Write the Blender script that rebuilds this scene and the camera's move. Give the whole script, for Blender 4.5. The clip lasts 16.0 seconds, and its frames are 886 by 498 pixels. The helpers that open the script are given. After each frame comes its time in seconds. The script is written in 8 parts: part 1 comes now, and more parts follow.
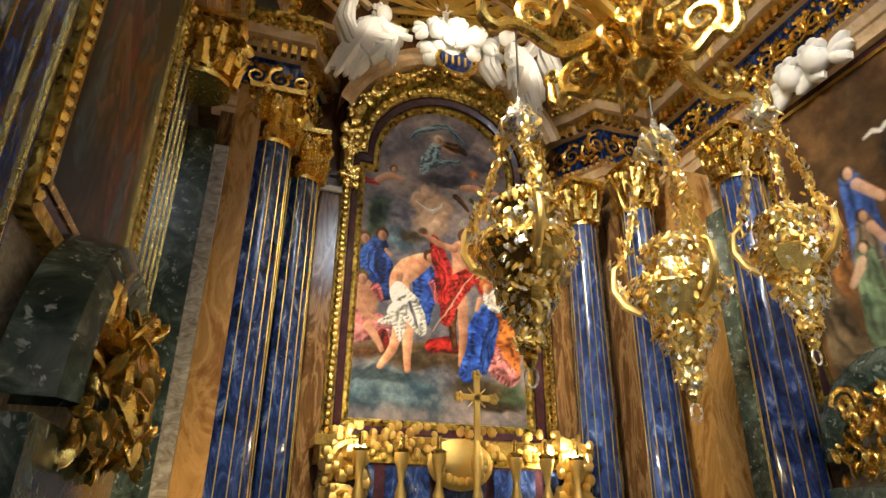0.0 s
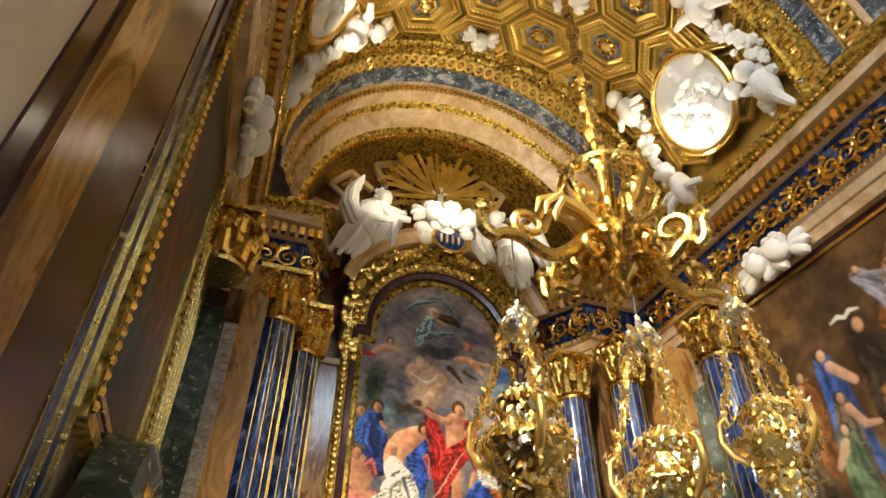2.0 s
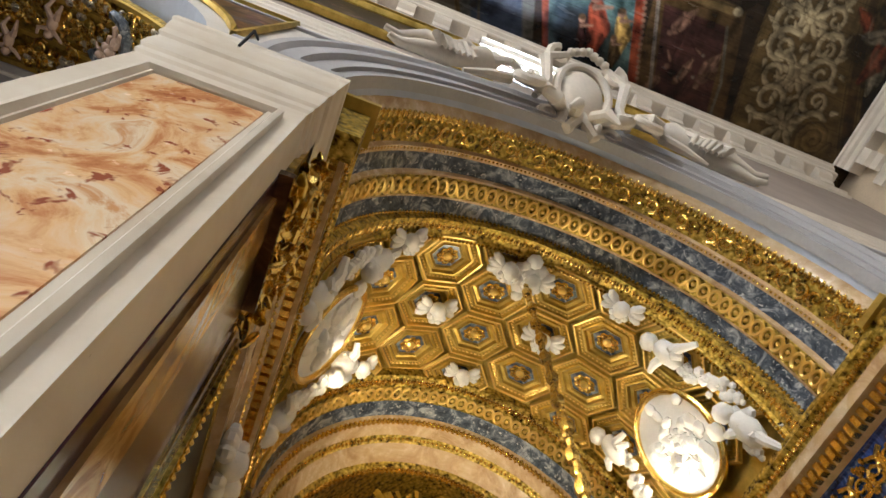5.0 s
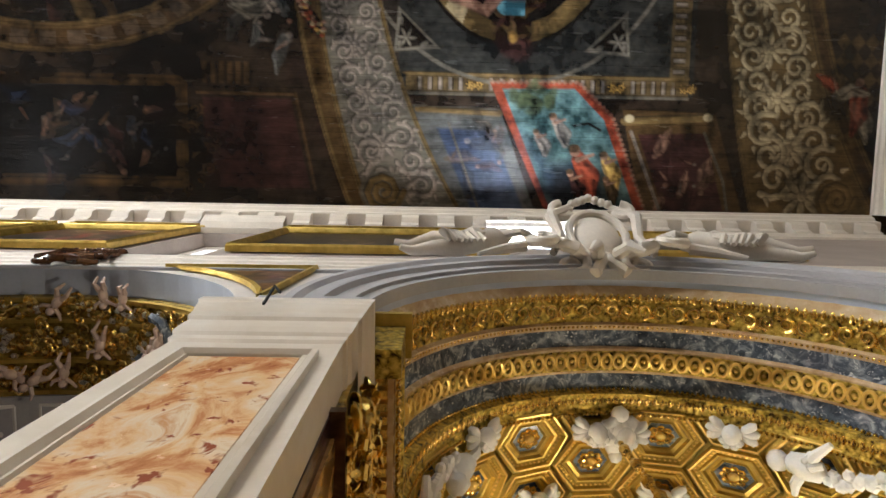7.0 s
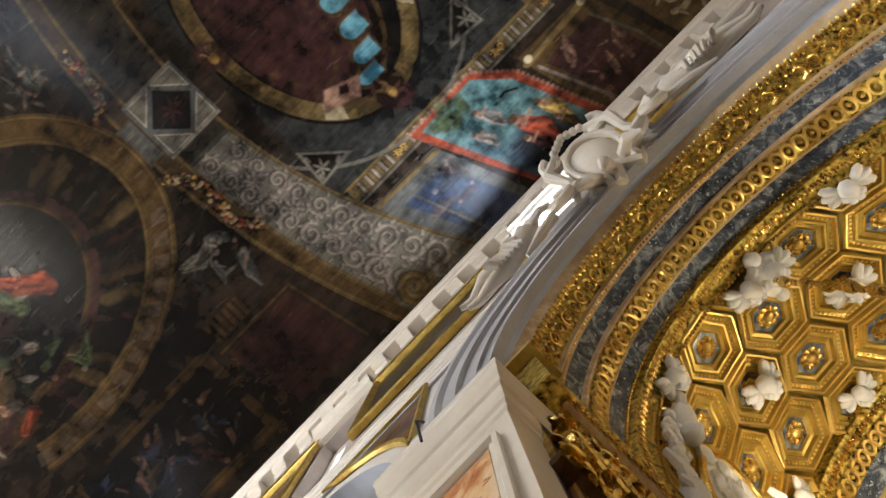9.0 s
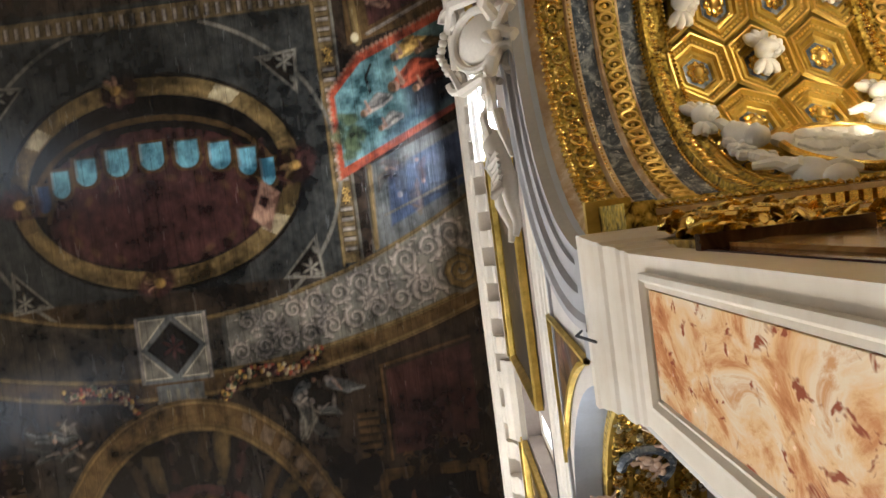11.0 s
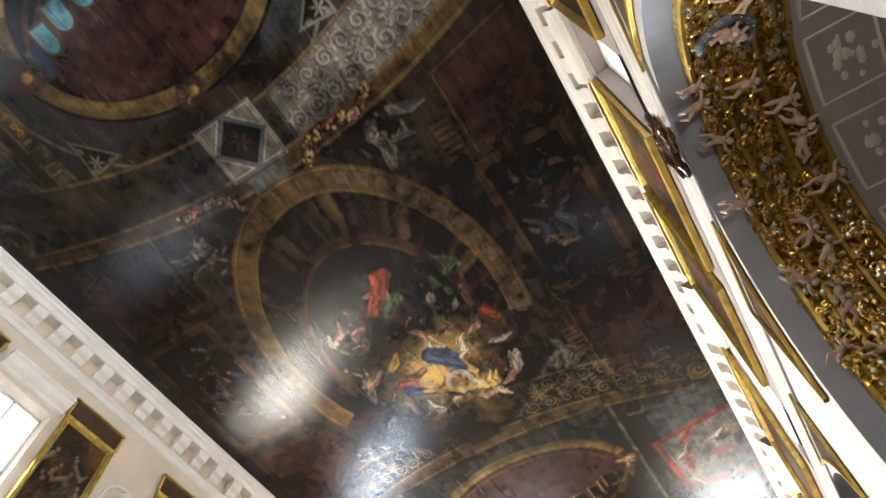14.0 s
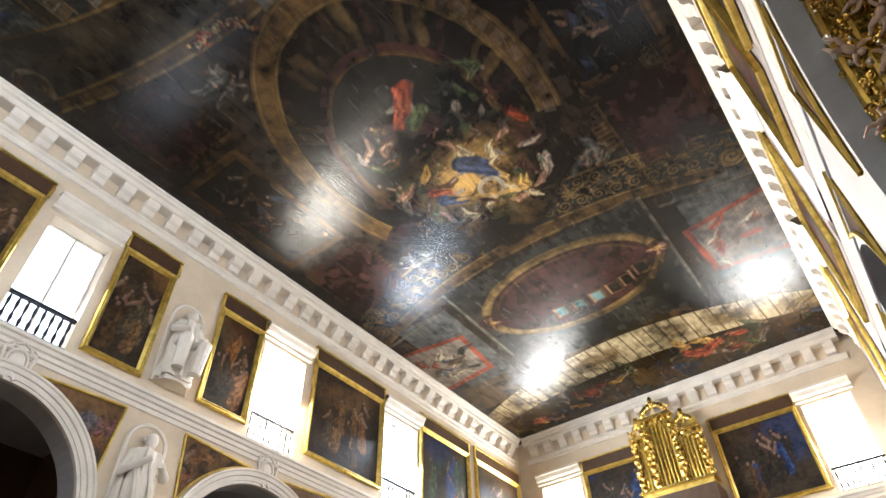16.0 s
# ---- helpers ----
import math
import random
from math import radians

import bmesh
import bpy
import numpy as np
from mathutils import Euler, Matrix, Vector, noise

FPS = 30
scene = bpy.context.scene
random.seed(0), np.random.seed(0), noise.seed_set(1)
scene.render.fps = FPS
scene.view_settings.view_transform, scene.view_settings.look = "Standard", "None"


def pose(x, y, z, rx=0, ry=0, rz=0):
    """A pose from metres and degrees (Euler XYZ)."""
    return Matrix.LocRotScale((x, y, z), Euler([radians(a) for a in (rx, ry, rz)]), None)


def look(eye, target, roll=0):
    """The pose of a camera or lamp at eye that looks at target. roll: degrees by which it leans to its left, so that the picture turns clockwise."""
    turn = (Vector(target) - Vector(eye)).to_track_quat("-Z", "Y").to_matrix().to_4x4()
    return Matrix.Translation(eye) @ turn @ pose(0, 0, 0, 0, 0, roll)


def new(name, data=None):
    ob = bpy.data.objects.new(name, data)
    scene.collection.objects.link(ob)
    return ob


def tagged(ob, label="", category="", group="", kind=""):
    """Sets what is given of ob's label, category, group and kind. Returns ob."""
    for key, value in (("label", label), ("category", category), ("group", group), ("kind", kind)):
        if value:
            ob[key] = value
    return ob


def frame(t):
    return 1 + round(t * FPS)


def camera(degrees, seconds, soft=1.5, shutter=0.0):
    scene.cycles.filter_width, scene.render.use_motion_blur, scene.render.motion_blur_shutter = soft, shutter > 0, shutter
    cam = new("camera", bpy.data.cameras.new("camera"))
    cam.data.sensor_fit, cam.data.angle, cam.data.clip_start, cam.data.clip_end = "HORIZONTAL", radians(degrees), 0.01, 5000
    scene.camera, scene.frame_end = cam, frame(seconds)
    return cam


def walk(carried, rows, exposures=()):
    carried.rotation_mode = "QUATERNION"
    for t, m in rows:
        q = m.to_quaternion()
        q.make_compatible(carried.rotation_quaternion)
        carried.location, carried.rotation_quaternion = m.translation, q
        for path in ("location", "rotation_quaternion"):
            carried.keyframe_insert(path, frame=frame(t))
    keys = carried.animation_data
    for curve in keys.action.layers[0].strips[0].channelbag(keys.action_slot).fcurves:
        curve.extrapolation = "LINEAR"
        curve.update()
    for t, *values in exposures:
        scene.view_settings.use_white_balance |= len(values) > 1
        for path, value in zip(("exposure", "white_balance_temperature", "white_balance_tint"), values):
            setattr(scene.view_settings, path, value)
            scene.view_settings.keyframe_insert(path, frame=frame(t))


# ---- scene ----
EXPOSURES = [(0.0, 0.05), (3.0, 0.05), (5.0, 0.0), (8.0, -0.08), (11.0, 0.1), (13.0, 0.14), (16.0, 0.12)]
SKY, WINDOW, DAY = 0.1, 42.0, 1100.0
UPL, ALT, SPT = 168.0, 120.0, 420.0
cam = camera(71.00, 16.0)
# seconds, eye, Euler turn
PATH = [
    (0, -0.0048, -0.0086, 1.7227, 113.847, -0.657, -17.749),
    (0.5, -0.0753, -0.1022, 1.7156, 117.561, -0.757, -18.055),
    (1, -0.1250, -0.1791, 1.7182, 120.954, -0.725, -18.521),
    (1.5, -0.1587, -0.2262, 1.7288, 124.145, -0.619, -18.862),
    (2, -0.1869, -0.2685, 1.7601, 127.845, -0.497, -19.240),
    (2.5, -0.2041, -0.3058, 1.7970, 133.105, -0.303, -19.750),
    (3, -0.2193, -0.3152, 1.8155, 137.664, -0.238, -20.158),
    (3.5, -0.2230, -0.3190, 1.8397, 141.632, -0.172, -20.578),
    (4, -0.2299, -0.3334, 1.8613, 146.173, 0.139, -20.851),
    (4.5, -0.2325, -0.3566, 1.8852, 151.105, 0.337, -20.968),
    (5, -0.2453, -0.3761, 1.9004, 156.461, 0.516, -20.794),
    (7.5, -0.2097, -0.3409, 1.9771, 177.339, 0.990, 8.895),
    (8, -0.2428, -0.3326, 1.9788, 179.440, 0.709, 20.477),
    (8.5, -0.2698, -0.3294, 1.9765, -179.548, 0.246, 32.965),
    (11, -0.3879, -0.4132, 1.9503, 178.490, -0.617, 97.237),
    (11.5, -0.4151, -0.4594, 1.9465, 175.965, -0.387, 107.296),
    (12, -0.4374, -0.4971, 1.9313, 172.053, -0.092, 114.615),
    (12.5, -0.4665, -0.5243, 1.9231, 167.529, 0.131, 118.576),
    (13, -0.4923, -0.5380, 1.9076, 162.709, 0.249, 120.673),
    (13.5, -0.5226, -0.5643, 1.8954, 156.926, 0.419, 121.195),
    (14, -0.5428, -0.5800, 1.8875, 151.553, 0.724, 121.643),
    (14.5, -0.5477, -0.5922, 1.8620, 146.980, 0.906, 121.931),
    (15, -0.5552, -0.5914, 1.8398, 142.262, 1.432, 123.365),
    (15.5, -0.5520, -0.5851, 1.8405, 138.084, 1.379, 125.463),
    (16, -0.5535, -0.5751, 1.8327, 134.336, 1.415, 127.042),
]
walk(cam, [(t, pose(*p)) for t, *p in PATH], EXPOSURES)
# ---- path end

# ---- world and light ----
world = bpy.data.worlds.new("world")
scene.world = world
world.use_nodes = True
wn = world.node_tree.nodes
sky = wn.new("ShaderNodeTexSky")
sky.sky_type = "NISHITA"
sky.sun_disc = False
sky.sun_elevation, sky.sun_rotation = radians(40), radians(200)
wn["Background"].inputs[1].default_value = SKY
world.node_tree.links.new(sky.outputs[0], wn["Background"].inputs[0])


def lamp(name, kind, energy, color, m, size=0.3, size_y=None, spot=60):
    data = bpy.data.lights.new(name, kind)
    data.energy, data.color = energy, color
    if kind == "AREA":
        data.size = size
        if size_y:
            data.shape, data.size_y = "RECTANGLE", size_y
    elif kind == "SPOT":
        data.spot_size, data.spot_blend, data.shadow_soft_size = radians(spot), 0.6, size
    elif kind == "SUN":
        data.angle = radians(size)
    else:
        data.shadow_soft_size = size
    ob = new(name, data)
    ob.matrix_world = m
    return ob


# ---- materials ----
MATS = {}


class Mat:
    """A node material with a principled shader and short ways to add nodes."""

    def __init__(self, name, rough=0.5, metal=0.0, spec=0.5):
        self.m = bpy.data.materials.new(name)
        self.m.use_nodes = True
        self.t = self.m.node_tree
        self.b = self.t.nodes["Principled BSDF"]
        self.b.inputs["Roughness"].default_value = rough
        self.b.inputs["Metallic"].default_value = metal
        self.b.inputs["Specular IOR Level"].default_value = spec
        self.co = self.t.nodes.new("ShaderNodeTexCoord").outputs["Object"]
        MATS[name] = self.m

    def link(self, a, b):
        self.t.links.new(a, b)

    def mapped(self, scale=(1, 1, 1), rot=(0, 0, 0)):
        n = self.t.nodes.new("ShaderNodeMapping")
        n.inputs["Scale"].default_value = scale
        n.inputs["Rotation"].default_value = [radians(a) for a in rot]
        self.link(self.co, n.inputs[0])
        return n.outputs[0]

    def noise(self, scale, detail=6.0, rough=0.6, vec=None, warp=0.0):
        n = self.t.nodes.new("ShaderNodeTexNoise")
        n.inputs["Scale"].default_value, n.inputs["Detail"].default_value = scale, detail
        n.inputs["Roughness"].default_value, n.inputs["Distortion"].default_value = rough, warp
        self.link(vec or self.co, n.inputs["Vector"])
        return n.outputs["Fac"]

    def cells(self, scale, feature="F1", vec=None, out="Distance"):
        n = self.t.nodes.new("ShaderNodeTexVoronoi")
        n.feature = feature
        n.inputs["Scale"].default_value = scale
        self.link(vec or self.co, n.inputs["Vector"])
        return n.outputs[out]

    def wave(self, scale, warp, vec=None, axis="X", detail=3.0, dscale=1.0):
        n = self.t.nodes.new("ShaderNodeTexWave")
        n.bands_direction = axis
        n.inputs["Scale"].default_value, n.inputs["Distortion"].default_value = scale, warp
        n.inputs["Detail"].default_value, n.inputs["Detail Scale"].default_value = detail, dscale
        self.link(vec or self.co, n.inputs["Vector"])
        return n.outputs["Fac"]

    def axis(self, name):
        n = self.t.nodes.new("ShaderNodeSeparateXYZ")
        self.link(self.co, n.inputs[0])
        return n.outputs[name]

    def ramp(self, fac, stops):
        n = self.t.nodes.new("ShaderNodeValToRGB")
        e = n.color_ramp.elements
        while len(e) < len(stops):
            e.new(0.5)
        for k, (p, c) in zip(e, stops):
            k.position, k.color = p, (*c, 1)
        self.link(fac, n.inputs[0])
        return n.outputs[0]

    def mix(self, fac, a, b, mode="MIX"):
        n = self.t.nodes.new("ShaderNodeMix")
        n.data_type, n.blend_type = "RGBA", mode
        for s, v in ((n.inputs[0], fac), (n.inputs[6], a), (n.inputs[7], b)):
            if isinstance(v, (int, float)):
                s.default_value = v
            elif isinstance(v, tuple):
                s.default_value = (*v, 1)
            else:
                self.link(v, s)
        return n.outputs[2]

    def math(self, op, a, b=0.0):
        n = self.t.nodes.new("ShaderNodeMath")
        n.operation = op
        for s, v in ((n.inputs[0], a), (n.inputs[1], b)):
            if isinstance(v, (int, float)):
                s.default_value = v
            else:
                self.link(v, s)
        return n.outputs[0]

    def color(self, c):
        if isinstance(c, tuple):
            self.b.inputs["Base Color"].default_value = (*c, 1)
        else:
            self.link(c, self.b.inputs["Base Color"])
        return self

    def rough(self, fac, lo, hi):
        n = self.t.nodes.new("ShaderNodeMapRange")
        n.inputs[3].default_value, n.inputs[4].default_value = lo, hi
        self.link(fac, n.inputs[0])
        self.link(n.outputs[0], self.b.inputs["Roughness"])
        return self

    def bump(self, h, strength=0.3, dist=0.01):
        n = self.t.nodes.new("ShaderNodeBump")
        n.inputs["Strength"].default_value, n.inputs["Distance"].default_value = strength, dist
        self.link(h, n.inputs["Height"])
        self.link(n.outputs[0], self.b.inputs["Normal"])
        return self


def plain(name, c, rough=0.5, metal=0.0, var=0.25, scale=3.0, bump=0.15, grain=60.0, dist=0.004):
    """One colour with stains at a large scale and grain at a small one."""
    m = Mat(name, rough, metal)
    big, small = m.noise(scale, 5), m.noise(grain, 4)
    lo = tuple(x * (1 - var) for x in c)
    hi = tuple(min(1, x * (1 + var * 0.6)) for x in c)
    col = m.ramp(big, [(0.3, lo), (0.7, hi)])
    m.color(m.mix(0.35, col, m.ramp(small, [(0.3, lo), (0.7, hi)])))
    m.rough(small, max(0.03, rough - 0.08), min(1, rough + 0.12))
    m.bump(small, bump, dist)
    return m


def marble(name, stops, scale=2.0, warp=1.5, rough=0.14, stretch=(1, 1, 1), fleck=None, rot=(0, 0, 0), vein=None):
    m = Mat(name, rough)
    v = m.mapped(stretch, rot)
    f = m.noise(scale, 8, 0.65, v, warp)
    c = m.ramp(f, stops)
    if vein:
        vf = m.cells(vein[1], "DISTANCE_TO_EDGE", m.mapped(stretch, rot))
        c = m.mix(m.ramp(vf, [(0.0, (0.75, 0.75, 0.75)), (vein[2], (0, 0, 0))]), c, vein[0])
    if fleck:
        ff = m.noise(fleck[1], 3, 0.7, v, 0.5)
        c = m.mix(m.ramp(ff, [(fleck[2], (0, 0, 0)), (fleck[2] + 0.06, (1, 1, 1))]), c, fleck[0])
    m.color(c)
    m.rough(m.noise(14, 4), max(0.02, rough - 0.06), rough + 0.14)
    m.bump(m.noise(6, 3), 0.04, 0.01)
    return m


g = Mat("gold", 0.26, 1.0)
gn = g.noise(45, 4)
g.color(g.mix(g.ramp(g.noise(9, 5), [(0.35, (0, 0, 0)), (0.75, (1, 1, 1))]), (0.92, 0.65, 0.19), (0.55, 0.36, 0.08)))
g.rough(gn, 0.12, 0.36).bump(gn, 0.4, 0.007)
g = Mat("gold_bright", 0.2, 1.0)
gn = g.noise(60, 4)
g.color(g.mix(g.noise(12, 4), (0.98, 0.74, 0.26), (0.86, 0.57, 0.16)))
g.rough(gn, 0.24, 0.5).bump(gn, 0.4, 0.005)
# gilding worked in low relief, the shade in its hollows put into the colour
g = Mat("gold_relief", 0.34, 1.0)
gv = g.mapped((1, 1, 1))
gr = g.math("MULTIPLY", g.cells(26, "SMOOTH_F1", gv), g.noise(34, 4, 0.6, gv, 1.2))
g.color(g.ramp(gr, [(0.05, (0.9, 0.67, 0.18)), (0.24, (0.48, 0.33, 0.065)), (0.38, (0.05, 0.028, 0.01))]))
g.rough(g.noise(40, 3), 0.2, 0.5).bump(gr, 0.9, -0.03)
g = Mat("gold_wash", 0.38, 0.85)
g.color(g.ramp(g.noise(5, 6), [(0.3, (0.42, 0.28, 0.055)), (0.7, (0.8, 0.58, 0.16))]))
g.rough(g.noise(30, 4), 0.28, 0.55).bump(g.noise(50, 4), 0.3, 0.004)
# dimmer gold: weak light and shaded relief gaps put into the colour
g = Mat("gold_dimmed", 0.4, 1.0)
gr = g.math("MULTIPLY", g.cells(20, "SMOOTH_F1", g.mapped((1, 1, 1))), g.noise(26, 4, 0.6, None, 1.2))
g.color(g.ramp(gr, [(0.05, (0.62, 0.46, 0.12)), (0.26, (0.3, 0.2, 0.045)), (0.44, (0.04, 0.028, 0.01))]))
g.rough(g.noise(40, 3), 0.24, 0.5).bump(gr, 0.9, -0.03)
plain("putto_skin", (0.6, 0.44, 0.36), 0.5, 0, 0.2, 9, 0.2, 50)
marble("lapis", [(0.32, (0.004, 0.008, 0.022)), (0.47, (0.012, 0.028, 0.11)), (0.58, (0.035, 0.07, 0.23)), (0.7, (0.2, 0.26, 0.38))], 13, 1.2, 0.07, (1, 1, 0.45), ((0.55, 0.42, 0.16), 42, 0.7))
marble("green_marble", [(0.3, (0.012, 0.022, 0.018)), (0.5, (0.05, 0.075, 0.06)), (0.62, (0.13, 0.17, 0.14)), (0.78, (0.42, 0.45, 0.4))], 7, 0.8, 0.1, fleck=((0.36, 0.4, 0.36), 16, 0.6))
marble("alabaster", [(0.25, (0.12, 0.045, 0.012)), (0.42, (0.3, 0.14, 0.035)), (0.5, (0.5, 0.28, 0.09)), (0.6, (0.34, 0.17, 0.045)), (0.8, (0.55, 0.36, 0.14))], 2.4, 2.2, 0.1, (1.3, 1.3, 0.5))
marble("striped_marble", [(0.3, (0.06, 0.026, 0.01)), (0.46, (0.16, 0.08, 0.03)), (0.52, (0.34, 0.2, 0.09)), (0.6, (0.15, 0.075, 0.03))], 3.2, 1.4, 0.1, (2.2, 2.2, 0.45))
marble("porphyry", [(0.3, (0.03, 0.01, 0.014)), (0.7, (0.075, 0.026, 0.034))], 12, 0.5, 0.12, fleck=((0.2, 0.1, 0.1), 70, 0.66))
marble("breccia", [(0.28, (0.36, 0.1, 0.04)), (0.42, (0.62, 0.27, 0.11)), (0.5, (0.8, 0.5, 0.26)), (0.62, (0.82, 0.66, 0.47)), (0.7, (0.66, 0.33, 0.15))], 4.2, 0.9, 0.2, (1, 1, 0.9), fleck=((0.33, 0.09, 0.045), 11, 0.6))
marble("white_marble", [(0.3, (0.66, 0.56, 0.44)), (0.6, (0.78, 0.7, 0.59)), (0.8, (0.82, 0.76, 0.68))], 1.6, 1.5, 0.28)
marble("brown_marble", [(0.3, (0.028, 0.01, 0.005)), (0.5, (0.08, 0.032, 0.013)), (0.62, (0.16, 0.075, 0.03)), (0.8, (0.26, 0.14, 0.065))], 1.3, 1.6, 0.16, (2.2, 2.2, 0.45))
marble("grey_marble", [(0.32, (0.025, 0.032, 0.045)), (0.5, (0.09, 0.11, 0.14)), (0.66, (0.38, 0.41, 0.44))], 6, 1.4, 0.16, fleck=((0.55, 0.57, 0.58), 22, 0.6))
marble("ochre_marble", [(0.3, (0.4, 0.24, 0.11)), (0.5, (0.58, 0.4, 0.22)), (0.7, (0.7, 0.55, 0.36))], 2.2, 1.8, 0.22)
marble("veined_stone", [(0.3, (0.14, 0.1, 0.07)), (0.5, (0.34, 0.29, 0.22)), (0.7, (0.6, 0.56, 0.48))], 8, 2, 0.3, (1, 1, 1.6))
plain("stucco", (0.8, 0.78, 0.74), 0.6, 0, 0.12, 4, 0.35, 40, 0.006)
plain("limestone", (0.62, 0.5, 0.36), 0.62, 0, 0.22, 1.1, 0.3, 24, 0.006)
plain("grey_plaster", (0.4, 0.39, 0.4), 0.6, 0, 0.2, 1.6, 0.2, 30, 0.004)
plain("attic_plaster", (0.36, 0.3, 0.26), 0.6, 0, 0.25, 1.2, 0.25, 26, 0.005)
plain("wall_plaster", (0.58, 0.54, 0.5), 0.6, 0, 0.2, 1.4, 0.2, 30, 0.004)
plain("pale_stone", (0.7, 0.63, 0.54), 0.5, 0, 0.16, 2, 0.2, 30, 0.004)
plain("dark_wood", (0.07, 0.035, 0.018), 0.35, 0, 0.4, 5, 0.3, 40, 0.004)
plain("iron", (0.02, 0.02, 0.022), 0.45, 0.6, 0.3, 6, 0.3, 50)
plain("lens_glass", (0.01, 0.01, 0.012), 0.1, 0, 0.1)
plain("camera_shell", (0.5, 0.52, 0.55), 0.35, 0.2, 0.15)
plain("silver", (0.84, 0.81, 0.72), 0.26, 1, 0.25, 9, 0.35, 60)
plain("floor_stone", (0.075, 0.055, 0.04), 0.3, 0, 0.3, 1.5, 0.1)
# arch reveals: blue daylight reflected there is put into the plaster colour
plain("plaster_bluelit", (0.45, 0.5, 0.6), 0.6, 0, 0.15, 2, 0.2, 30)


def glow(name, c, strength):
    m = bpy.data.materials.new(name)
    m.use_nodes = True
    b = m.node_tree.nodes["Principled BSDF"]
    b.inputs["Base Color"].default_value = (0.8, 0.8, 0.8, 1)
    b.inputs["Emission Color"].default_value = (*c, 1)
    b.inputs["Emission Strength"].default_value = strength
    MATS[name] = m


glow("day_glass", (1.0, 0.97, 0.9), WINDOW)
glow("sky_glass", (0.62, 0.78, 1.0), WINDOW * 0.5)
glow("dim_glass", (0.66, 0.8, 1.0), 2.6)
glow("shade_glass", (0.9, 0.93, 1.0), 1.1)
glow("candle_bulb", (1.0, 0.8, 0.45), 30)


# ---- mesh helpers ----
class Mesh:
    """Collects vertices and faces, with one material slot for each face."""

    def __init__(self):
        self.v, self.f, self.s, self.mats = [], [], [], []

    def slot(self, mat):
        if mat not in self.mats:
            self.mats.append(mat)
        return self.mats.index(mat)

    def add(self, verts, faces, mat, m=None):
        k, n = self.slot(mat), len(self.v)
        if m is not None:
            verts = [m @ Vector(p) for p in verts]
        self.v.extend(tuple(p) for p in verts)
        self.f.extend(tuple(i + n for i in f) for f in faces)
        self.s.extend([k] * len(faces))
        return self

    def box(self, x0, x1, y0, y1, z0, z1, mat, m=None):
        v = [(x, y, z) for x in (x0, x1) for y in (y0, y1) for z in (z0, z1)]
        f = [(0, 1, 3, 2), (4, 6, 7, 5), (0, 4, 5, 1), (2, 3, 7, 6), (0, 2, 6, 4), (1, 5, 7, 3)]
        return self.add(v, f, mat, m)

    def quad(self, a, b, c, d, mat):
        return self.add([a, b, c, d], [(0, 1, 2, 3)], mat)

    def lathe(self, profile, mat, seg=16, m=None, flute=None):
        """profile: (radius, z) from below to above, round the z axis."""
        v, f = [], []
        for r, z in profile:
            for i in range(seg):
                a = 2 * math.pi * i / seg
                q = r * (flute(a, z) if flute else 1)
                v.append((q * math.cos(a), q * math.sin(a), z))
        for j in range(len(profile) - 1):
            for i in range(seg):
                k = (i + 1) % seg
                f.append((j * seg + i, j * seg + k, (j + 1) * seg + k, (j + 1) * seg + i))
        f.append(tuple(range(seg))[::-1])
        f.append(tuple((len(profile) - 1) * seg + i for i in range(seg)))
        return self.add(v, f, mat, m)

    def ball(self, c, r, mat, seg=8, ring=5, squash=(1, 1, 1), m=None):
        v, f = [], []
        for j in range(ring + 1):
            b = math.pi * (j / ring - 0.5)
            for i in range(seg):
                a = 2 * math.pi * i / seg
                v.append((c[0] + r * squash[0] * math.cos(a) * math.cos(b), c[1] + r * squash[1] * math.sin(a) * math.cos(b), c[2] + r * squash[2] * math.sin(b)))
        for j in range(ring):
            for i in range(seg):
                k = (i + 1) % seg
                f.append((j * seg + i, j * seg + k, (j + 1) * seg + k, (j + 1) * seg + i))
        return self.add(v, f, mat, m)

    def tube(self, pts, radius, mat, seg=6, m=None):
        """A tube along pts; radius a number or one for each point."""
        pts = [Vector(p) for p in pts]
        rs = radius if isinstance(radius, (list, tuple)) else [radius] * len(pts)
        v, f = [], []
        side = None
        for i, p in enumerate(pts):
            d = (pts[min(i + 1, len(pts) - 1)] - pts[max(i - 1, 0)]).normalized()
            if side is None:
                side = d.orthogonal().normalized()
            side = (side - d * side.dot(d)).normalized()
            up = d.cross(side)
            for k in range(seg):
                a = 2 * math.pi * k / seg
                v.append(p + rs[i] * (math.cos(a) * side + math.sin(a) * up))
        for i in range(len(pts) - 1):
            for k in range(seg):
                n = (k + 1) % seg
                f.append((i * seg + k, i * seg + n, (i + 1) * seg + n, (i + 1) * seg + k))
        f.append(tuple(range(seg))[::-1])
        f.append(tuple((len(pts) - 1) * seg + k for k in range(seg)))
        return self.add(v, f, mat, m)

    def sweep(self, profile, path, mat, closed=False):
        """profile: (out, up) pairs; path: (point, out direction, up direction)."""
        v, f, n = [], [], len(profile)
        for p, o, u in path:
            p, o, u = Vector(p), Vector(o), Vector(u)
            v.extend(p + a * o + b * u for a, b in profile)
        for i in range(len(path) - 1 + closed):
            for k in range(n - 1):
                a, b = i * n, ((i + 1) % len(path)) * n
                f.append((a + k, b + k, b + k + 1, a + k + 1))
        return self.add(v, f, mat)

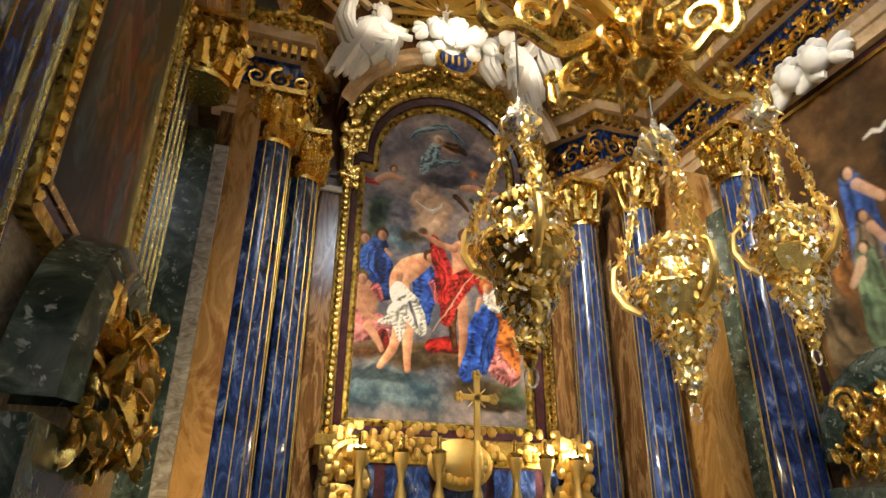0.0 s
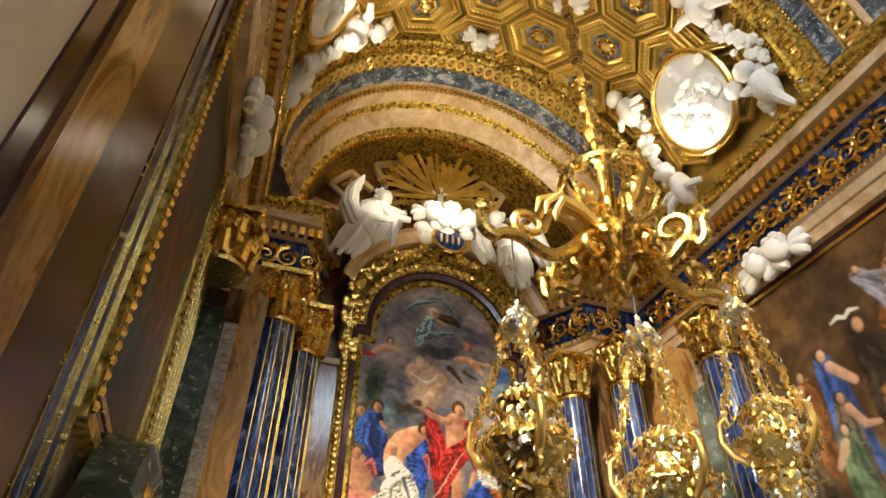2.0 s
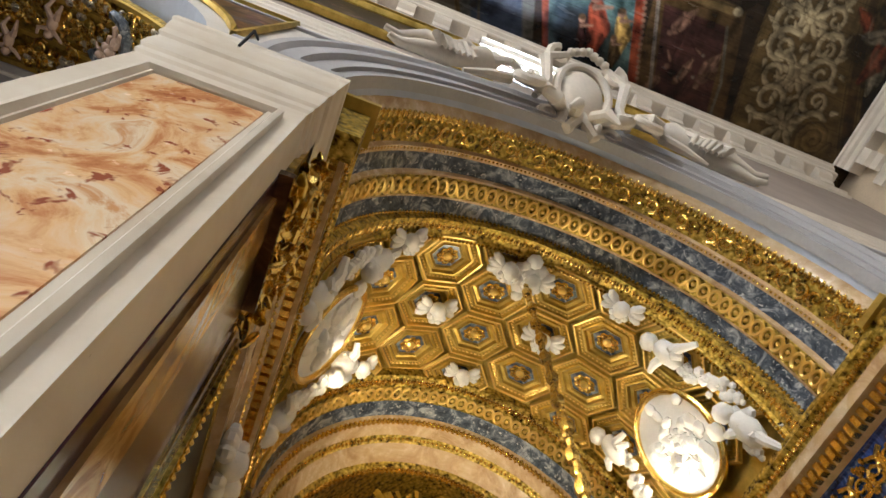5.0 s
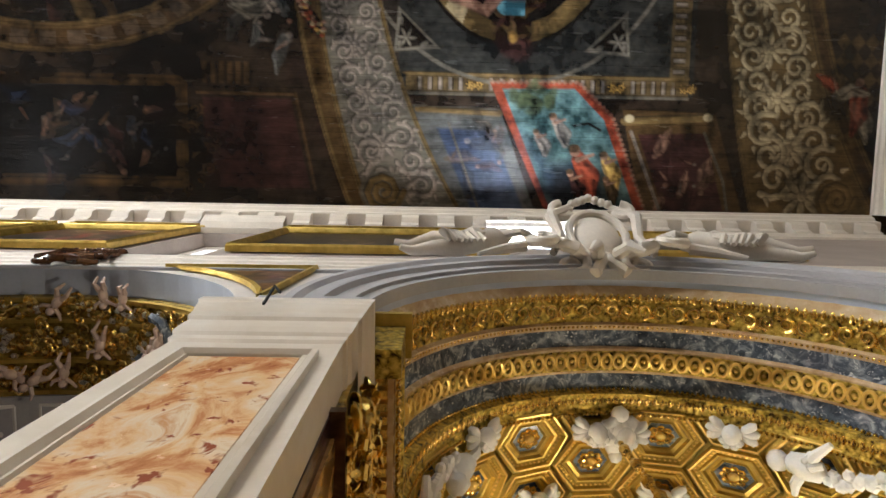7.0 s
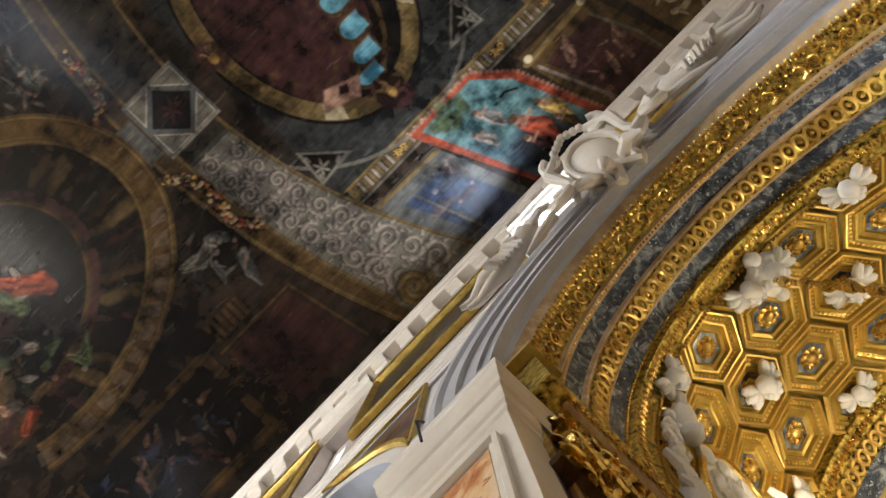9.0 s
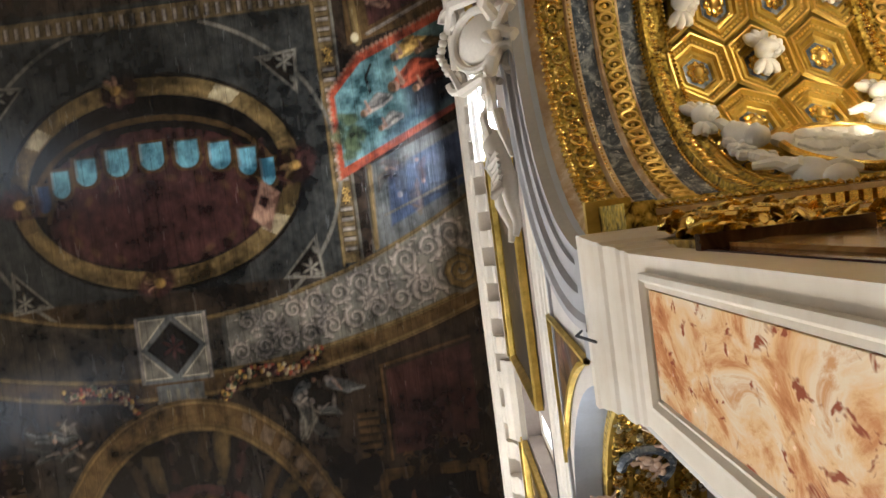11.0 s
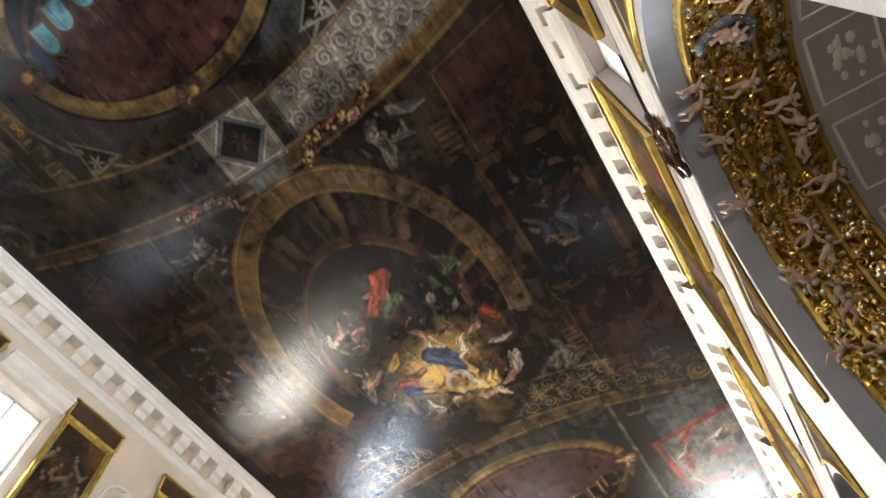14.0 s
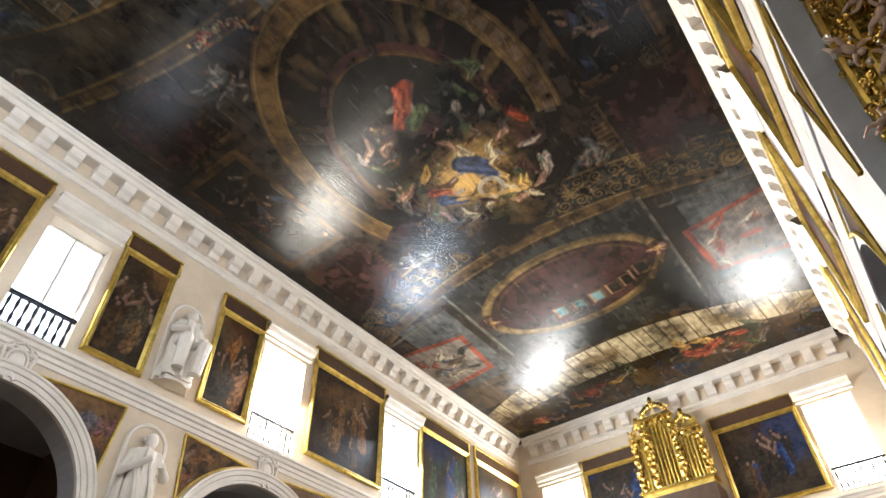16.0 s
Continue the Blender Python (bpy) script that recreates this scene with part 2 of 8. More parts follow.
    def done(self, name, parent=None, smooth=False, label="", category="", group="", kind="", m=None):
        me = bpy.data.meshes.new(name)
        me.from_pydata(self.v, [], self.f)
        for k in self.mats:
            me.materials.append(MATS[k])
        me.polygons.foreach_set("material_index", self.s)
        b = bmesh.new()
        b.from_mesh(me)
        if len(b.verts) < 60000:
            bmesh.ops.recalc_face_normals(b, faces=b.faces)
        b.to_mesh(me)
        b.free()
        if smooth:
            me.polygons.foreach_set("use_smooth", [True] * len(me.polygons))
            me.set_sharp_from_angle(angle=radians(40))
        me.update()
        ob = new(name, me)
        if parent:
            ob.parent = parent
        if m is not None:
            ob.matrix_basis = m
        return tagged(ob, label, category, group, kind)


def thing(name, label, category, group="", m=None, kind=""):
    """An Empty that carries the parts of one thing."""
    ob = new(name)
    ob.empty_display_size = 0.1
    if m is not None:
        ob.matrix_basis = m
    return tagged(ob, label, category, group, kind)


def arch(cx, z0, a0=0.0, a1=180.0, n=48):
    """Points of a half circle of radius 1 about (cx, z0): cosine and sine."""
    return [(math.cos(radians(a0 + (a1 - a0) * i / n)), math.sin(radians(a0 + (a1 - a0) * i / n))) for i in range(n + 1)]


def arch_band(me, cx, z0, profile, mat, a0=0.0, a1=180.0, n=48):
    """profile: (radius, y) pairs, turned about the level axis through (cx, z0)."""
    v, f, k = [], [], len(profile)
    for c, s in arch(cx, z0, a0, a1, n):
        v.extend((cx + r * c, y, z0 + r * s) for r, y in profile)
    for i in range(n):
        for j in range(k - 1):
            f.append((i * k + j, i * k + j + 1, (i + 1) * k + j + 1, (i + 1) * k + j))
    return me.add(v, f, mat)


def arched_wall(me, x0, x1, z0, z1, openings, y_face, y_back, mat, reveal=None):
    """A wall in the plane y = y_face with round-headed openings (cx, half width, sill, spring), as thick as y_back says."""
    edges = [x0]
    for cx, h, sill, spring in openings:
        edges += [cx - h, cx + h]
    edges.append(x1)
    for y in (y_face, y_back):
        for i in range(0, len(edges), 2):
            me.quad((edges[i], y, z0), (edges[i + 1], y, z0), (edges[i + 1], y, z1), (edges[i], y, z1), mat)
        for cx, h, sill, spring in openings:
            if sill > z0:
                me.quad((cx - h, y, z0), (cx + h, y, z0), (cx + h, y, sill), (cx - h, y, sill), mat)
            pts = [(cx + h * c, y, spring + h * s) for c, s in arch(0, 0, 0, 180, 32)]
            for a, b in zip(pts, pts[1:]):
                me.quad(a, (a[0], y, z1), (b[0], y, z1), b, mat)
    for cx, h, sill, spring in openings:
        rim = [(cx + h, sill)] + [(cx + h * c, spring + h * s) for c, s in arch(0, 0, 0, 180, 32)] + [(cx - h, sill)]
        for a, b in zip(rim, rim[1:]):
            me.quad((a[0], y_face, a[1]), (a[0], y_back, a[1]), (b[0], y_back, b[1]), (b[0], y_face, b[1]), reveal or mat)
    return me


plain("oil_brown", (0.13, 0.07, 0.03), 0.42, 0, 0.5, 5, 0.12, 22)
plain("oil_dark", (0.03, 0.02, 0.014), 0.42, 0, 0.5, 5, 0.12, 22)


def spiral(cx, cy, r, turns=1.6, a0=0.0, hand=1, n=18):
    return [(cx + r * (1 - 0.85 * i / n) * math.cos(a0 + hand * turns * 6.283 * i / n), cy + r * (1 - 0.85 * i / n) * math.sin(a0 + hand * turns * 6.283 * i / n)) for i in range(n + 1)]


def leaf(me, p, size, mat, q, a):
    """A small curled leaf that faces outwards at the angle a."""
    me.ball((0, 0, 0), size, mat, 6, 4, (0.3, 0.7, 1.4), Matrix.Translation(p) @ Matrix.Rotation(a + q.uniform(-0.7, 0.7), 4, "Z") @ Matrix.Rotation(q.uniform(-0.9, 0.5), 4, "Y") @ Matrix.Rotation(q.uniform(-0.8, 0.8), 4, "X"))

# ---- painted surfaces ----
PIGMENT = {}
for nm, a, b in (("base", (0.014, 0.011, 0.01), (0.045, 0.032, 0.024)), ("umber", (0.05, 0.03, 0.015), (0.12, 0.075, 0.035)), ("ochre", (0.11, 0.075, 0.034), (0.22, 0.155, 0.07)),
                 ("grey", (0.1, 0.1, 0.095), (0.2, 0.19, 0.17)), ("dusk", (0.02, 0.022, 0.024), (0.045, 0.047, 0.048)), ("black", (0.008, 0.007, 0.007), (0.02, 0.016, 0.014)),
                 ("light", (0.34, 0.32, 0.27), (0.6, 0.56, 0.47)), ("red", (0.2, 0.035, 0.02), (0.42, 0.09, 0.05)), ("blue", (0.06, 0.22, 0.34), (0.2, 0.5, 0.66)),
                 ("sky", (0.03, 0.09, 0.11), (0.16, 0.3, 0.34)), ("navy", (0.02, 0.035, 0.09), (0.05, 0.08, 0.18)), ("plum", (0.03, 0.013, 0.014), (0.07, 0.03, 0.03)),
                 ("green", (0.03, 0.05, 0.03), (0.1, 0.14, 0.08)), ("gold", (0.4, 0.24, 0.06), (0.75, 0.5, 0.16)), ("rose", (0.25, 0.13, 0.1), (0.42, 0.26, 0.2)),
                 ("cloud", (0.16, 0.15, 0.16), (0.34, 0.3, 0.28)), ("cream", (0.42, 0.36, 0.24), (0.7, 0.62, 0.44)), ("steel", (0.06, 0.07, 0.08), (0.13, 0.14, 0.15))):
    PIGMENT["paint_" + nm] = (np.array(a) * (0.17, 0.15, 0.125), np.array(b) * (0.56, 0.49, 0.4))
for nm, a, b in (("dark", (0.012, 0.009, 0.008), (0.05, 0.035, 0.022)), ("brown", (0.07, 0.035, 0.015), (0.2, 0.11, 0.045)), ("sky", (0.14, 0.15, 0.19), (0.36, 0.32, 0.32)),
                 ("blue", (0.02, 0.05, 0.19), (0.08, 0.16, 0.42)), ("red", (0.24, 0.02, 0.02), (0.5, 0.08, 0.06)), ("white", (0.45, 0.45, 0.43), (0.72, 0.7, 0.66)),
                 ("flesh", (0.36, 0.2, 0.13), (0.6, 0.4, 0.29)), ("rose", (0.33, 0.12, 0.13), (0.55, 0.28, 0.28)), ("green", (0.04, 0.08, 0.05), (0.14, 0.2, 0.12)),
                 ("water", (0.09, 0.15, 0.2), (0.28, 0.36, 0.4)), ("orange", (0.3, 0.11, 0.03), (0.6, 0.28, 0.1)), ("earth", (0.08, 0.06, 0.035), (0.22, 0.16, 0.09)),
                 ("cloud", (0.13, 0.13, 0.18), (0.3, 0.28, 0.3)), ("haze", (0.27, 0.23, 0.23), (0.42, 0.37, 0.36)), ("glow", (0.42, 0.3, 0.22), (0.62, 0.5, 0.4))):
    for suf, k in (("", 1.0), ("_d", 0.45), ("_l", 1.4)):
        PIGMENT["oil_" + nm + suf] = (np.array(a) * k, np.minimum(0.85, np.array(b) * k))


def painted(name, rough, spec, boards=False):
    """Paint whose pigment lies on the mesh, with craquelure; boards run along the nave."""
    m = Mat(name, rough, 0.0, spec)
    n = m.t.nodes.new("ShaderNodeAttribute")
    n.attribute_name = "pigment"
    col = n.outputs["Color"]
    if boards:
        worn = m.ramp(m.noise(2.6, 6, 0.7, m.mapped((0.3, 1.6, 1)), 0.8), [(0.4, (1.15, 1.15, 1.15)), (0.75, (0.45, 0.42, 0.4))])
        seam = m.ramp(m.math("FRACT", m.math("MULTIPLY", m.axis("Y"), 3.4)), [(0.0, (0.5, 0.48, 0.45)), (0.05, (1, 1, 1))])
        m.color(m.mix(1.0, m.mix(1.0, col, worn, "MULTIPLY"), seam, "MULTIPLY"))
        planks = m.noise(1.0, 2, 0.5, m.mapped((0.12, 3.4, 1)))
        fine = m.noise(2.4, 5, 0.65, m.mapped((0.5, 11, 1)))
        m.bump(m.math("ADD", m.math("MULTIPLY", planks, 1.2), fine), 0.95, 0.01)
        m.rough(m.noise(3, 5, 0.6, m.mapped((0.4, 2.0, 1))), rough, rough + 0.16)
    else:
        m.color(m.mix(m.noise(90, 4), col, m.mix(1.0, col, (0.62, 0.58, 0.55), "MULTIPLY")))
        m.bump(m.noise(120, 3), 0.15, 0.002)


painted("painted_boards", 0.17, 0.25, True)
painted("oil_canvas", 0.38, 0.22)


def fbm(h, w, cell, rs):
    """Soft cloudy values about 0.5 over a grid; cell is the largest blot in grid steps."""
    total, weight = np.zeros((h, w)), 0.0
    for o in range(4):
        c = max(1.0, cell / 2 ** o)
        gh, gw = int(h / c) + 3, int(w / c) + 3
        lat = rs.rand(gh, gw)
        y, x = np.arange(h) / c, np.arange(w) / c
        iy, ix = y.astype(int), x.astype(int)
        fy, fx = (y - iy)[:, None], (x - ix)[None, :]
        fy, fx = fy * fy * (3 - 2 * fy), fx * fx * (3 - 2 * fx)
        top = lat[iy][:, ix] * (1 - fx) + lat[iy][:, ix + 1] * fx
        low = lat[iy + 1][:, ix] * (1 - fx) + lat[iy + 1][:, ix + 1] * fx
        total += (top * (1 - fy) + low * fy) * 0.62 ** o
        weight += 0.62 ** o
    return np.clip(0.5 + (total / weight - 0.5) * 1.7, 0, 1)


class Canvas:
    """A flat field of pigment on a fine grid, laid on stroke by stroke with soft edges."""

    def __init__(self, u0, u1, v0, v1, step, base, seed=0, cell=0.3):
        self.u = np.linspace(u0, u1, int((u1 - u0) / step) + 2)
        self.v = np.linspace(v0, v1, int((v1 - v0) / step) + 2)
        self.U, self.V = np.meshgrid(self.u, self.v)
        h, w = self.U.shape
        rs = np.random.RandomState(seed)
        self.n, self.g = fbm(h, w, cell / step, rs), fbm(h, w, max(2.0, cell / step / 6), rs)
        self.wu, self.wv = fbm(h, w, cell / step * 0.7, rs) - 0.5, fbm(h, w, cell / step * 0.7, rs) - 0.5
        self.step, self.rgb = step, np.zeros((h, w, 3))
        self.rgb[:] = self.tint(base, (slice(0, h), slice(0, w)))

    def tint(self, col, s):
        lo, hi = PIGMENT[col]
        k = np.clip(0.5 + 1.1 * (self.n[s] - 0.5) + 0.8 * (self.g[s] - 0.5), 0, 1)[..., None]
        return lo + (hi - lo) * k

    def lay(self, u0, u1, v0, v1, field, col, alpha=1.0, wob=0.0):
        i0, i1 = np.searchsorted(self.v, (v0 - 2 * self.step - wob, v1 + 2 * self.step + wob))
        j0, j1 = np.searchsorted(self.u, (u0 - 2 * self.step - wob, u1 + 2 * self.step + wob))
        if i1 <= i0 or j1 <= j0:
            return
        s = (slice(i0, i1), slice(j0, j1))
        a, gain = field(self.U[s] + wob * self.wu[s], self.V[s] + wob * self.wv[s], s)
        a = (np.clip(a, 0, 1) * alpha)[..., None]
        c = self.tint(col, s)
        if gain is not None:
            c = c * gain[..., None]
        self.rgb[s] = self.rgb[s] * (1 - a) + c * a

    def ellipse(self, cu, cv, ru, rv, col, rot=0.0, soft=None, alpha=1.0, wob=0.0, form=0.0):
        soft = soft or self.step
        c, s_, m = math.cos(rot), math.sin(rot), max(ru, rv) + soft

        def field(U, V, s):
            p, q = ((U - cu) * c + (V - cv) * s_) / ru, (-(U - cu) * s_ + (V - cv) * c) / rv
            return (1 - np.hypot(p, q)) * min(ru, rv) / soft + 0.5, 1 + form * (q - 0.6 * p) if form else None
        self.lay(cu - m, cu + m, cv - m, cv + m, field, col, alpha, wob)

    def ring(self, cx, cy, rx, ry, ix, iy, col, a0=-180.0, a1=180.0, wob=0.0, alpha=1.0, form=0.0):
        def field(U, V, s):
            p, q = U - cx, V - cy
            e, i = np.hypot(p / rx, q / ry), np.hypot(p / max(ix, 1e-3), q / max(iy, 1e-3))
            t = np.degrees(np.arctan2(q / ry, p / rx))
            t = (t - a0) % 360 + a0
            a = np.minimum((1 - e) * min(rx, ry) / self.step + 0.5, (i - 1) * min(ix, iy) / self.step + 0.5)
            return np.where(t <= a1, a, 0), 1 + form * np.sin(np.clip((i - 1) / max(rx / max(ix, 1e-3) - 1, 1e-3), 0, 1) * 3.14 * 2) if form else None
        self.lay(cx - rx, cx + rx, cy - ry, cy + ry, field, col, alpha, wob)

    def rect(self, x0, x1, y0, y1, col, alpha=1.0, soft=None, wob=0.0):
        k = soft or self.step
        self.lay(x0, x1, y0, y1, lambda U, V, s: (np.minimum(np.minimum(U - x0, x1 - U), np.minimum(V - y0, y1 - V)) / k + 0.5, None), col, alpha, wob)

    def poly(self, pts, col, alpha=1.0, soft=None, wob=0.0):
        k = soft or self.step
        us, vs = [p[0] for p in pts], [p[1] for p in pts]

        def field(U, V, s):
            d, inside = np.full(U.shape, 1e9), np.zeros(U.shape, bool)
            for (x0, y0), (x1, y1) in zip(pts, list(pts[1:]) + [pts[0]]):
                dx, dy = x1 - x0, y1 - y0
                t = np.clip(((U - x0) * dx + (V - y0) * dy) / (dx * dx + dy * dy + 1e-12), 0, 1)
                d = np.minimum(d, np.hypot(U - x0 - t * dx, V - y0 - t * dy))
                if y0 != y1:
                    inside ^= ((y0 > V) != (y1 > V)) & (U < dx * (V - y0) / dy + x0)
            return np.where(inside, d, -d) / k + 0.5, None
        self.lay(min(us), max(us), min(vs), max(vs), field, col, alpha, wob)

    def band(self, pts, width, col, soft=None, alpha=1.0, wob=0.0, form=0.0, folds=0.0):
        """A stroke along pts; form models it as round, folds as hanging cloth."""
        k = soft or self.step
        ws = width if isinstance(width, (list, tuple)) else [width] * len(pts)
        us, vs, m = [p[0] for p in pts], [p[1] for p in pts], max(ws)

        def field(U, V, s):
            best, off, along, run = np.full(U.shape, -1e9), np.zeros(U.shape), np.zeros(U.shape), 0.0
            for i in range(len(pts) - 1):
                (x0, y0), (x1, y1) = pts[i], pts[i + 1]
                dx, dy = x1 - x0, y1 - y0
                L = math.hypot(dx, dy) or 1e-6
                t = np.clip(((U - x0) * dx + (V - y0) * dy) / (L * L), 0, 1)
                w = (ws[i] * (1 - t) + ws[i + 1] * t) / 2
                qx, qy = U - x0 - t * dx, V - y0 - t * dy
                d = w - np.hypot(qx, qy)
                hit = d > best
                best = np.where(hit, d, best)
                off = np.where(hit, (0.75 * qy - 0.65 * qx) / np.maximum(w, 1e-4), off)
                along = np.where(hit, run + t * L, along)
                if folds:
                    off = np.where(hit & (t > 0) & (t < 1), (dx * qy - dy * qx) / L / np.maximum(w, 1e-4), off)
                run += L
            gain = None
            if form or folds:
                gain = 1 + form * np.clip(off, -1, 1)
                if folds:
                    gain = gain * (1 + 0.42 * np.sin(off * folds + 9 * self.wu[s] + along * 5) + 0.25 * np.sin(off * folds * 1.9 + 14 * self.wv[s]))
                gain = np.clip(gain, 0.2, 1.7)
            return best / k + 0.5, gain
        self.lay(min(us) - m, max(us) + m, min(vs) - m, max(vs) + m, field, col, alpha, wob)

    def person(self, x, z, h, cloth, r, flesh="oil_flesh", hair="oil_dark", lean=0.0):
        """A draped figure in a few broad strokes."""
        top, mid = (x + lean * h, z + 0.86 * h), (x + lean * h * 0.4, z + 0.45 * h)
        self.band([top, mid, (x, z)], [0.2 * h, 0.3 * h, 0.36 * h], cloth, 0.03 * h, 0.95, 0.06 * h, 0.3, 5)
        s = r.choice((-1, 1))
        self.band([(top[0] + s * 0.06 * h, top[1] - 0.05 * h), (mid[0] + s * 0.2 * h, mid[1] + 0.16 * h), (mid[0] + s * r.uniform(0.05, 0.34) * h, mid[1] + r.uniform(0.1, 0.35) * h)], [0.1 * h, 0.08 * h, 0.05 * h], r.choice((cloth, flesh)), 0.02 * h, 0.9, 0, 0.35)
        self.ellipse(top[0], top[1] + 0.08 * h, 0.06 * h, 0.075 * h, hair, 0, 0.02 * h)
        self.ellipse(top[0] + s * 0.015 * h, top[1] + 0.07 * h, 0.042 * h, 0.058 * h, flesh, 0, 0.02 * h, 0.95, 0, 0.3)

    def sheet(self, name, place, mat, parent=None, keep=None, back=True, **tags):
        """The grid as a mesh; place is a matrix from (u, v, 0) to the world."""
        h, w = self.U.shape
        p = np.stack([self.U.ravel(), self.V.ravel(), np.zeros(h * w), np.ones(h * w)], 1) @ np.array(place).T
        idx = np.arange(h * w).reshape(h, w)
        f = np.stack([idx[:-1, :-1], idx[:-1, 1:], idx[1:, 1:], idx[1:, :-1]], -1).reshape(-1, 4)
        if keep is not None:
            ok = keep(self.U, self.V)
            f = f[ok[:-1, :-1].ravel() & ok[1:, 1:].ravel() & ok[:-1, 1:].ravel() & ok[1:, :-1].ravel()]
        me = bpy.data.meshes.new(name)
        me.vertices.add(h * w)
        me.vertices.foreach_set("co", p[:, :3].astype(np.float32).ravel())
        me.loops.add(f.size)
        me.loops.foreach_set("vertex_index", f.astype(np.int32).ravel())
        me.polygons.add(len(f))
        me.polygons.foreach_set("loop_start", np.arange(0, f.size, 4, dtype=np.int32))
        at = me.color_attributes.new("pigment", "FLOAT_COLOR", "POINT")
        rgba = np.ones((h * w, 4), np.float32)
        rgba[:, :3] = np.clip(self.rgb, 0.0005, 0.9).reshape(-1, 3)
        at.data.foreach_set("color", rgba.ravel())
        me.materials.append(MATS[mat])
        me.update(calc_edges=True)
        me.validate()
        ob = new(name, me)
        if parent:
            ob.parent = parent
        return tagged(ob, **tags) if tags else ob


def smooth_line(pts, widths, n=4):
    """Points and widths along a soft curve through pts."""
    line, wid = [], []
    for i in range((len(pts) - 1) * n + 1):
        j = min(i // n, len(pts) - 2)
        f = i / n - j
        p0, p1, p2, p3 = pts[max(j - 1, 0)], pts[j], pts[j + 1], pts[min(j + 2, len(pts) - 1)]
        line.append(tuple(0.5 * (2 * b + (c - a) * f + (2 * a - 5 * b + 4 * c - d) * f * f + (3 * b - a - 3 * c + d) * f ** 3) for a, b, c, d in zip(p0, p1, p2, p3)))
        wid.append(widths[j] * (1 - f) + widths[j + 1] * f)
    return line, wid


# ---- nave ----
CEIL, XW, XE, YN, YS = 15.0, -23.75, 9.6, 0.5, -13.48  # ceiling height, end walls, chapel-side wall, far wall
CX, SPRING = 1.55, 5.73  # middle of the chapel, top of its cornice
NEXT, NEXT2, NR, NZ = -3.8, -10.3, 2.24, 5.92  # next chapels: middles, arch radius and spring
MID = -6.47  # middle of the nave
NORTH, SOUTH, WEST, EAST = pose(0, YN, 0), pose(0, YS, 0, 0, 0, 180), pose(XW, 0, 0, 0, 0, 90), pose(XE, 0, 0, 0, 0, -90)

floor = Mesh().box(XW - 1, XE + 1, YS - 4, 6.4, -0.3, 0.0, "floor_stone").done("floor", label="worn brown stone floor of the nave", category="floor", kind="structure")


Mesh().box(XW - 0.4, XE + 0.4, YS - 0.4, YN + 0.4, CEIL + 0.004, CEIL + 0.3, "dark_wood").done("ceiling", label="flat boarded ceiling painted with feigned domes and scrolls", category="ceiling", kind="structure")
c = Canvas(XW - 0.02, XE + 0.02, YS - 0.02, YN + 0.02, 0.028, "paint_base", 3, 1.4)
rng = random.Random(4)
for k in range(60):  # old discoloured patches
    c.ellipse(rng.uniform(XW, XE), rng.uniform(YS, YN), rng.uniform(0.5, 1.6), rng.uniform(0.3, 0.9), rng.choice(("paint_umber", "paint_plum", "paint_dusk", "paint_black")), rng.uniform(0, 3), 0.6, 0.5, 0.9)


def mirrored(s, pts):
    return [(x, MID + s * (y - MID)) for x, y in pts]


def moulding(pts, w, col="paint_ochre"):
    """A feigned moulding: body, lit edge and dark edge."""
    c.band(pts, w, col, form=0.35)
    c.band([(x - w * 0.4, y - w * 0.4) for x, y in pts], w * 0.25, "paint_black", None, 0.7)


def acanthus(x, y, r, hand, tone, turn):
    """A feigned carved scroll with leaves."""
    line = spiral(x, y, r, 1.5, turn, hand, 16)
    wid = [0.34 * r * (1 - 0.55 * i / 16) for i in range(17)]
    c.band([(p - 0.03, q - 0.03) for p, q in line], wid, "paint_black", None, 0.55)
    c.band(line, wid, tone, form=0.55)
    for j in range(5):
        a = turn + hand * (0.4 + 0.9 * j)
        p, q = x + r * 1.1 * math.cos(a), y + r * 1.1 * math.sin(a)
        leaf_line = [(p, q), (p + 0.3 * r * math.cos(a + hand * 0.7), q + 0.3 * r * math.sin(a + hand * 0.7))]
        c.band([(u - 0.025, v - 0.025) for u, v in leaf_line], [0.26 * r, 0.08 * r], "paint_black", None, 0.5)
        c.band(leaf_line, [0.26 * r, 0.08 * r], tone, form=0.5)


def blossom(x, y, r, tone, petals=8):
    for j in range(petals):
        a = 6.283 * j / petals
        c.ellipse(x + 0.6 * r * math.cos(a) - 0.02, y + 0.6 * r * math.sin(a) - 0.02, 0.42 * r, 0.17 * r, "paint_black", a, None, 0.5)
        c.ellipse(x + 0.6 * r * math.cos(a), y + 0.6 * r * math.sin(a), 0.4 * r, 0.15 * r, tone, a, None, 1, 0, 0.4)
    c.ellipse(x, y, 0.2 * r, 0.2 * r, tone, 0, None, 1, 0, 0.4)


def mask_group(x, y, s):
    """A carved head in a cartouche, brown and gold."""
    c.ellipse(x, y, 0.42 * s, 0.34 * s, "paint_plum", rng.uniform(0, 3), 0.1, 0.9, 0.3, 0.3)
    for j in range(9):
        a = rng.uniform(0, 6.28)
        c.ellipse(x + 0.22 * s * math.cos(a), y + 0.2 * s * math.sin(a), 0.11 * s, 0.06 * s, rng.choice(("paint_umber", "paint_ochre", "paint_plum", "paint_rose")), a, 0.03, 0.8, 0.1, 0.5)
    c.ellipse(x, y, 0.1 * s, 0.12 * s, "paint_gold", 0, 0.05, 0.6, 0.05, 0.5)


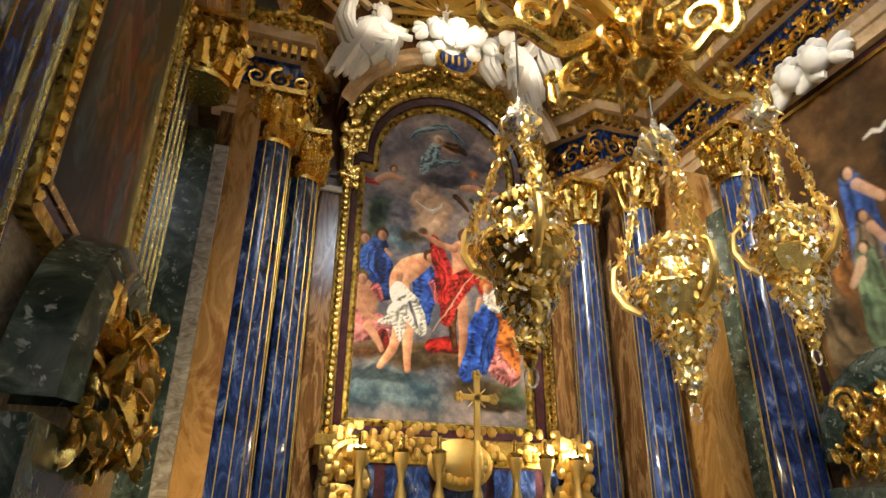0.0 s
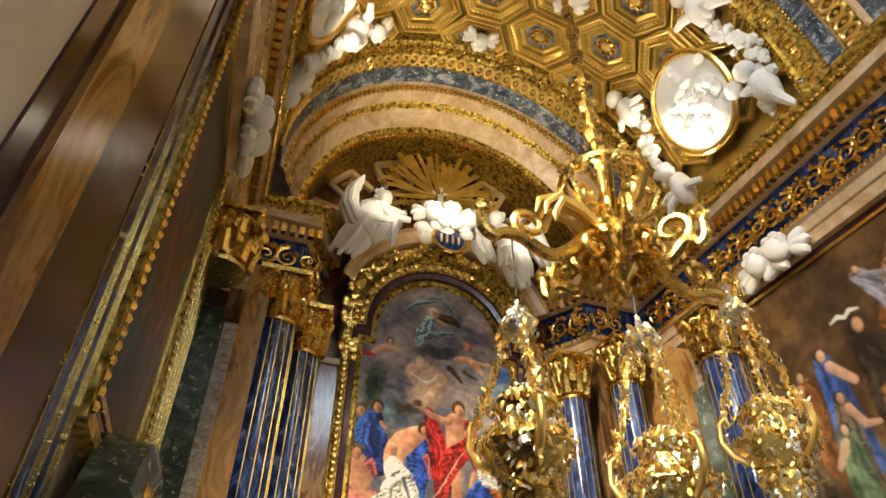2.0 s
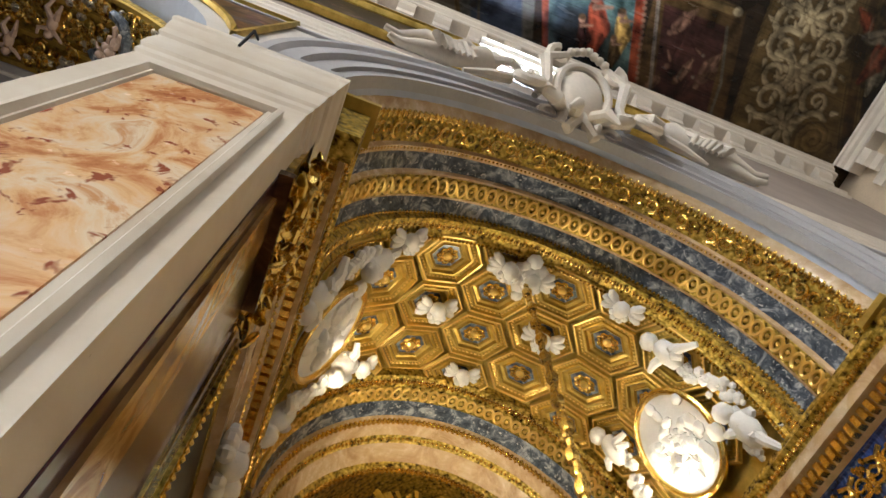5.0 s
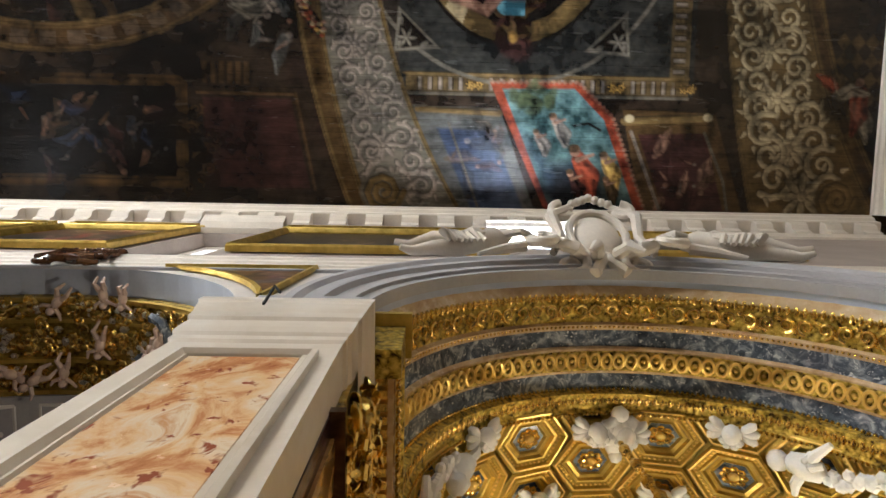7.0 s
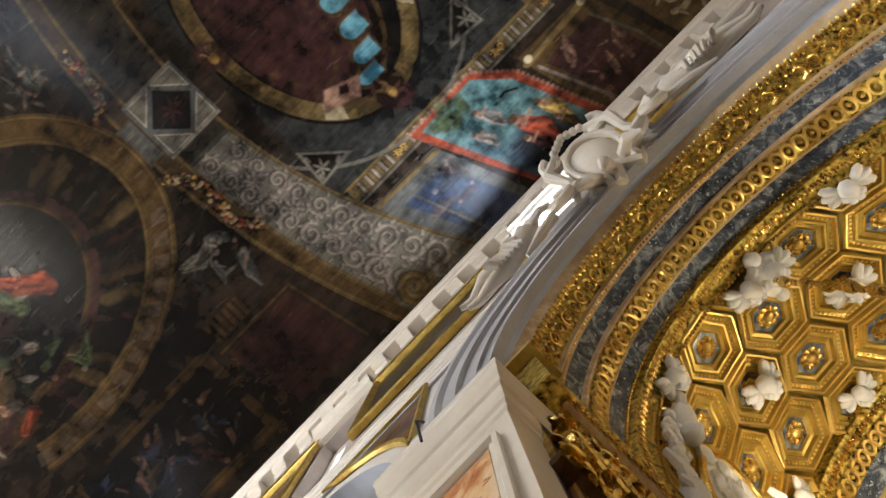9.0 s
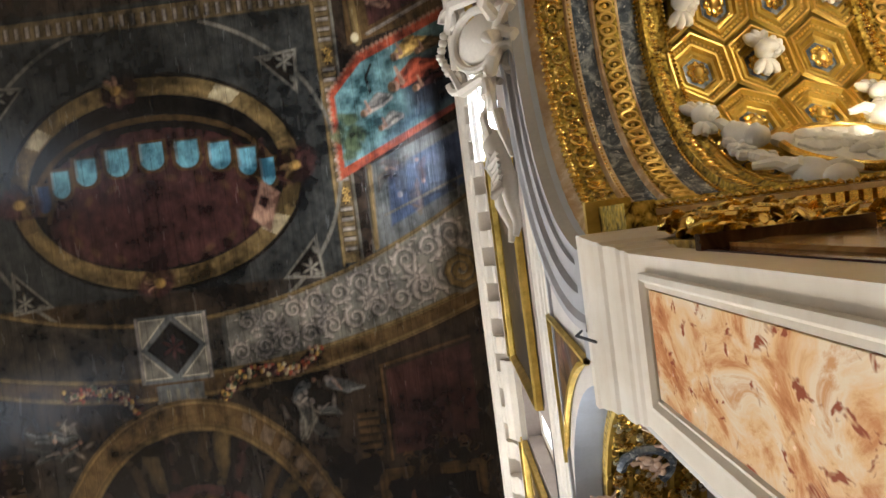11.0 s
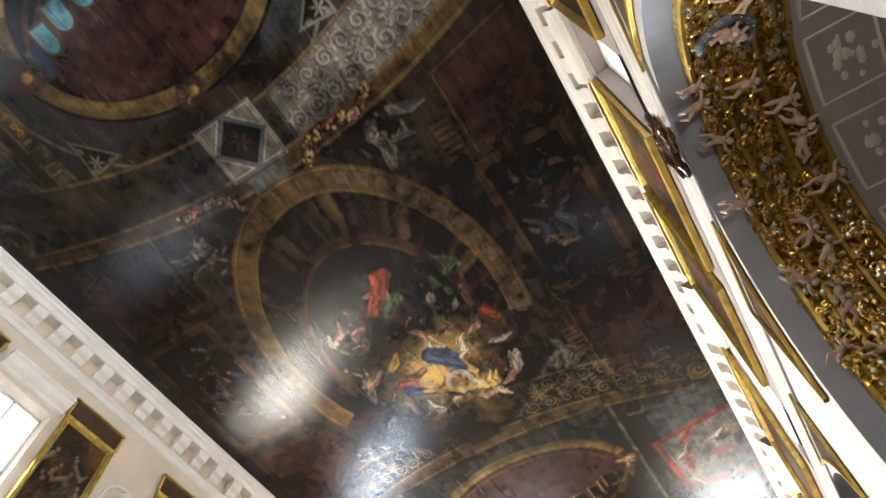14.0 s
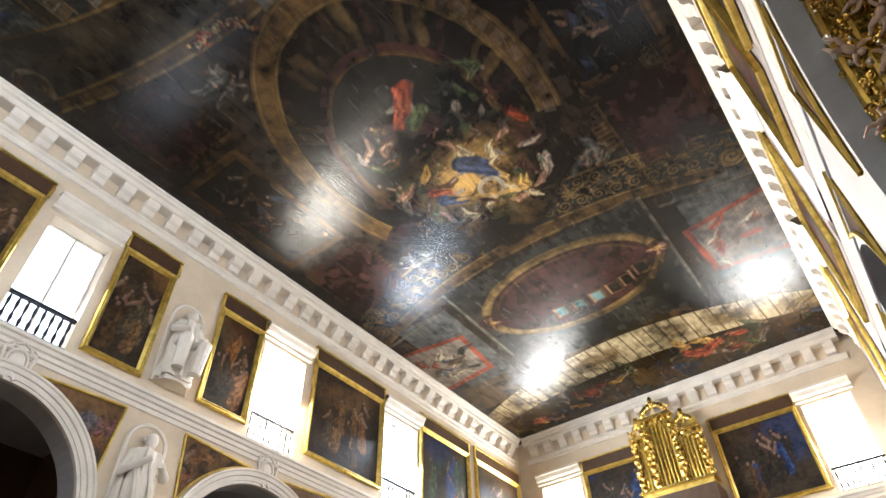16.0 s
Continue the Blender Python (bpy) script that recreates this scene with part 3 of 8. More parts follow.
def throng(x0, x1, y0, y1, n, tones, size, alpha=0.85):
    """Small draped figures in broken light, as soft strokes."""
    for j in range(n):
        x, y, a, h = rng.uniform(x0, x1), rng.uniform(y0, y1), rng.uniform(0, 6.28), size * rng.uniform(0.6, 1.25)
        d = (math.cos(a), math.sin(a))
        t = rng.choice(tones)
        b = rng.uniform(-0.5, 0.5)
        c.band([(x, y), (x + d[0] * h * 0.5, y + d[1] * h * 0.5), (x + (d[0] + b * d[1]) * h, y + (d[1] - b * d[0]) * h)], [0.4 * h, 0.45 * h, 0.12 * h], t, 0.05, alpha, 0.12, 0.35, 4)
        c.ellipse(x - d[0] * 0.24 * h, y - d[1] * 0.24 * h, 0.11 * h, 0.1 * h, rng.choice(("paint_rose", "paint_cloud", "paint_umber")), 0, 0.03, alpha, 0, 0.3)
        if rng.random() < 0.6:
            q = rng.uniform(-1.6, 1.6) + a
            c.band([(x, y), (x + 0.4 * h * math.cos(q), y + 0.4 * h * math.sin(q))], [0.12 * h, 0.06 * h], rng.choice(("paint_rose", "paint_cloud", t)), 0.03, alpha, 0, 0.3)


# painted square round the feigned dome, with a frieze of brackets
DX, DY = 1.42, -6.43
c.rect(-0.9, 5.2, -10.62, -2.3, "paint_dusk")
for s in (1, -1):
    y = MID + s * 3.97
    c.rect(-0.75, 5.1, y - 0.2, y + 0.2, "paint_ochre", 0.75)
    moulding([(-0.8, y - 0.2 * s), (5.1, y - 0.2 * s)], 0.05)
    moulding([(-0.8, y + 0.2 * s), (5.1, y + 0.2 * s)], 0.06, "paint_grey")
    for i in range(27):
        x = -0.5 + i * 0.21
        if i % 7 == 5:
            c.ellipse(x + 0.12, y, 0.2, 0.1, "paint_umber")
            acanthus(x + 0.05, y, 0.08, 1, "paint_gold", 0)
            acanthus(x + 0.2, y, 0.08, -1, "paint_gold", 3)
        elif i % 7 != 6:
            c.rect(x - 0.02, x + 0.1, y - 0.13, y + 0.13, "paint_black", 0.7)
            c.rect(x, x + 0.07, y - 0.13, y + 0.13, "paint_cloud")
c.rect(4.7, 5.1, -10.4, -2.5, "paint_ochre", 0.7)
for i in range(34):
    y = -10.3 + i * 0.225
    c.rect(4.76, 5.0, y - 0.02, y + 0.1, "paint_black", 0.7)
    c.rect(4.76, 5.0, y, y + 0.07, "paint_cloud")
for s in (1, -1):  # curved spandrels with shell triangles
    c.ring(DX, DY, 3.5, 3.95, 3.42, 3.87, "paint_grey", 20 if s > 0 else 200, 160 if s > 0 else 340)
    for tx in (-0.5, 3.35):
        ty = MID + s * 2.85
        k = 1 if tx > 1 else -1
        c.poly([(tx + 0.5 * k, ty + 0.5 * s), (tx + 0.42 * k, ty - 0.4 * s), (tx - 0.45 * k, ty + 0.42 * s)], "paint_grey")
        c.poly([(tx + 0.44 * k, ty + 0.44 * s), (tx + 0.36 * k, ty - 0.28 * s), (tx - 0.3 * k, ty + 0.35 * s)], "paint_black")
        blossom(tx + 0.25 * k, ty + 0.22 * s, 0.2, "paint_grey", 6)
        for dx, dy in ((0.36, -0.12), (-0.12, 0.34), (0.38, 0.36)):
            c.ellipse(tx + dx * k, ty + dy * s, 0.09, 0.05, "paint_grey", dx * 4, None, 0.9, 0, 0.4)
c.ring(DX, DY, 2.3, 3.18, 2.2, 3.08, "paint_black")
c.ring(DX, DY, 2.22, 3.1, 1.84, 2.72, "paint_ochre", form=0.25)
for a in (-164, -110, -60, -18, 30, 75, 118, 160):
    c.ring(DX, DY, 2.2, 3.08, 1.88, 2.76, "paint_cream" if a in (30, 118, -60) else "paint_umber", a, a + 11, 0, 0.6)
c.ring(DX, DY, 1.84, 2.72, 0.001, 0.001, "paint_black")
# drum of the dome with its blue windows, seen aslant
c.ring(DX - 0.2, DY, 1.62, 2.62, 1.5, 2.5, "paint_umber", -85, 85)
c.ring(DX - 0.3, DY, 1.45, 2.48, 0.9, 2.3, "paint_plum", -85, 85)
c.ellipse(DX - 0.62, DY, 1.16, 2.36, "paint_plum", 0, 0.08)
c.ring(DX - 0.62, DY, 1.2, 2.4, 1.1, 2.3, "paint_umber", -88, 88)
for i in range(9):
    a = radians(-66 + 16.5 * i)
    wx, wy = DX - 0.6 + 1.2 * math.cos(a) ** 0.8, DY + 2.62 * math.sin(a)
    w, h = 0.2 * math.cos(a) ** 0.8 + 0.05, 0.25
    head_pts = [(wx - 0.1 - 0.22 * math.sin(radians(b)), wy + w * math.cos(radians(b))) for b in range(0, 181, 20)]
    c.poly([(wx + h + 0.06, wy - w - 0.08), (wx + h + 0.06, wy + w + 0.08)] + [(x - 0.06, y + 0.08 * (1 if y > wy else -1)) for x, y in head_pts], "paint_umber", 0.8)
    c.poly([(wx + h, wy - w), (wx + h, wy + w)] + head_pts, "paint_blue" if i else "paint_navy")
    c.band([(wx + h, wy - w * 0.9), (wx - 0.1, wy - w * 0.9)], 0.06, "paint_cloud", None, 0.5)
    c.rect(wx - 0.42, wx + 0.4, wy + w + 0.1, wy + w + 0.2, "paint_plum", 0.8)
for i in range(16):
    a = radians(-150 + 20 * i)
    c.ellipse(DX - 0.75 + 0.85 * math.cos(a), DY + 1.9 * math.sin(a), 0.07, 0.13, "paint_umber", a, 0.05, 0.5)
c.poly([(0.45, -4.5), (1.2, -4.2), (0.9, -3.85), (0.1, -4.15)], "paint_rose", 1, 0.06)
c.poly([(0.72, -4.33), (0.9, -4.26), (0.8, -4.1), (0.6, -4.2)], "paint_plum")
for ax, ay in ((DX, DY + 2.95), (DX - 0.1, DY - 2.95), (DX + 2.05, DY - 0.6), (DX - 2.1, DY - 0.2)):
    mask_group(ax, ay, 1.0)
# history panels next to the cornice
for s in (1, -1):
    c.poly(mirrored(s, [(-0.6, -2.05), (1.2, -2.0), (2.1, 0.4), (0.2, 0.4)]), "paint_steel")
    c.poly(mirrored(s, [(-0.1, -1.6), (1.05, -1.55), (1.8, 0.2), (0.7, 0.2)]), "paint_navy", 0.9, 0.06)
    throng(0.2, 1.3, *sorted((MID + s * 4.9, MID + s * 6.3)), 8, ("paint_plum", "paint_dusk", "paint_umber"), 0.5, 0.5)
    moulding(mirrored(s, [(-0.5, -1.98), (1.2, -1.92)]), 0.12)
    moulding(mirrored(s, [(0.15, -1.7), (0.85, 0.2)]), 0.05, "paint_grey")
    c.poly(mirrored(s, [(3.75, -2.05), (5.7, -2.0), (6.5, 0.4), (4.3, 0.4)]), "paint_umber")
    c.poly(mirrored(s, [(4.1, -1.55), (5.5, -1.6), (6.0, 0.1), (4.75, 0.15)]), "paint_plum")
    throng(4.5, 5.6, *sorted((MID + s * 5.0, MID + s * 6.3)), 9, ("paint_plum", "paint_umber", "paint_rose"), 0.5, 0.5)
    moulding(mirrored(s, [(3.8, -1.82), (5.6, -1.92)]), 0.16)
    c.ellipse(5.55, MID + s * 4.55, 0.1, 0.08, "paint_cream")
    c.ellipse(3.9, MID + s * 4.6, 0.1, 0.08, "paint_cream")
    moulding(mirrored(s, [(3.95, -1.6), (4.7, 0.2)]), 0.07, "paint_cloud")
    moulding(mirrored(s, [(5.5, -1.6), (5.95, -0.6), (6.1, 0.2)]), 0.06, "paint_grey")
    red = mirrored(s, [(0.98, -2.55), (2.82, -2.58), (3.55, -1.9), (4.45, 0.4), (2.35, 0.4)])
    c.poly(red, "paint_red")
    for (xa, ya), (xb, yb_) in zip(red, red[1:]):
        n = int(math.hypot(xb - xa, yb_ - ya) / 0.11)
        for i in range(n):
            c.ellipse(xa + (xb - xa) * (i + 0.5) / n, ya + (yb_ - ya) * (i + 0.5) / n, 0.045, 0.04, "paint_rose", 0, None, 0.8)
    inner = mirrored(s, [(1.24, -2.42), (2.74, -2.45), (3.38, -1.82), (4.2, 0.3), (2.42, 0.3)])
    c.poly(inner, "paint_sky")
    c.poly(mirrored(s, [(1.6, -1.7), (2.2, -0.8), (2.9, -0.9), (3.7, 0.2), (2.42, 0.3)]), "paint_navy", 0.8, 0.3, 0.3)
    c.poly(mirrored(s, [(2.2, -0.9), (3.5, -0.75), (4.1, 0.3), (2.42, 0.3)]), "paint_black", 0.75, 0.3, 0.3)
    for j in range(16):  # tree
        c.ellipse(1.85 + rng.gauss(0, 0.22), MID + s * (4.3 + rng.gauss(0, 0.16)), 0.17, 0.1, "paint_green", rng.uniform(0, 3), 0.06, 0.85, 0.12, 0.4)
    for x, y, h, t in ((2.35, -1.75, 0.62, "paint_cloud"), (2.0, -1.45, 0.5, "paint_cloud"), (2.85, -1.0, 0.95, "paint_red"), (3.45, -0.95, 0.7, "paint_gold"), (2.75, -0.6, 0.6, "paint_plum"), (3.5, -0.5, 0.5, "paint_umber")):
        (px, py), (qx, qy), (hx, hy) = mirrored(s, [(x, y), (x + 0.3 * h, y + 0.75 * h), (x - 0.06 * h, y - 0.2 * h)])
        c.band([(px, py), ((px + qx) / 2 + 0.1 * h, (py + qy) / 2), (qx, qy)], [0.3 * h, 0.5 * h, 0.25 * h], t, 0.04, 0.95, 0.1, 0.4, 4)
        c.band([(px, py), (px + 0.35 * h, py - s * 0.12 * h)], [0.12 * h, 0.06 * h], "paint_rose", 0.03, 1, 0, 0.4)
        c.ellipse(hx, hy, 0.12 * h, 0.13 * h, "paint_rose", 0, 0.03, 1, 0, 0.4)
        c.ellipse(hx - 0.04 * h, hy - s * 0.05 * h, 0.12 * h, 0.09 * h, "paint_umber", 0, 0.03, 0.8)
    c.band(mirrored(s, [(2.75, -1.7), (3.05, -1.75), (3.3, -1.62)]), 0.05, "paint_black")


def scroll_band(near, far, rim, base, tone, y0, y1):
    """A feigned carved band with acanthus between two parabolas (middle x, bend), and its outer rim."""
    ed = lambda e, y: e[0] + e[1] * (y - MID) ** 2
    sgn = 1 if near[0] < far[0] else -1

    def field(e0, e1):
        return lambda U, V, s: (np.minimum((U - (e0[0] + e0[1] * (V - MID) ** 2)) * sgn, ((e1[0] + e1[1] * (V - MID) ** 2) - U) * sgn) / c.step + 0.5, None)
    xs = [ed(e, y) for e in (near, far, rim) for y in (YS, MID, YN)]
    for e0, e1, col in ((near, rim, "paint_umber"), (near, far, base)):
        c.lay(min(xs), max(xs), y0, y1, field(e0, e1), col)
        # far stretch in darker pigment: the falloff of light put into the colour
        if y0 > YS:
            c.lay(min(xs), max(xs), YS, y0, field(e0, e1), "paint_umber" if e1 == rim else "paint_dusk", 0.7)
    ys = [YS + (YN - YS) * i / 48 for i in range(49)]
    for e, o, w in ((near, 0.05, 0.09), (far, 0.0, 0.1), (rim, -0.06, 0.1)):
        moulding([(ed(e, y) + o * sgn, y) for y in ys], w)
    y, k = y0 + 0.4, 0
    while y < y1 - 0.9:
        m, w = (ed(near, y) + ed(far, y)) / 2, abs(ed(near, y) - ed(far, y))
        for q in (-1, 1):
            acanthus(m + q * 0.24 * w, y + 0.1 * q, 0.17 * w, q * (1 if k % 2 else -1), tone, rng.uniform(0, 6))
        if k % 2:
            blossom(m, y + 0.26, 0.2 * w, tone)
        else:
            for q in (-1, 0, 1):
                c.ellipse(m + 0.14 * q * w, y + 0.27, 0.05, 0.09, tone, q * 0.5, None, 0.9, 0, 0.5)
        y += 0.5
        k += 1
    for s in (-1, 1):  # rolled end
        yy = MID + s * 6.2
        x = (ed(far, yy) + ed(near, yy)) / 2 + 0.25 * (ed(far, yy) - ed(near, yy))
        c.ellipse(x, yy, 0.5, 0.42, base, 0, 0.06)
        c.band(spiral(x - 0.03, yy - 0.03, 0.42, 2.2, 0, s), 0.13, "paint_black", None, 0.6)
        # far roll darker as well, its weaker light put into the pigment
        c.band(spiral(x, yy, 0.42, 2.2, 0, s), 0.12, "paint_ochre" if s > 0 else "paint_umber", form=0.5)


scroll_band((-1.5, 0.045), (-2.72, 0.028), (-3.2, 0.03), "paint_grey", "paint_cloud", -5.4, YN)
scroll_band((5.7, 0.02), (7.3, 0.046), (7.6, 0.05), "paint_ochre", "paint_cream", YS, YN)
scroll_band((-11.2, -0.033), (-12.5, -0.033), (-13.0, -0.031), "paint_dusk", "paint_ochre", YS, YN)
# lattice and red figure past the near end band
for i in range(8):
    for j in range(6):
        c.poly([(8.3 + 0.3 * i, -3.7 + 0.38 * j), (8.45 + 0.3 * i, -3.52 + 0.38 * j), (8.3 + 0.3 * i, -3.34 + 0.38 * j), (8.15 + 0.3 * i, -3.52 + 0.38 * j)], "paint_ochre", 0.5)
throng(8.2, 8.8, -3.0, -2.0, 4, ("paint_red", "paint_red", "paint_light"), 0.7)
# diamond pedestal, volute block and garlands
c.rect(-2.8, -1.36, -7.3, -5.75, "paint_steel")
for pts in (((-1.44, -7.2), (-1.44, -6.65), (-2.02, -7.2)), ((-1.44, -5.85), (-1.44, -6.4), (-2.02, -5.85)), ((-2.7, -7.2), (-2.7, -6.65), (-2.12, -7.2)), ((-2.7, -5.85), (-2.7, -6.4), (-2.12, -5.85))):
    c.poly(pts, "paint_grey")
    c.band(list(pts) + [pts[0]], 0.03, "paint_light", None, 0.8)
c.poly([(-1.5, -6.52), (-2.07, -5.95), (-2.64, -6.52), (-2.07, -7.1)], "paint_black")
blossom(-2.07, -6.52, 0.26, "paint_plum", 6)
for y in (-7.26, -5.8):
    c.band([(-1.4, y), (-2.76, y)], 0.06, "paint_cloud", form=0.4)
c.rect(-3.65, -2.85, -7.0, -6.0, "paint_steel")
for q, y in ((1, -7.0), (-1, -6.0)):
    acanthus(-3.4, y, 0.2, q, "paint_grey", 0)
for i in range(4):
    c.rect(-3.3, -2.95, -6.8 + 0.2 * i, -6.72 + 0.2 * i, "paint_grey")
moulding([(-3.75, -7.25), (-3.85, -5.75)], 0.1, "paint_grey")
for path in (((-2.85, -8.9), (-2.78, -8.3), (-3.0, -7.75), (-3.75, -7.2)), ((-3.8, -5.75), (-3.3, -5.6), (-2.78, -5.0), (-2.85, -4.05), (-2.5, -3.5))):
    line, _ = smooth_line(path, [1] * len(path), 8)
    c.band(line, 0.26, "paint_plum", 0.06, 0.95, 0.08, 0.4)
    for x, y in line:
        for q in range(5):
            c.ellipse(x + rng.gauss(0, 0.06), y + rng.gauss(0, 0.06), 0.05, 0.04, rng.choice(("paint_plum", "paint_red", "paint_cream", "paint_green", "paint_gold", "paint_rose")), 0, 0.02, 0.9, 0.03, 0.4)
# seated stone figures beside the pedestal
for x, y in ((-3.7, -9.1), (-3.5, -3.6), (-11.2, -3.3), (-11.4, -9.3)):
    throng(x - 0.6, x + 0.4, y - 0.4, y + 0.4, 7, ("paint_steel", "paint_grey", "paint_dusk"), 0.6, 0.8)
    for j in range(5):
        c.ellipse(x + rng.gauss(0, 0.35), y + rng.gauss(0, 0.35), 0.12, 0.04, "paint_cloud", rng.uniform(0, 3), 0.04, 0.6)
# great round arch, open towards the glory
GX, GY = -7.95, -6.45
c.ellipse(GX, GY, 4.7, 3.4, "paint_black", 0, 0.2, 0.9)
c.ring(GX, GY, 4.75, 3.5, 4.1, 2.95, "paint_umber", -118, 106)
c.ring(GX, GY, 4.75, 3.5, 4.63, 3.4, "paint_ochre", -118, 106, 0.05, 0.6, 0.4)
c.ring(GX, GY, 4.22, 3.06, 4.06, 2.92, "paint_ochre", -118, 106, 0.05, 0.6, 0.4)
for i in range(30):
    c.ring(GX, GY, 4.6, 3.36, 4.26, 3.1, "paint_ochre" if i < 18 else "paint_cloud", -112 + i * 7.4, -112 + i * 7.4 + 4.6, 0.06, 0.25)
for i in range(19):
    a = radians(-60 + i * 8.2)
    w = 0.2 + 0.1 * (i % 2)
    c.band([(GX - 0.1 + 3.15 * math.cos(a), GY + 2.3 * math.sin(a)), (GX + 3.95 * math.cos(a), GY + 2.85 * math.sin(a))], [w * 0.8, w], ("paint_umber", "paint_ochre", "paint_plum", "paint_black")[i % 4], 0.08, 0.5 if i > 8 else 0.25, 0.15, 0.5)
c.ring(GX - 0.3, GY, 3.2, 2.3, 2.9, 2.05, "paint_plum", -110, 100)
c.ring(GX - 0.3, GY, 2.98, 2.13, 2.88, 2.03, "paint_umber", -110, 100, form=0.4)
# clouds and the crowd round the glory
for j in range(46):
    a, q = rng.uniform(0, 6.28), rng.uniform(0.3, 1.0)
    c.ellipse(-9.3 + 2.6 * q * math.cos(a), -6.2 + 2.6 * q * math.sin(a), rng.uniform(0.3, 0.7), rng.uniform(0.2, 0.4), rng.choice(("paint_umber", "paint_dusk", "paint_black", "paint_plum", "paint_green")), rng.uniform(0, 3), 0.3, 0.7, 0.5, 0.3)
c.ellipse(-9.9, -6.1, 1.5, 1.2, "paint_ochre", 0.4, 0.7, 0.9, 0.9)
c.ellipse(-9.9, -6.0, 0.95, 0.85, "paint_gold", 0.4, 0.5, 0.9, 0.7)
throng(-11.4, -7.0, -8.4, -4.0, 80, ("paint_umber", "paint_plum", "paint_green", "paint_dusk", "paint_umber", "paint_cloud", "paint_rose"), 0.5)
throng(-11.2, -8.8, -7.4, -4.9, 26, ("paint_gold", "paint_ochre", "paint_gold", "paint_cloud", "paint_cream"), 0.45)
c.band([(-6.6, -5.85), (-7.0, -6.3), (-7.3, -6.75)], [0.4, 0.55, 0.3], "paint_red", 0.06, 0.95, 0.25, 0.4, 5)
c.band([(-7.3, -5.9), (-7.5, -6.4)], [0.3, 0.4], "paint_green", 0.06, 0.9, 0.2, 0.4, 5)
c.band([(-9.2, -6.1), (-9.6, -5.7), (-10.1, -5.55)], [0.5, 0.6, 0.25], "paint_navy", 0.06, 0.95, 0.2, 0.4, 5)
c.band([(-10.0, -7.2), (-10.3, -6.7)], [0.35, 0.3], "paint_navy", 0.06, 0.95, 0.2, 0.4, 5)
c.band([(-9.6, -7.3), (-9.8, -6.9)], [0.3, 0.25], "paint_red", 0.06, 0.8, 0.2, 0.4, 5)
c.band([(-8.6, -4.2), (-9.0, -4.0)], [0.35, 0.2], "paint_red", 0.06, 0.8, 0.2, 0.4, 5)
c.ring(-10.4, -5.9, 0.4, 0.4, 0.25, 0.25, "paint_light", wob=0.1, alpha=0.7)
c.band([(-10.2, -6.9), (-11.0, -5.2)], 0.12, "paint_gold", 0.04, 0.8)
# dark painted pictures along both sides
for s in (1, -1):
    y0, y1 = sorted((MID + s * 4.05, MID + s * 6.08))
    c.rect(-9.3, -5.2, y0 - 0.12, y1 + 0.12, "paint_umber")
    moulding([(-9.2, y0), (-5.3, y0), (-5.3, y1), (-9.2, y1), (-9.2, y0)], 0.1, "paint_umber")
    c.rect(-9.08, -5.45, y0 + 0.1, y1 - 0.1, "paint_black")
    throng(-8.8, -5.7, y0 + 0.3, y1 - 0.3, 26, ("paint_black", "paint_dusk", "paint_navy", "paint_umber", "paint_plum"), 0.5, 0.6)
    throng(-8.2, -5.9, y0 + 0.4, y1 - 0.4, 6, ("paint_rose", "paint_umber"), 0.3, 0.6)
    c.poly([(-4.9, y0 + 0.3), (-3.1, y0 + 0.3), (-2.7, y1 + 0.1), (-4.8, y1 + 0.1)], "paint_plum", 0.9)
    moulding([(-5.0, y0 + 0.2), (-3.0, y0 + 0.2), (-2.6, y1 + 0.1)], 0.07, "paint_umber")
    for x0 in (-4.0, -10.4):
        for i in range(6):
            yy = MID + s * 3.85
            c.rect(x0 - 0.9 + 0.17 * i, x0 - 0.8 + 0.17 * i, yy - 0.22, yy + 0.22, "paint_umber", 0.9)
    for j in range(9):
        acanthus(-4.9 + rng.gauss(0, 0.2), MID + s * (4.6 + 0.2 * j), 0.14, rng.choice((-1, 1)), "paint_umber", rng.uniform(0, 6))
    c.rect(-12.3, -9.7, y0 + 0.2, y1 + 0.3, "paint_plum", 0.8)
    moulding([(-9.8, y0), (-12.4, y0), (-12.6, y1)], 0.09, "paint_umber")
    c.rect(-18.8, -13.9, y0 + 0.3, y1 + 0.35, "paint_steel")
    c.poly(mirrored(s, [(-17.8, -2.2), (-15.4, -2.4), (-15.0, 0.2), (-18.1, 0.2)]), "paint_red", 0.9)
    c.poly(mirrored(s, [(-17.6, -2.0), (-15.55, -2.2), (-15.2, 0.2), (-17.9, 0.2)]), "paint_cloud")
    throng(-17.4, -15.6, *sorted((MID + s * 4.5, MID + s * 6.3)), 14, ("paint_red", "paint_navy", "paint_umber", "paint_light", "paint_dusk"), 0.6)
    moulding([(-14.0, MID + s * 4.0), (-14.4, MID + s * 6.6)], 0.12, "paint_grey")
    c.rect(-20.2, -18.4, *sorted((MID + s * 4.2, MID + s * 6.6)), "paint_umber", 0.7)
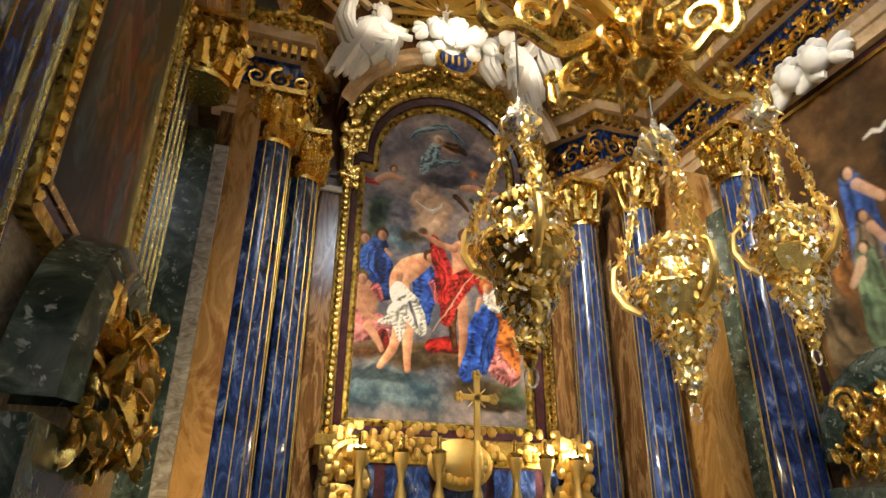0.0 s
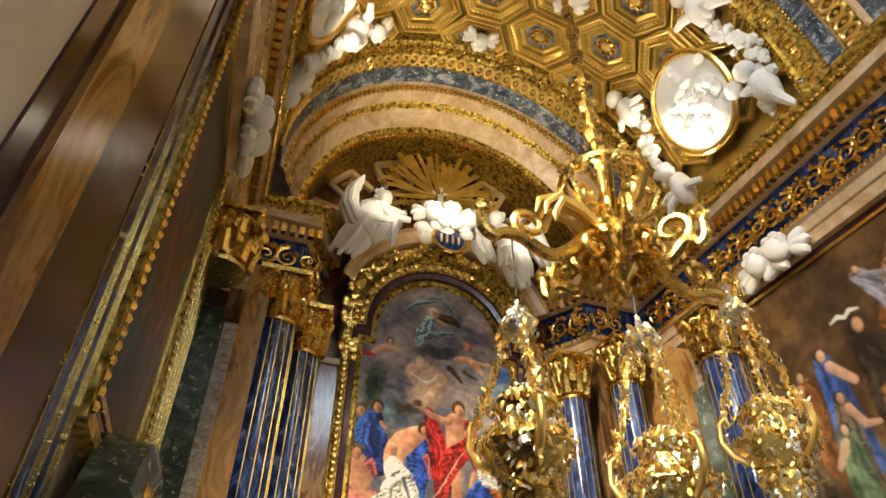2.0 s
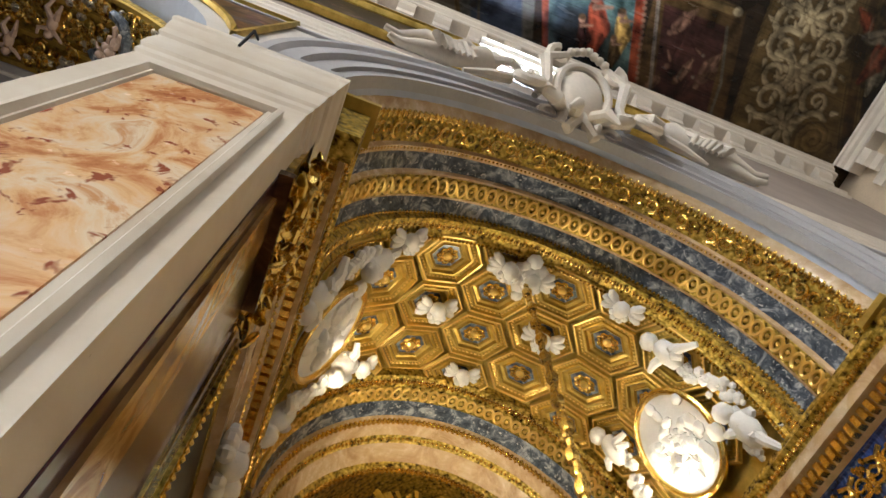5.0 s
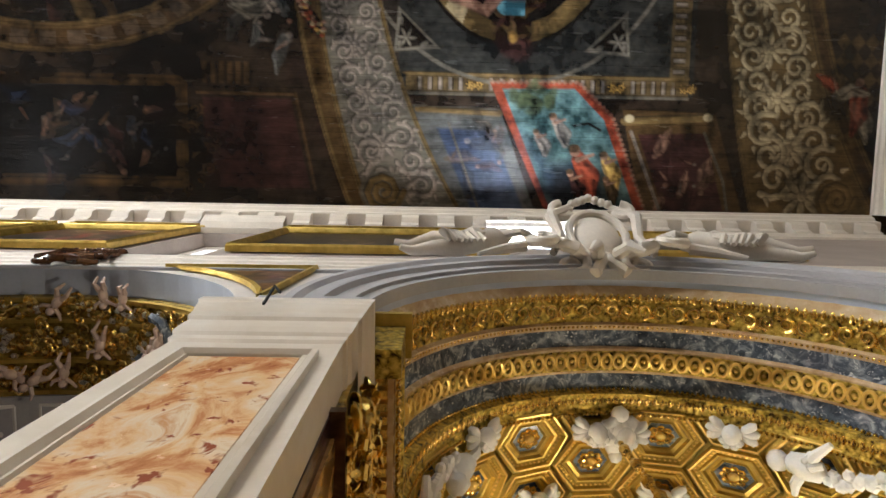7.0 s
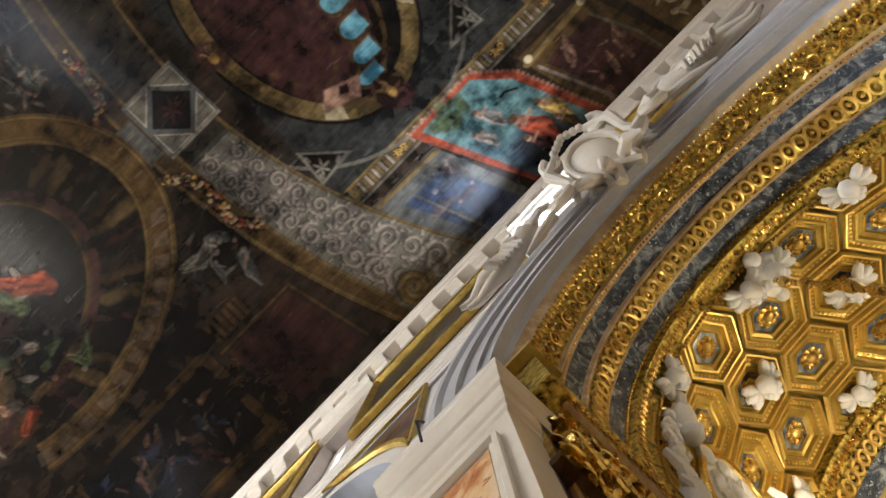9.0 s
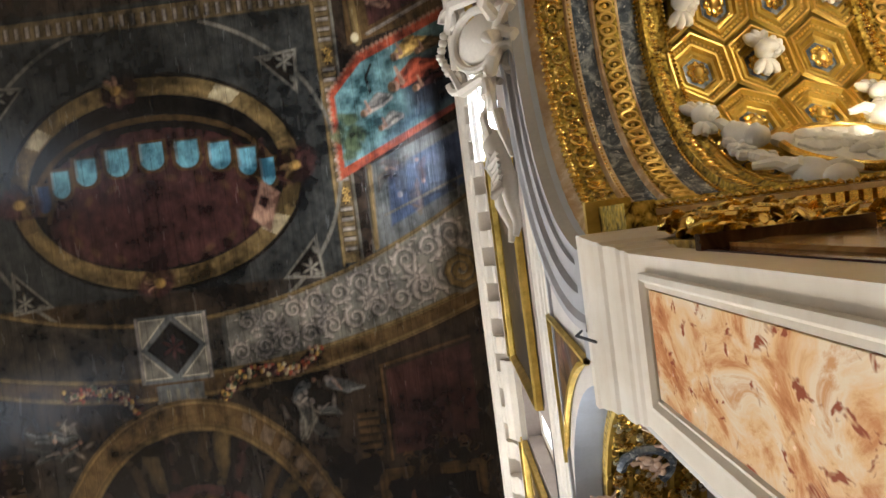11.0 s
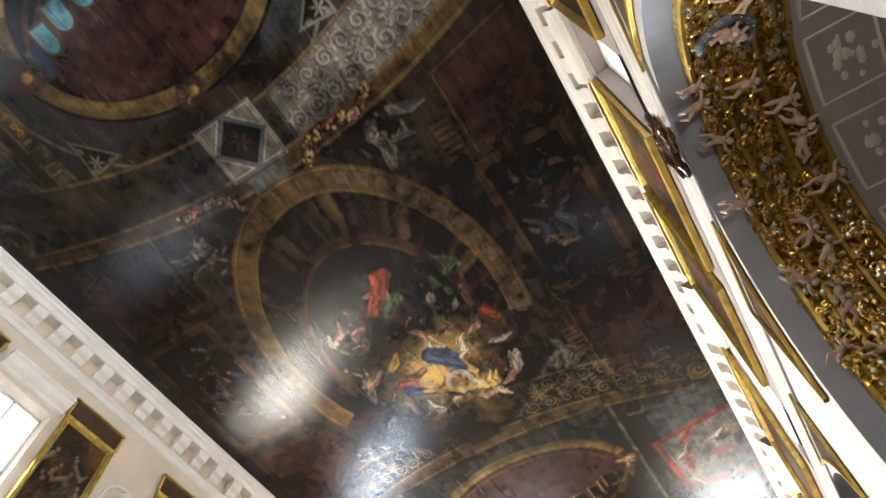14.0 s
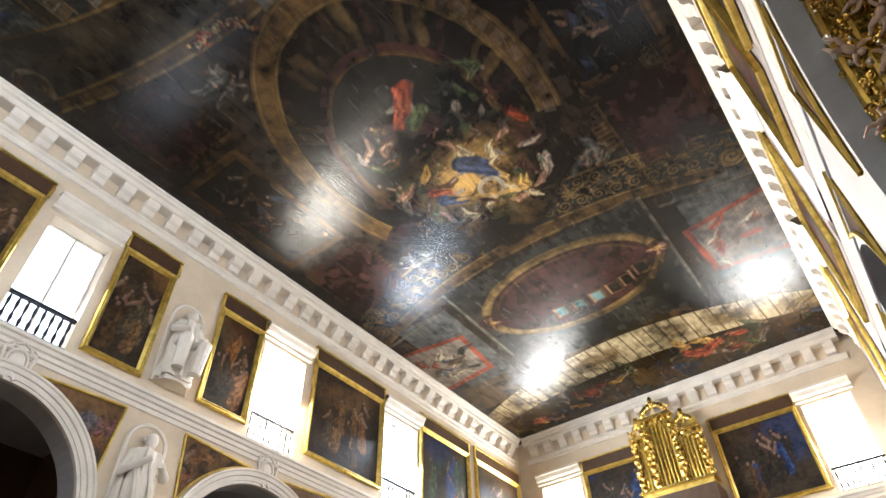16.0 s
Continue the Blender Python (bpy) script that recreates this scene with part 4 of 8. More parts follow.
# far feigned dome
FX, FY = -15.55, -6.3
c.rect(-18.8, -13.2, -9.9, -2.85, "paint_dusk")
moulding([(-18.7, -9.8), (-13.3, -9.8)], 0.14, "paint_grey")
moulding([(-18.7, -2.9), (-13.3, -2.9)], 0.14, "paint_grey")
c.ring(FX, FY, 1.98, 3.2, 1.66, 2.86, "paint_ochre", form=0.3)
c.ring(FX, FY, 1.66, 2.86, 0.001, 0.001, "paint_plum")
c.ring(FX + 0.1, FY, 1.45, 2.6, 1.36, 2.5, "paint_umber", -80, 80)
for i in range(7):
    a = radians(-20 + 17 * i)
    wx, wy = FX - 0.95 + 0.5 * (1 - math.cos(a)), FY + 2.3 * math.sin(a)
    c.rect(wx - 0.3, wx + 0.3, wy - 0.28, wy + 0.28, "paint_umber", 0.9)
    c.rect(wx - 0.22, wx + 0.22, wy - 0.17, wy + 0.17, "paint_sky" if i < 3 else "paint_black")
    c.band([(wx - 0.25, wy - 0.2), (wx + 0.25, wy - 0.2)], 0.06, "paint_rose")
for s in (1, -1):
    mask_group(FX, FY + 3.0 * s, 1.0)
# band of blocks and figures along the end wall
ends = ((-19.0, -0.04), (-20.8, -0.024))
c.lay(-22.6, -18.8, YS, YN, lambda U, V, s: (np.minimum(ends[0][0] + ends[0][1] * (V - MID) ** 2 - U, U - ends[1][0] - ends[1][1] * (V - MID) ** 2) / c.step + 0.5, None), "paint_cream")
for i in range(30):
    y = -13.0 + 0.45 * i
    d2 = (y - MID) ** 2
    c.band([(ends[0][0] + ends[0][1] * d2, y), (ends[1][0] + ends[1][1] * d2, y + 0.1)], 0.05, "paint_umber")
for j in range(22):
    y = rng.uniform(-12.8, 0)
    c.ellipse(-19.9 - 0.03 * (y - MID) ** 2, y, 0.5, 0.3, "paint_ochre", rng.uniform(0, 3), 0.2, 0.5, 0.3)
c.rect(-23.7, -21.4, YS, YN, "paint_umber", 0.8, 0.3, 0.4)
throng(-22.9, -21.2, -12.6, -0.2, 60, ("paint_gold", "paint_red", "paint_green", "paint_cloud", "paint_umber", "paint_ochre", "paint_navy"), 0.7)
for y in (-8.7, -4.1):
    c.band([(-21.5, y - 0.6), (-21.9, y), (-21.6, y + 0.6)], [0.4, 0.7, 0.3], "paint_red", 0.08, 0.9, 0.3, 0.4, 5)
c.sheet("ceiling_painting", Matrix.Translation((0, 0, CEIL)), "painted_boards", None, label="glossy old painting on the ceiling boards with feigned domes", category="ceiling", kind="structure")


def holed(me, x0, x1, z0, z1, holes, y0, y1, mat):
    """A wall from y0 to y1 with rectangular holes (x0, x1, z0, z1), all of one height band."""
    hz0, hz1 = holes[0][2], holes[0][3]
    me.box(x0, x1, y0, y1, z0, hz0, mat)
    me.box(x0, x1, y0, y1, hz1, z1, mat)
    xs = [x0] + [q for h in sorted(holes) for q in h[:2]] + [x1]
    for a, b in zip(xs[::2], xs[1::2]):
        me.box(a, b, y0, y1, hz0, hz1, mat)


S_WIN = [(-4.57, -3.09), (-11.1, -9.5), (-16.55, -14.8), (2.2, 3.8)]
N_WIN = [(0.95, 2.25), (-4.1, -2.95), (-11.0, -9.5), (-16.5, -14.9)]
W_WIN = [(-2.05, -0.45), (-12.5, -10.75)]
WZ0, WZ1, NZ0 = 9.75, 12.75, 9.1
w = Mesh()
arched_wall(w, XW, XE, 0.0, 8.7, [(NEXT2, NR, 0, NZ), (NEXT, NR, 0, NZ), (CX, 2.2, 0, SPRING)], YN, YN + 0.55, "wall_plaster", "plaster_bluelit")
holed(w, XW, XE, 8.7, CEIL, [(a, b, NZ0, WZ1) for a, b in N_WIN], YN, YN + 0.55, "attic_plaster")
w.box(N_WIN[0][0], N_WIN[0][1], YN, YN + 0.5, NZ0, 10.9, "attic_plaster")
w.done("wall_north", label="plaster and stone nave wall above the chapel arches", category="wall", kind="structure")
w = Mesh()
arched_wall(w, -XE, -XW, 0.0, 9.2, [(-2.6, 2.1, 0, 6.5), (3.85, 2.1, 0, 6.5), (10.25, 2.1, 0, 6.5), (16.7, 2.1, 0, 6.5)], 0, 0.6, "limestone", "grey_plaster")
holed(w, -XE, -XW, 9.2, CEIL, [(-b, -a, WZ0, WZ1) for a, b in S_WIN], 0, 0.6, "limestone")
w.done("wall_south", label="warm limestone nave wall with arches and clerestory", category="wall", kind="structure", m=SOUTH)
w = Mesh()
holed(w, YS, YN, 0, CEIL, [(a, b, WZ0, WZ1) for a, b in W_WIN], 0, 0.5, "limestone")
w.done("wall_west", label="limestone end wall behind the organ", category="wall", kind="structure", m=WEST)
w = Mesh().box(-YN, -YS, 0, 0.4, 0, CEIL, "limestone")
w.done("wall_east", label="pale stone wall towards the chancel", category="wall", kind="structure", m=EAST)
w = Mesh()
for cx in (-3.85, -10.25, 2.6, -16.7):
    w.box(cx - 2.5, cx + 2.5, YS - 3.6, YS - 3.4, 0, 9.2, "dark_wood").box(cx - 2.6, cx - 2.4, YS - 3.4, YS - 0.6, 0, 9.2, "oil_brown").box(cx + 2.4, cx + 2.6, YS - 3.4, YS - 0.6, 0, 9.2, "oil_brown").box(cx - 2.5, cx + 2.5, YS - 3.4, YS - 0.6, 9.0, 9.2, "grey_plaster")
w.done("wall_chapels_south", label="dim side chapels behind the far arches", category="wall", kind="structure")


def window(wall, u0, u1, pane_mat="day_glass", z0=9.75, deep=0.4):
    """A tall clerestory window: bright panes, frame, sill and a balustrade."""
    e = thing("window", "tall clerestory window with bright panes and low balustrade", "window", "clerestory windows", wall @ pose(0, 0, 0), "structure")
    f = Mesh().box(u0, u0 + 0.05, deep - 0.04, deep + 0.04, z0, WZ1, "pale_stone").box(u1 - 0.05, u1, deep - 0.04, deep + 0.04, z0, WZ1, "pale_stone").box(u0, u1, deep - 0.04, deep + 0.04, WZ1 - 0.05, WZ1, "pale_stone")
    f.box((u0 + u1) / 2 - 0.03, (u0 + u1) / 2 + 0.03, deep - 0.04, deep + 0.04, z0, WZ1, "pale_stone")
    f = f.done("window_frame", e)
    for i in range(2):
        a = u0 + (u1 - u0) * i / 2
        Mesh().box(a + 0.03, a + (u1 - u0) / 2 - 0.03, deep, deep + 0.02, z0, WZ1, pane_mat).done("pane", f)
    h = Mesh()
    prof = [(0, 0), (-0.1, 0.02), (-0.1, 0.1), (-0.2, 0.16), (-0.26, 0.3), (-0.3, 0.34), (-0.3, 0.42), (0, 0.46)]
    h.sweep([(-a, b) for a, b in prof], [((u0 - 0.15, 0, WZ1 + 0.1), (0, -1, 0), (0, 0, 1)), ((u1 + 0.15, 0, WZ1 + 0.1), (0, -1, 0), (0, 0, 1))], "pale_stone")
    h.done("lintel", e)
    r = Mesh().box(u0, u1, 0.05, 0.13, z0 + 0.72, z0 + 0.8, "iron").box(u0, u1, 0.05, 0.13, z0, z0 + 0.05, "iron")
    r = r.done("rail", e)
    n = int((u1 - u0) / 0.17)
    for i in range(n):
        Mesh().lathe([(0.02, 0.05), (0.045, 0.2), (0.018, 0.36), (0.045, 0.55), (0.02, 0.72)], "iron", 6, pose(u0 + (i + 0.5) * (u1 - u0) / n, 0.09, z0)).done("baluster", r, True)
    return e


for a, b in S_WIN:
    window(SOUTH, -b, -a, "dim_glass" if a > -5 else "sky_glass" if a < -15 else "day_glass")
for a, b in N_WIN:
    window(NORTH, a, b, "shade_glass", 10.9 if a > 0 else NZ0, 0.28)
for a, b in W_WIN:
    window(WEST, a, b)


def nave_cornice(wall, u0, u1, name):
    """Crowning cornice with a row of brackets below the ceiling."""
    e = thing(name, "carved stone cornice with square brackets under the ceiling", "cornice", "", wall, "structure")
    p = [(0.46, 0.0), (0.46, -0.07), (0.42, -0.09), (0.4, -0.16), (0.34, -0.2), (0.33, -0.34), (0.3, -0.36), (0.0, -0.36)]
    m = Mesh().sweep(p, [((u0, 0, CEIL), (0, -1, 0), (0, 0, 1)), ((u1, 0, CEIL), (0, -1, 0), (0, 0, 1))], "pale_stone")
    m.sweep([(0, -0.82), (0.07, -0.84), (0.1, -0.9), (0.05, -0.96), (0.05, -1.1), (0, -1.12)], [((u0, 0, CEIL), (0, -1, 0), (0, 0, 1)), ((u1, 0, CEIL), (0, -1, 0), (0, 0, 1))], "pale_stone")
    m.done("moulding", e)
    b = Mesh()
    b.sweep([(0.0, 0.0), (0.3, 0.0), (0.3, -0.1), (0.26, -0.2), (0.16, -0.26), (0.12, -0.4), (0, -0.44)], [((-0.17, 0, 0), (0, -1, 0), (0, 0, 1)), ((0.17, 0, 0), (0, -1, 0), (0, 0, 1))], "pale_stone")
    for x in (-0.17, 0.17):
        b.add([(x, 0, 0), (x, -0.3, 0), (x, -0.3, -0.1), (x, -0.26, -0.2), (x, -0.16, -0.26), (x, -0.12, -0.4), (x, 0, -0.44)], [tuple(range(7))], "pale_stone")
    first = b.done("bracket", e, m=pose(u0 + 0.4, 0, CEIL - 0.362))
    n = int((u1 - u0) / 0.72)
    for i in range(1, n):
        o = new("bracket", first.data)
        o.parent, o.matrix_basis = e, pose(u0 + 0.4 + i * (u1 - u0 - 0.8) / (n - 1), 0, CEIL - 0.362)


nave_cornice(NORTH, XW + 0.46, XE - 0.46, "cornice_north")
nave_cornice(SOUTH, -XE + 0.46, -XW - 0.46, "cornice_south")
nave_cornice(WEST, YS + 0.46, YN - 0.46, "cornice_west")
nave_cornice(EAST, -YN + 0.46, -YS - 0.46, "cornice_east")
for wall, u0, u1, z, nm in ((SOUTH, -XE, -XW, 9.55, "string_course_south"), (NORTH, XW, XE, 8.55, "string_course_north"), (WEST, YS, YN, 9.55, "string_course_west")):
    q = 0.45 if wall == NORTH else 1.0
    p = [(a * q, b) for a, b in ((0, 0.1), (0.2, 0.08), (0.2, 0.0), (0.15, -0.03), (0.13, -0.1), (0.08, -0.13), (0.08, -0.22), (0.04, -0.24), (0.04, -0.34), (0, -0.36))]
    line = [((u0, 0, z), (0, -1, 0), (0, 0, 1)), ((u1, 0, z), (0, -1, 0), (0, 0, 1))]
    course = Mesh().sweep(p, line, "pale_stone")
    if wall == NORTH:
        course.sweep([(0, 0.14), (0.05, 0.15), (0.05, 0.22), (0.03, 0.23), (0.03, 0.3), (0, 0.31)], line, "brown_marble")
        course.sweep([(0, 0.33), (0.06, 0.34), (0.05, 0.4), (0.03, 0.43), (0.04, 0.48), (0, 0.5)], line, "pale_stone")
        course.sweep([(0, -0.42), (0.03, -0.43), (0.03, -0.5), (0, -0.51)], line, "grey_plaster")
    course.done(nm, label="moulded stone string course along the wall", category="moulding", kind="structure", m=wall)


def picture(wall, u0, u1, z0, z1, seed, base="oil_dark", mats=("oil_brown_d", "oil_dark", "oil_dark", "oil_red_d", "oil_earth_d"), hood=True, n=9, label="large dark oil painting in a gilt frame with a hood", fw=0.16):
    e = thing("painting", label, "painting", "wall paintings", wall)
    r = random.Random(seed)
    prof = [(0, 0.02), (0.0, 0.1), (0.19 * fw, 0.13), (0.44 * fw, 0.1), (0.62 * fw, 0.12), (fw, 0.05), (fw, 0.02)]
    v, f = [], []
    for cu, cz, du, dz in ((u0, z0, 1, 1), (u1, z0, -1, 1), (u1, z1, -1, -1), (u0, z1, 1, -1)):
        v += [(cu + du * a, -b, cz + dz * a) for a, b in prof]
    k = len(prof)
    for i in range(4):
        for j in range(k - 1):
            f.append((i * k + j, ((i + 1) % 4) * k + j, ((i + 1) % 4) * k + j + 1, i * k + j + 1))
    Mesh().add(v, f, "gold_wash").done("frame", e)
    cv = Canvas(u0 + fw - 0.01, u1 - fw + 0.01, z0 + fw - 0.01, z1 - fw + 0.01, 0.03, base, seed, 0.5)
    wd, ht = u1 - u0, z1 - z0
    for j in range(7):
        cv.ellipse(r.uniform(u0, u1), r.uniform(z0 + 0.5 * ht, z1), r.uniform(0.15, 0.4) * wd, r.uniform(0.08, 0.2) * ht, r.choice(mats), r.uniform(-0.5, 0.5), 0.3, 0.5, 0.4)
    for j in range(n):
        q = j / n
        cv.person(r.uniform(u0 + 0.22 * wd, u1 - 0.22 * wd), z0 + fw + (0.42 - 0.4 * q) * ht + r.uniform(0, 0.08), ht * r.uniform(0.26, 0.4), r.choice(mats), r, "oil_flesh_d", "oil_dark", r.uniform(-0.2, 0.2))
    cv.sheet("canvas", Matrix(((1, 0, 0, 0), (0, 0, -1, -0.03), (0, 1, 0, 0), (0, 0, 0, 1))), "oil_canvas", e)
    if hood:
        h = Mesh().box(u0 + 0.02, u1 - 0.02, -0.1, -0.005, z1 + 0.01, z1 + 0.42, "dark_wood").box(u0 - 0.03, u1 + 0.03, -0.14, -0.004, z1 + 0.42, z1 + 0.48, "gold_wash")
        for u in (u0, u1):
            for q in range(4):
                h.ball((u, -0.08, z1 + 0.05 + 0.1 * q), 0.06, "gold_wash", 6, 4)
        h.done("hood", e)
    return e


GOLDEN = ("oil_brown_d", "oil_earth_d", "oil_dark", "oil_brown", "oil_brown_d", "oil_dark", "oil_orange_d")
for i, (a, b, z0, z1) in enumerate(((-6.3, -4.8, 9.9, 13.0), (-9.35, -7.8, 9.98, 12.95), (-14.65, -11.4, 9.98, 13.1), (-19.7, -16.65, 9.98, 13.05), (-23.4, -20.1, 9.98, 13.05), (-2.75, -1.1, 9.9, 13.0))):
    picture(SOUTH, -b, -a, z0, z1, i, "oil_dark", GOLDEN if i != 3 and i != 4 else ("oil_dark", "oil_green_d", "oil_dark", "oil_brown_d", "oil_blue_d"))
for i, (a, b) in enumerate(((-2.75, 0.8), (2.5, 4.6), (-6.6, -4.2), (-9.2, -7.0), (-14.5, -11.4), (-19.5, -16.8))):
    picture(NORTH, a, b, 9.7, 12.9, 20 + i, fw=0.1)
for i, (a, b) in enumerate(((-5.2, -2.2), (-10.55, -8.0))):
    picture(WEST, a, b, 9.9, 12.85, 30 + i, "oil_dark", ("oil_dark", "oil_dark", "oil_blue_d", "oil_brown_d", "oil_dark"))


# ---- figures ----
def statue_mesh(h, seed, mat="pale_stone", lean=0.0, wings=False, seated=False):
    """A draped figure as one plain shape: robe with folds, trunk, head, arms."""
    r = random.Random(seed)
    me, ph = Mesh(), r.uniform(0, 6)
    fold = lambda a, z: 1 + 0.16 * math.sin(7 * a + ph + 3 * z / h) + 0.1 * math.sin(11 * a + 2 * ph) + 0.12 * math.sin(2 * a + ph)
    s = h
    me.lathe([(0.17 * s, 0), (0.19 * s, 0.04 * s), (0.155 * s, 0.25 * s), (0.15 * s, 0.45 * s), (0.125 * s, 0.58 * s), (0.14 * s, 0.7 * s), (0.13 * s, 0.79 * s), (0.05 * s, 0.84 * s), (0.04 * s, 0.87 * s)], mat, 28, pose(0, 0, 0, lean, 0, 0), fold)
    me.ball((0, -0.02 * s, 0.92 * s), 0.068 * s, mat, 10, 8, (0.9, 1, 1.2))
    for k in range(7):
        me.ball((0.05 * s * math.cos(k), 0.02 * s + 0.04 * s * math.sin(k), 0.94 * s + 0.01 * s * (k % 3)), 0.035 * s, mat, 6, 4)
    for q in (-1, 1):
        ex, ez = q * r.uniform(0.17, 0.22) * s, r.uniform(0.55, 0.64) * s
        me.tube([(q * 0.12 * s, 0, 0.77 * s), (ex, -0.06 * s, ez), (q * r.uniform(0.02, 0.2) * s, -0.19 * s, r.uniform(0.55, 0.72) * s)], [0.055 * s, 0.05 * s, 0.03 * s], mat, 8)
        if seated:
            me.tube([(q * 0.08 * s, -0.05 * s, 0.45 * s), (q * 0.13 * s, -0.26 * s, 0.43 * s), (q * 0.11 * s, -0.22 * s, 0.05 * s)], [0.1 * s, 0.085 * s, 0.07 * s], mat, 8)
    for k in range(6):
        a = r.uniform(0, 6.28)
        me.tube([(0.14 * s * math.cos(a), 0.14 * s * math.sin(a), 0.7 * s), (0.17 * s * math.cos(a + 0.5), 0.17 * s * math.sin(a + 0.5), 0.4 * s), (0.19 * s * math.cos(a + 0.8), 0.19 * s * math.sin(a + 0.8), 0.05 * s)], [0.015 * s, 0.03 * s, 0.025 * s], mat, 6)
    if wings:
        for q in (-1, 1):
            for k in range(9):
                b = radians(8 + 10 * k)
                L = s * (0.62 - 0.028 * k)
                m = Matrix.Translation((q * 0.1 * s, 0.1 * s + 0.006 * s * k, 0.68 * s)) @ Matrix.Rotation(-q * (b + 0.1), 4, "Y")
                me.ball((0, 0, L * 0.5), L * 0.5, mat, 7, 6, (0.16, 0.06, 1.0), m)
    return me


def niche(wall, u, z0, z1, half, seed, seated=False):
    e = Mesh()
    pts = arch(0, 0, 0, 180, 16)
    e.lathe([(half, 0), (half, 0.02)], "pale_stone", 16, pose(u, 0, z0))
    v, f = [], []
    for j in range(9):
        z = z0 + (z1 - half - z0) * j / 8
        for i, (cc, ss) in enumerate(pts):
            v.append((u + half * cc, half * 0.55 * ss - 0.012, z))
    for j in range(1, 7):
        b = radians(15 * j)
        for cc, ss in pts:
            v.append((u + half * cc * math.cos(b), half * 0.55 * ss * math.cos(b) - 0.012, z1 - half + half * math.sin(b)))
    k = len(pts)
    for j in range(14):
        for i in range(k - 1):
            f.append((j * k + i, j * k + i + 1, (j + 1) * k + i + 1, (j + 1) * k + i))
    e.add(v, f, "grey_plaster")
    rim = [(u + half, z0)] + [(u + half * a, z1 - half + half * b) for a, b in pts] + [(u - half, z0)]
    e.tube([(a, -0.02, b) for a, b in rim], 0.05, "pale_stone", 6)
    e.done("niche", label="round-headed shell of a wall niche in stone", category="niche", kind="structure", m=wall)
    h = (z1 - z0) * 0.86
    statue_mesh(h, seed, "pale_stone", 0, False, seated).box(-half * 0.7, half * 0.7, -0.2, 0.15, -0.12, 0.0, "pale_stone").done("statue", None, True, "pale stone statue of a draped figure in a niche", "statue", "niche statues", m=wall @ pose(u, -0.16, z0 + 0.13))


niche(SOUTH, 7.02, 9.98, 12.4, 0.46, 1, True)
niche(SOUTH, 6.98, 6.3, 8.95, 0.46, 2)
niche(SOUTH, 13.5, 6.3, 8.95, 0.46, 3)


def spandrel(wall, pts, seed):
    e = thing("spandrel_painting", "triangular painted spandrel with gilt edging", "painting", "spandrel paintings", wall)
    r = random.Random(seed)
    us, zs = [p[0] for p in pts], [p[1] for p in pts]
    cv = Canvas(min(us), max(us), min(zs), max(zs), 0.025, "oil_brown", seed + 40, 0.4)
    for j in range(9):
        i = r.randrange(1, len(pts) - 1)
        f = r.uniform(0.1, 0.75)
        u, z = pts[0][0] * f + pts[i][0] * (1 - f), pts[0][1] * f + pts[i][1] * (1 - f)
        cv.band([(u, z), (u + r.uniform(-0.2, 0.2), z - 0.15), (u + r.uniform(-0.4, 0.4), z - 0.3)], [0.12, 0.2, 0.1], r.choice(("oil_dark", "oil_rose_d", "oil_cloud_d", "oil_flesh_d", "oil_orange_d")), 0.04, 0.85, 0.1, 0.3, 4)

    def inside(U, V):
        ok = np.zeros(U.shape, bool)
        for (x0, y0), (x1, y1) in zip(pts, pts[1:] + pts[:1]):
            if y0 != y1:
                ok ^= ((y0 > V) != (y1 > V)) & (U < (x1 - x0) * (V - y0) / (y1 - y0) + x0)
        return ok
    cv.sheet("canvas", Matrix(((1, 0, 0, 0), (0, 0, -1, -0.012), (0, 1, 0, 0), (0, 0, 0, 1))), "oil_canvas", e, inside)
    ln = Mesh()
    ln.tube([(u, -0.03, z) for u, z in pts + pts[:1]], 0.035, "gold_wash", 5)
    ln.done("edging", e)


def arch_side(cx, z0, r, side, a0, a1, n=8):
    return [(cx + side * r * math.cos(radians(a0 + (a1 - a0) * i / n)), z0 + r * math.sin(radians(a0 + (a1 - a0) * i / n))) for i in range(n + 1)]


for cx in (3.85, 10.25):
    for s in (-1, 1):
        spandrel(SOUTH, [(cx + s * 2.42, 9.12)] + arch_side(cx, 6.5, 2.5, s, 25, 82), int(cx) + s)
for cx in (NEXT, NEXT2):
    for s in (-1, 1):
        spandrel(NORTH, [(cx + s * 2.45, 8.2)] + arch_side(cx, NZ, 2.42, s, 14, 66), int(cx) + s)


def archivolt(wall, cx, z0, r0, r1, mat, name="archivolt", label="moulded stone arch face"):
    m = Mesh()
    k = (r1 - r0) / 5
    v, f = [], []
    prof = [(r0, 0.0), (r0, -0.1), (r0 + k, -0.1), (r0 + k, -0.13), (r0 + 2.5 * k, -0.13), (r0 + 2.7 * k, -0.17), (r0 + 4 * k, -0.17), (r0 + 4.4 * k, -0.2), (r1, -0.2), (r1, 0.0)]
    arch_band(m, cx, z0, prof, mat, -4, 184, 48)
    m.done(name, label=label, category="arch", kind="structure", m=wall)


archivolt(SOUTH, 3.85, 6.5, 2.1, 2.45, "pale_stone")
archivolt(SOUTH, 10.25, 6.5, 2.1, 2.45, "pale_stone")
archivolt(SOUTH, -2.6, 6.5, 2.1, 2.45, "pale_stone")
archivolt(NORTH, CX, SPRING, 2.18, 2.62, "grey_plaster", label="grey stone arch face of the rich chapel")


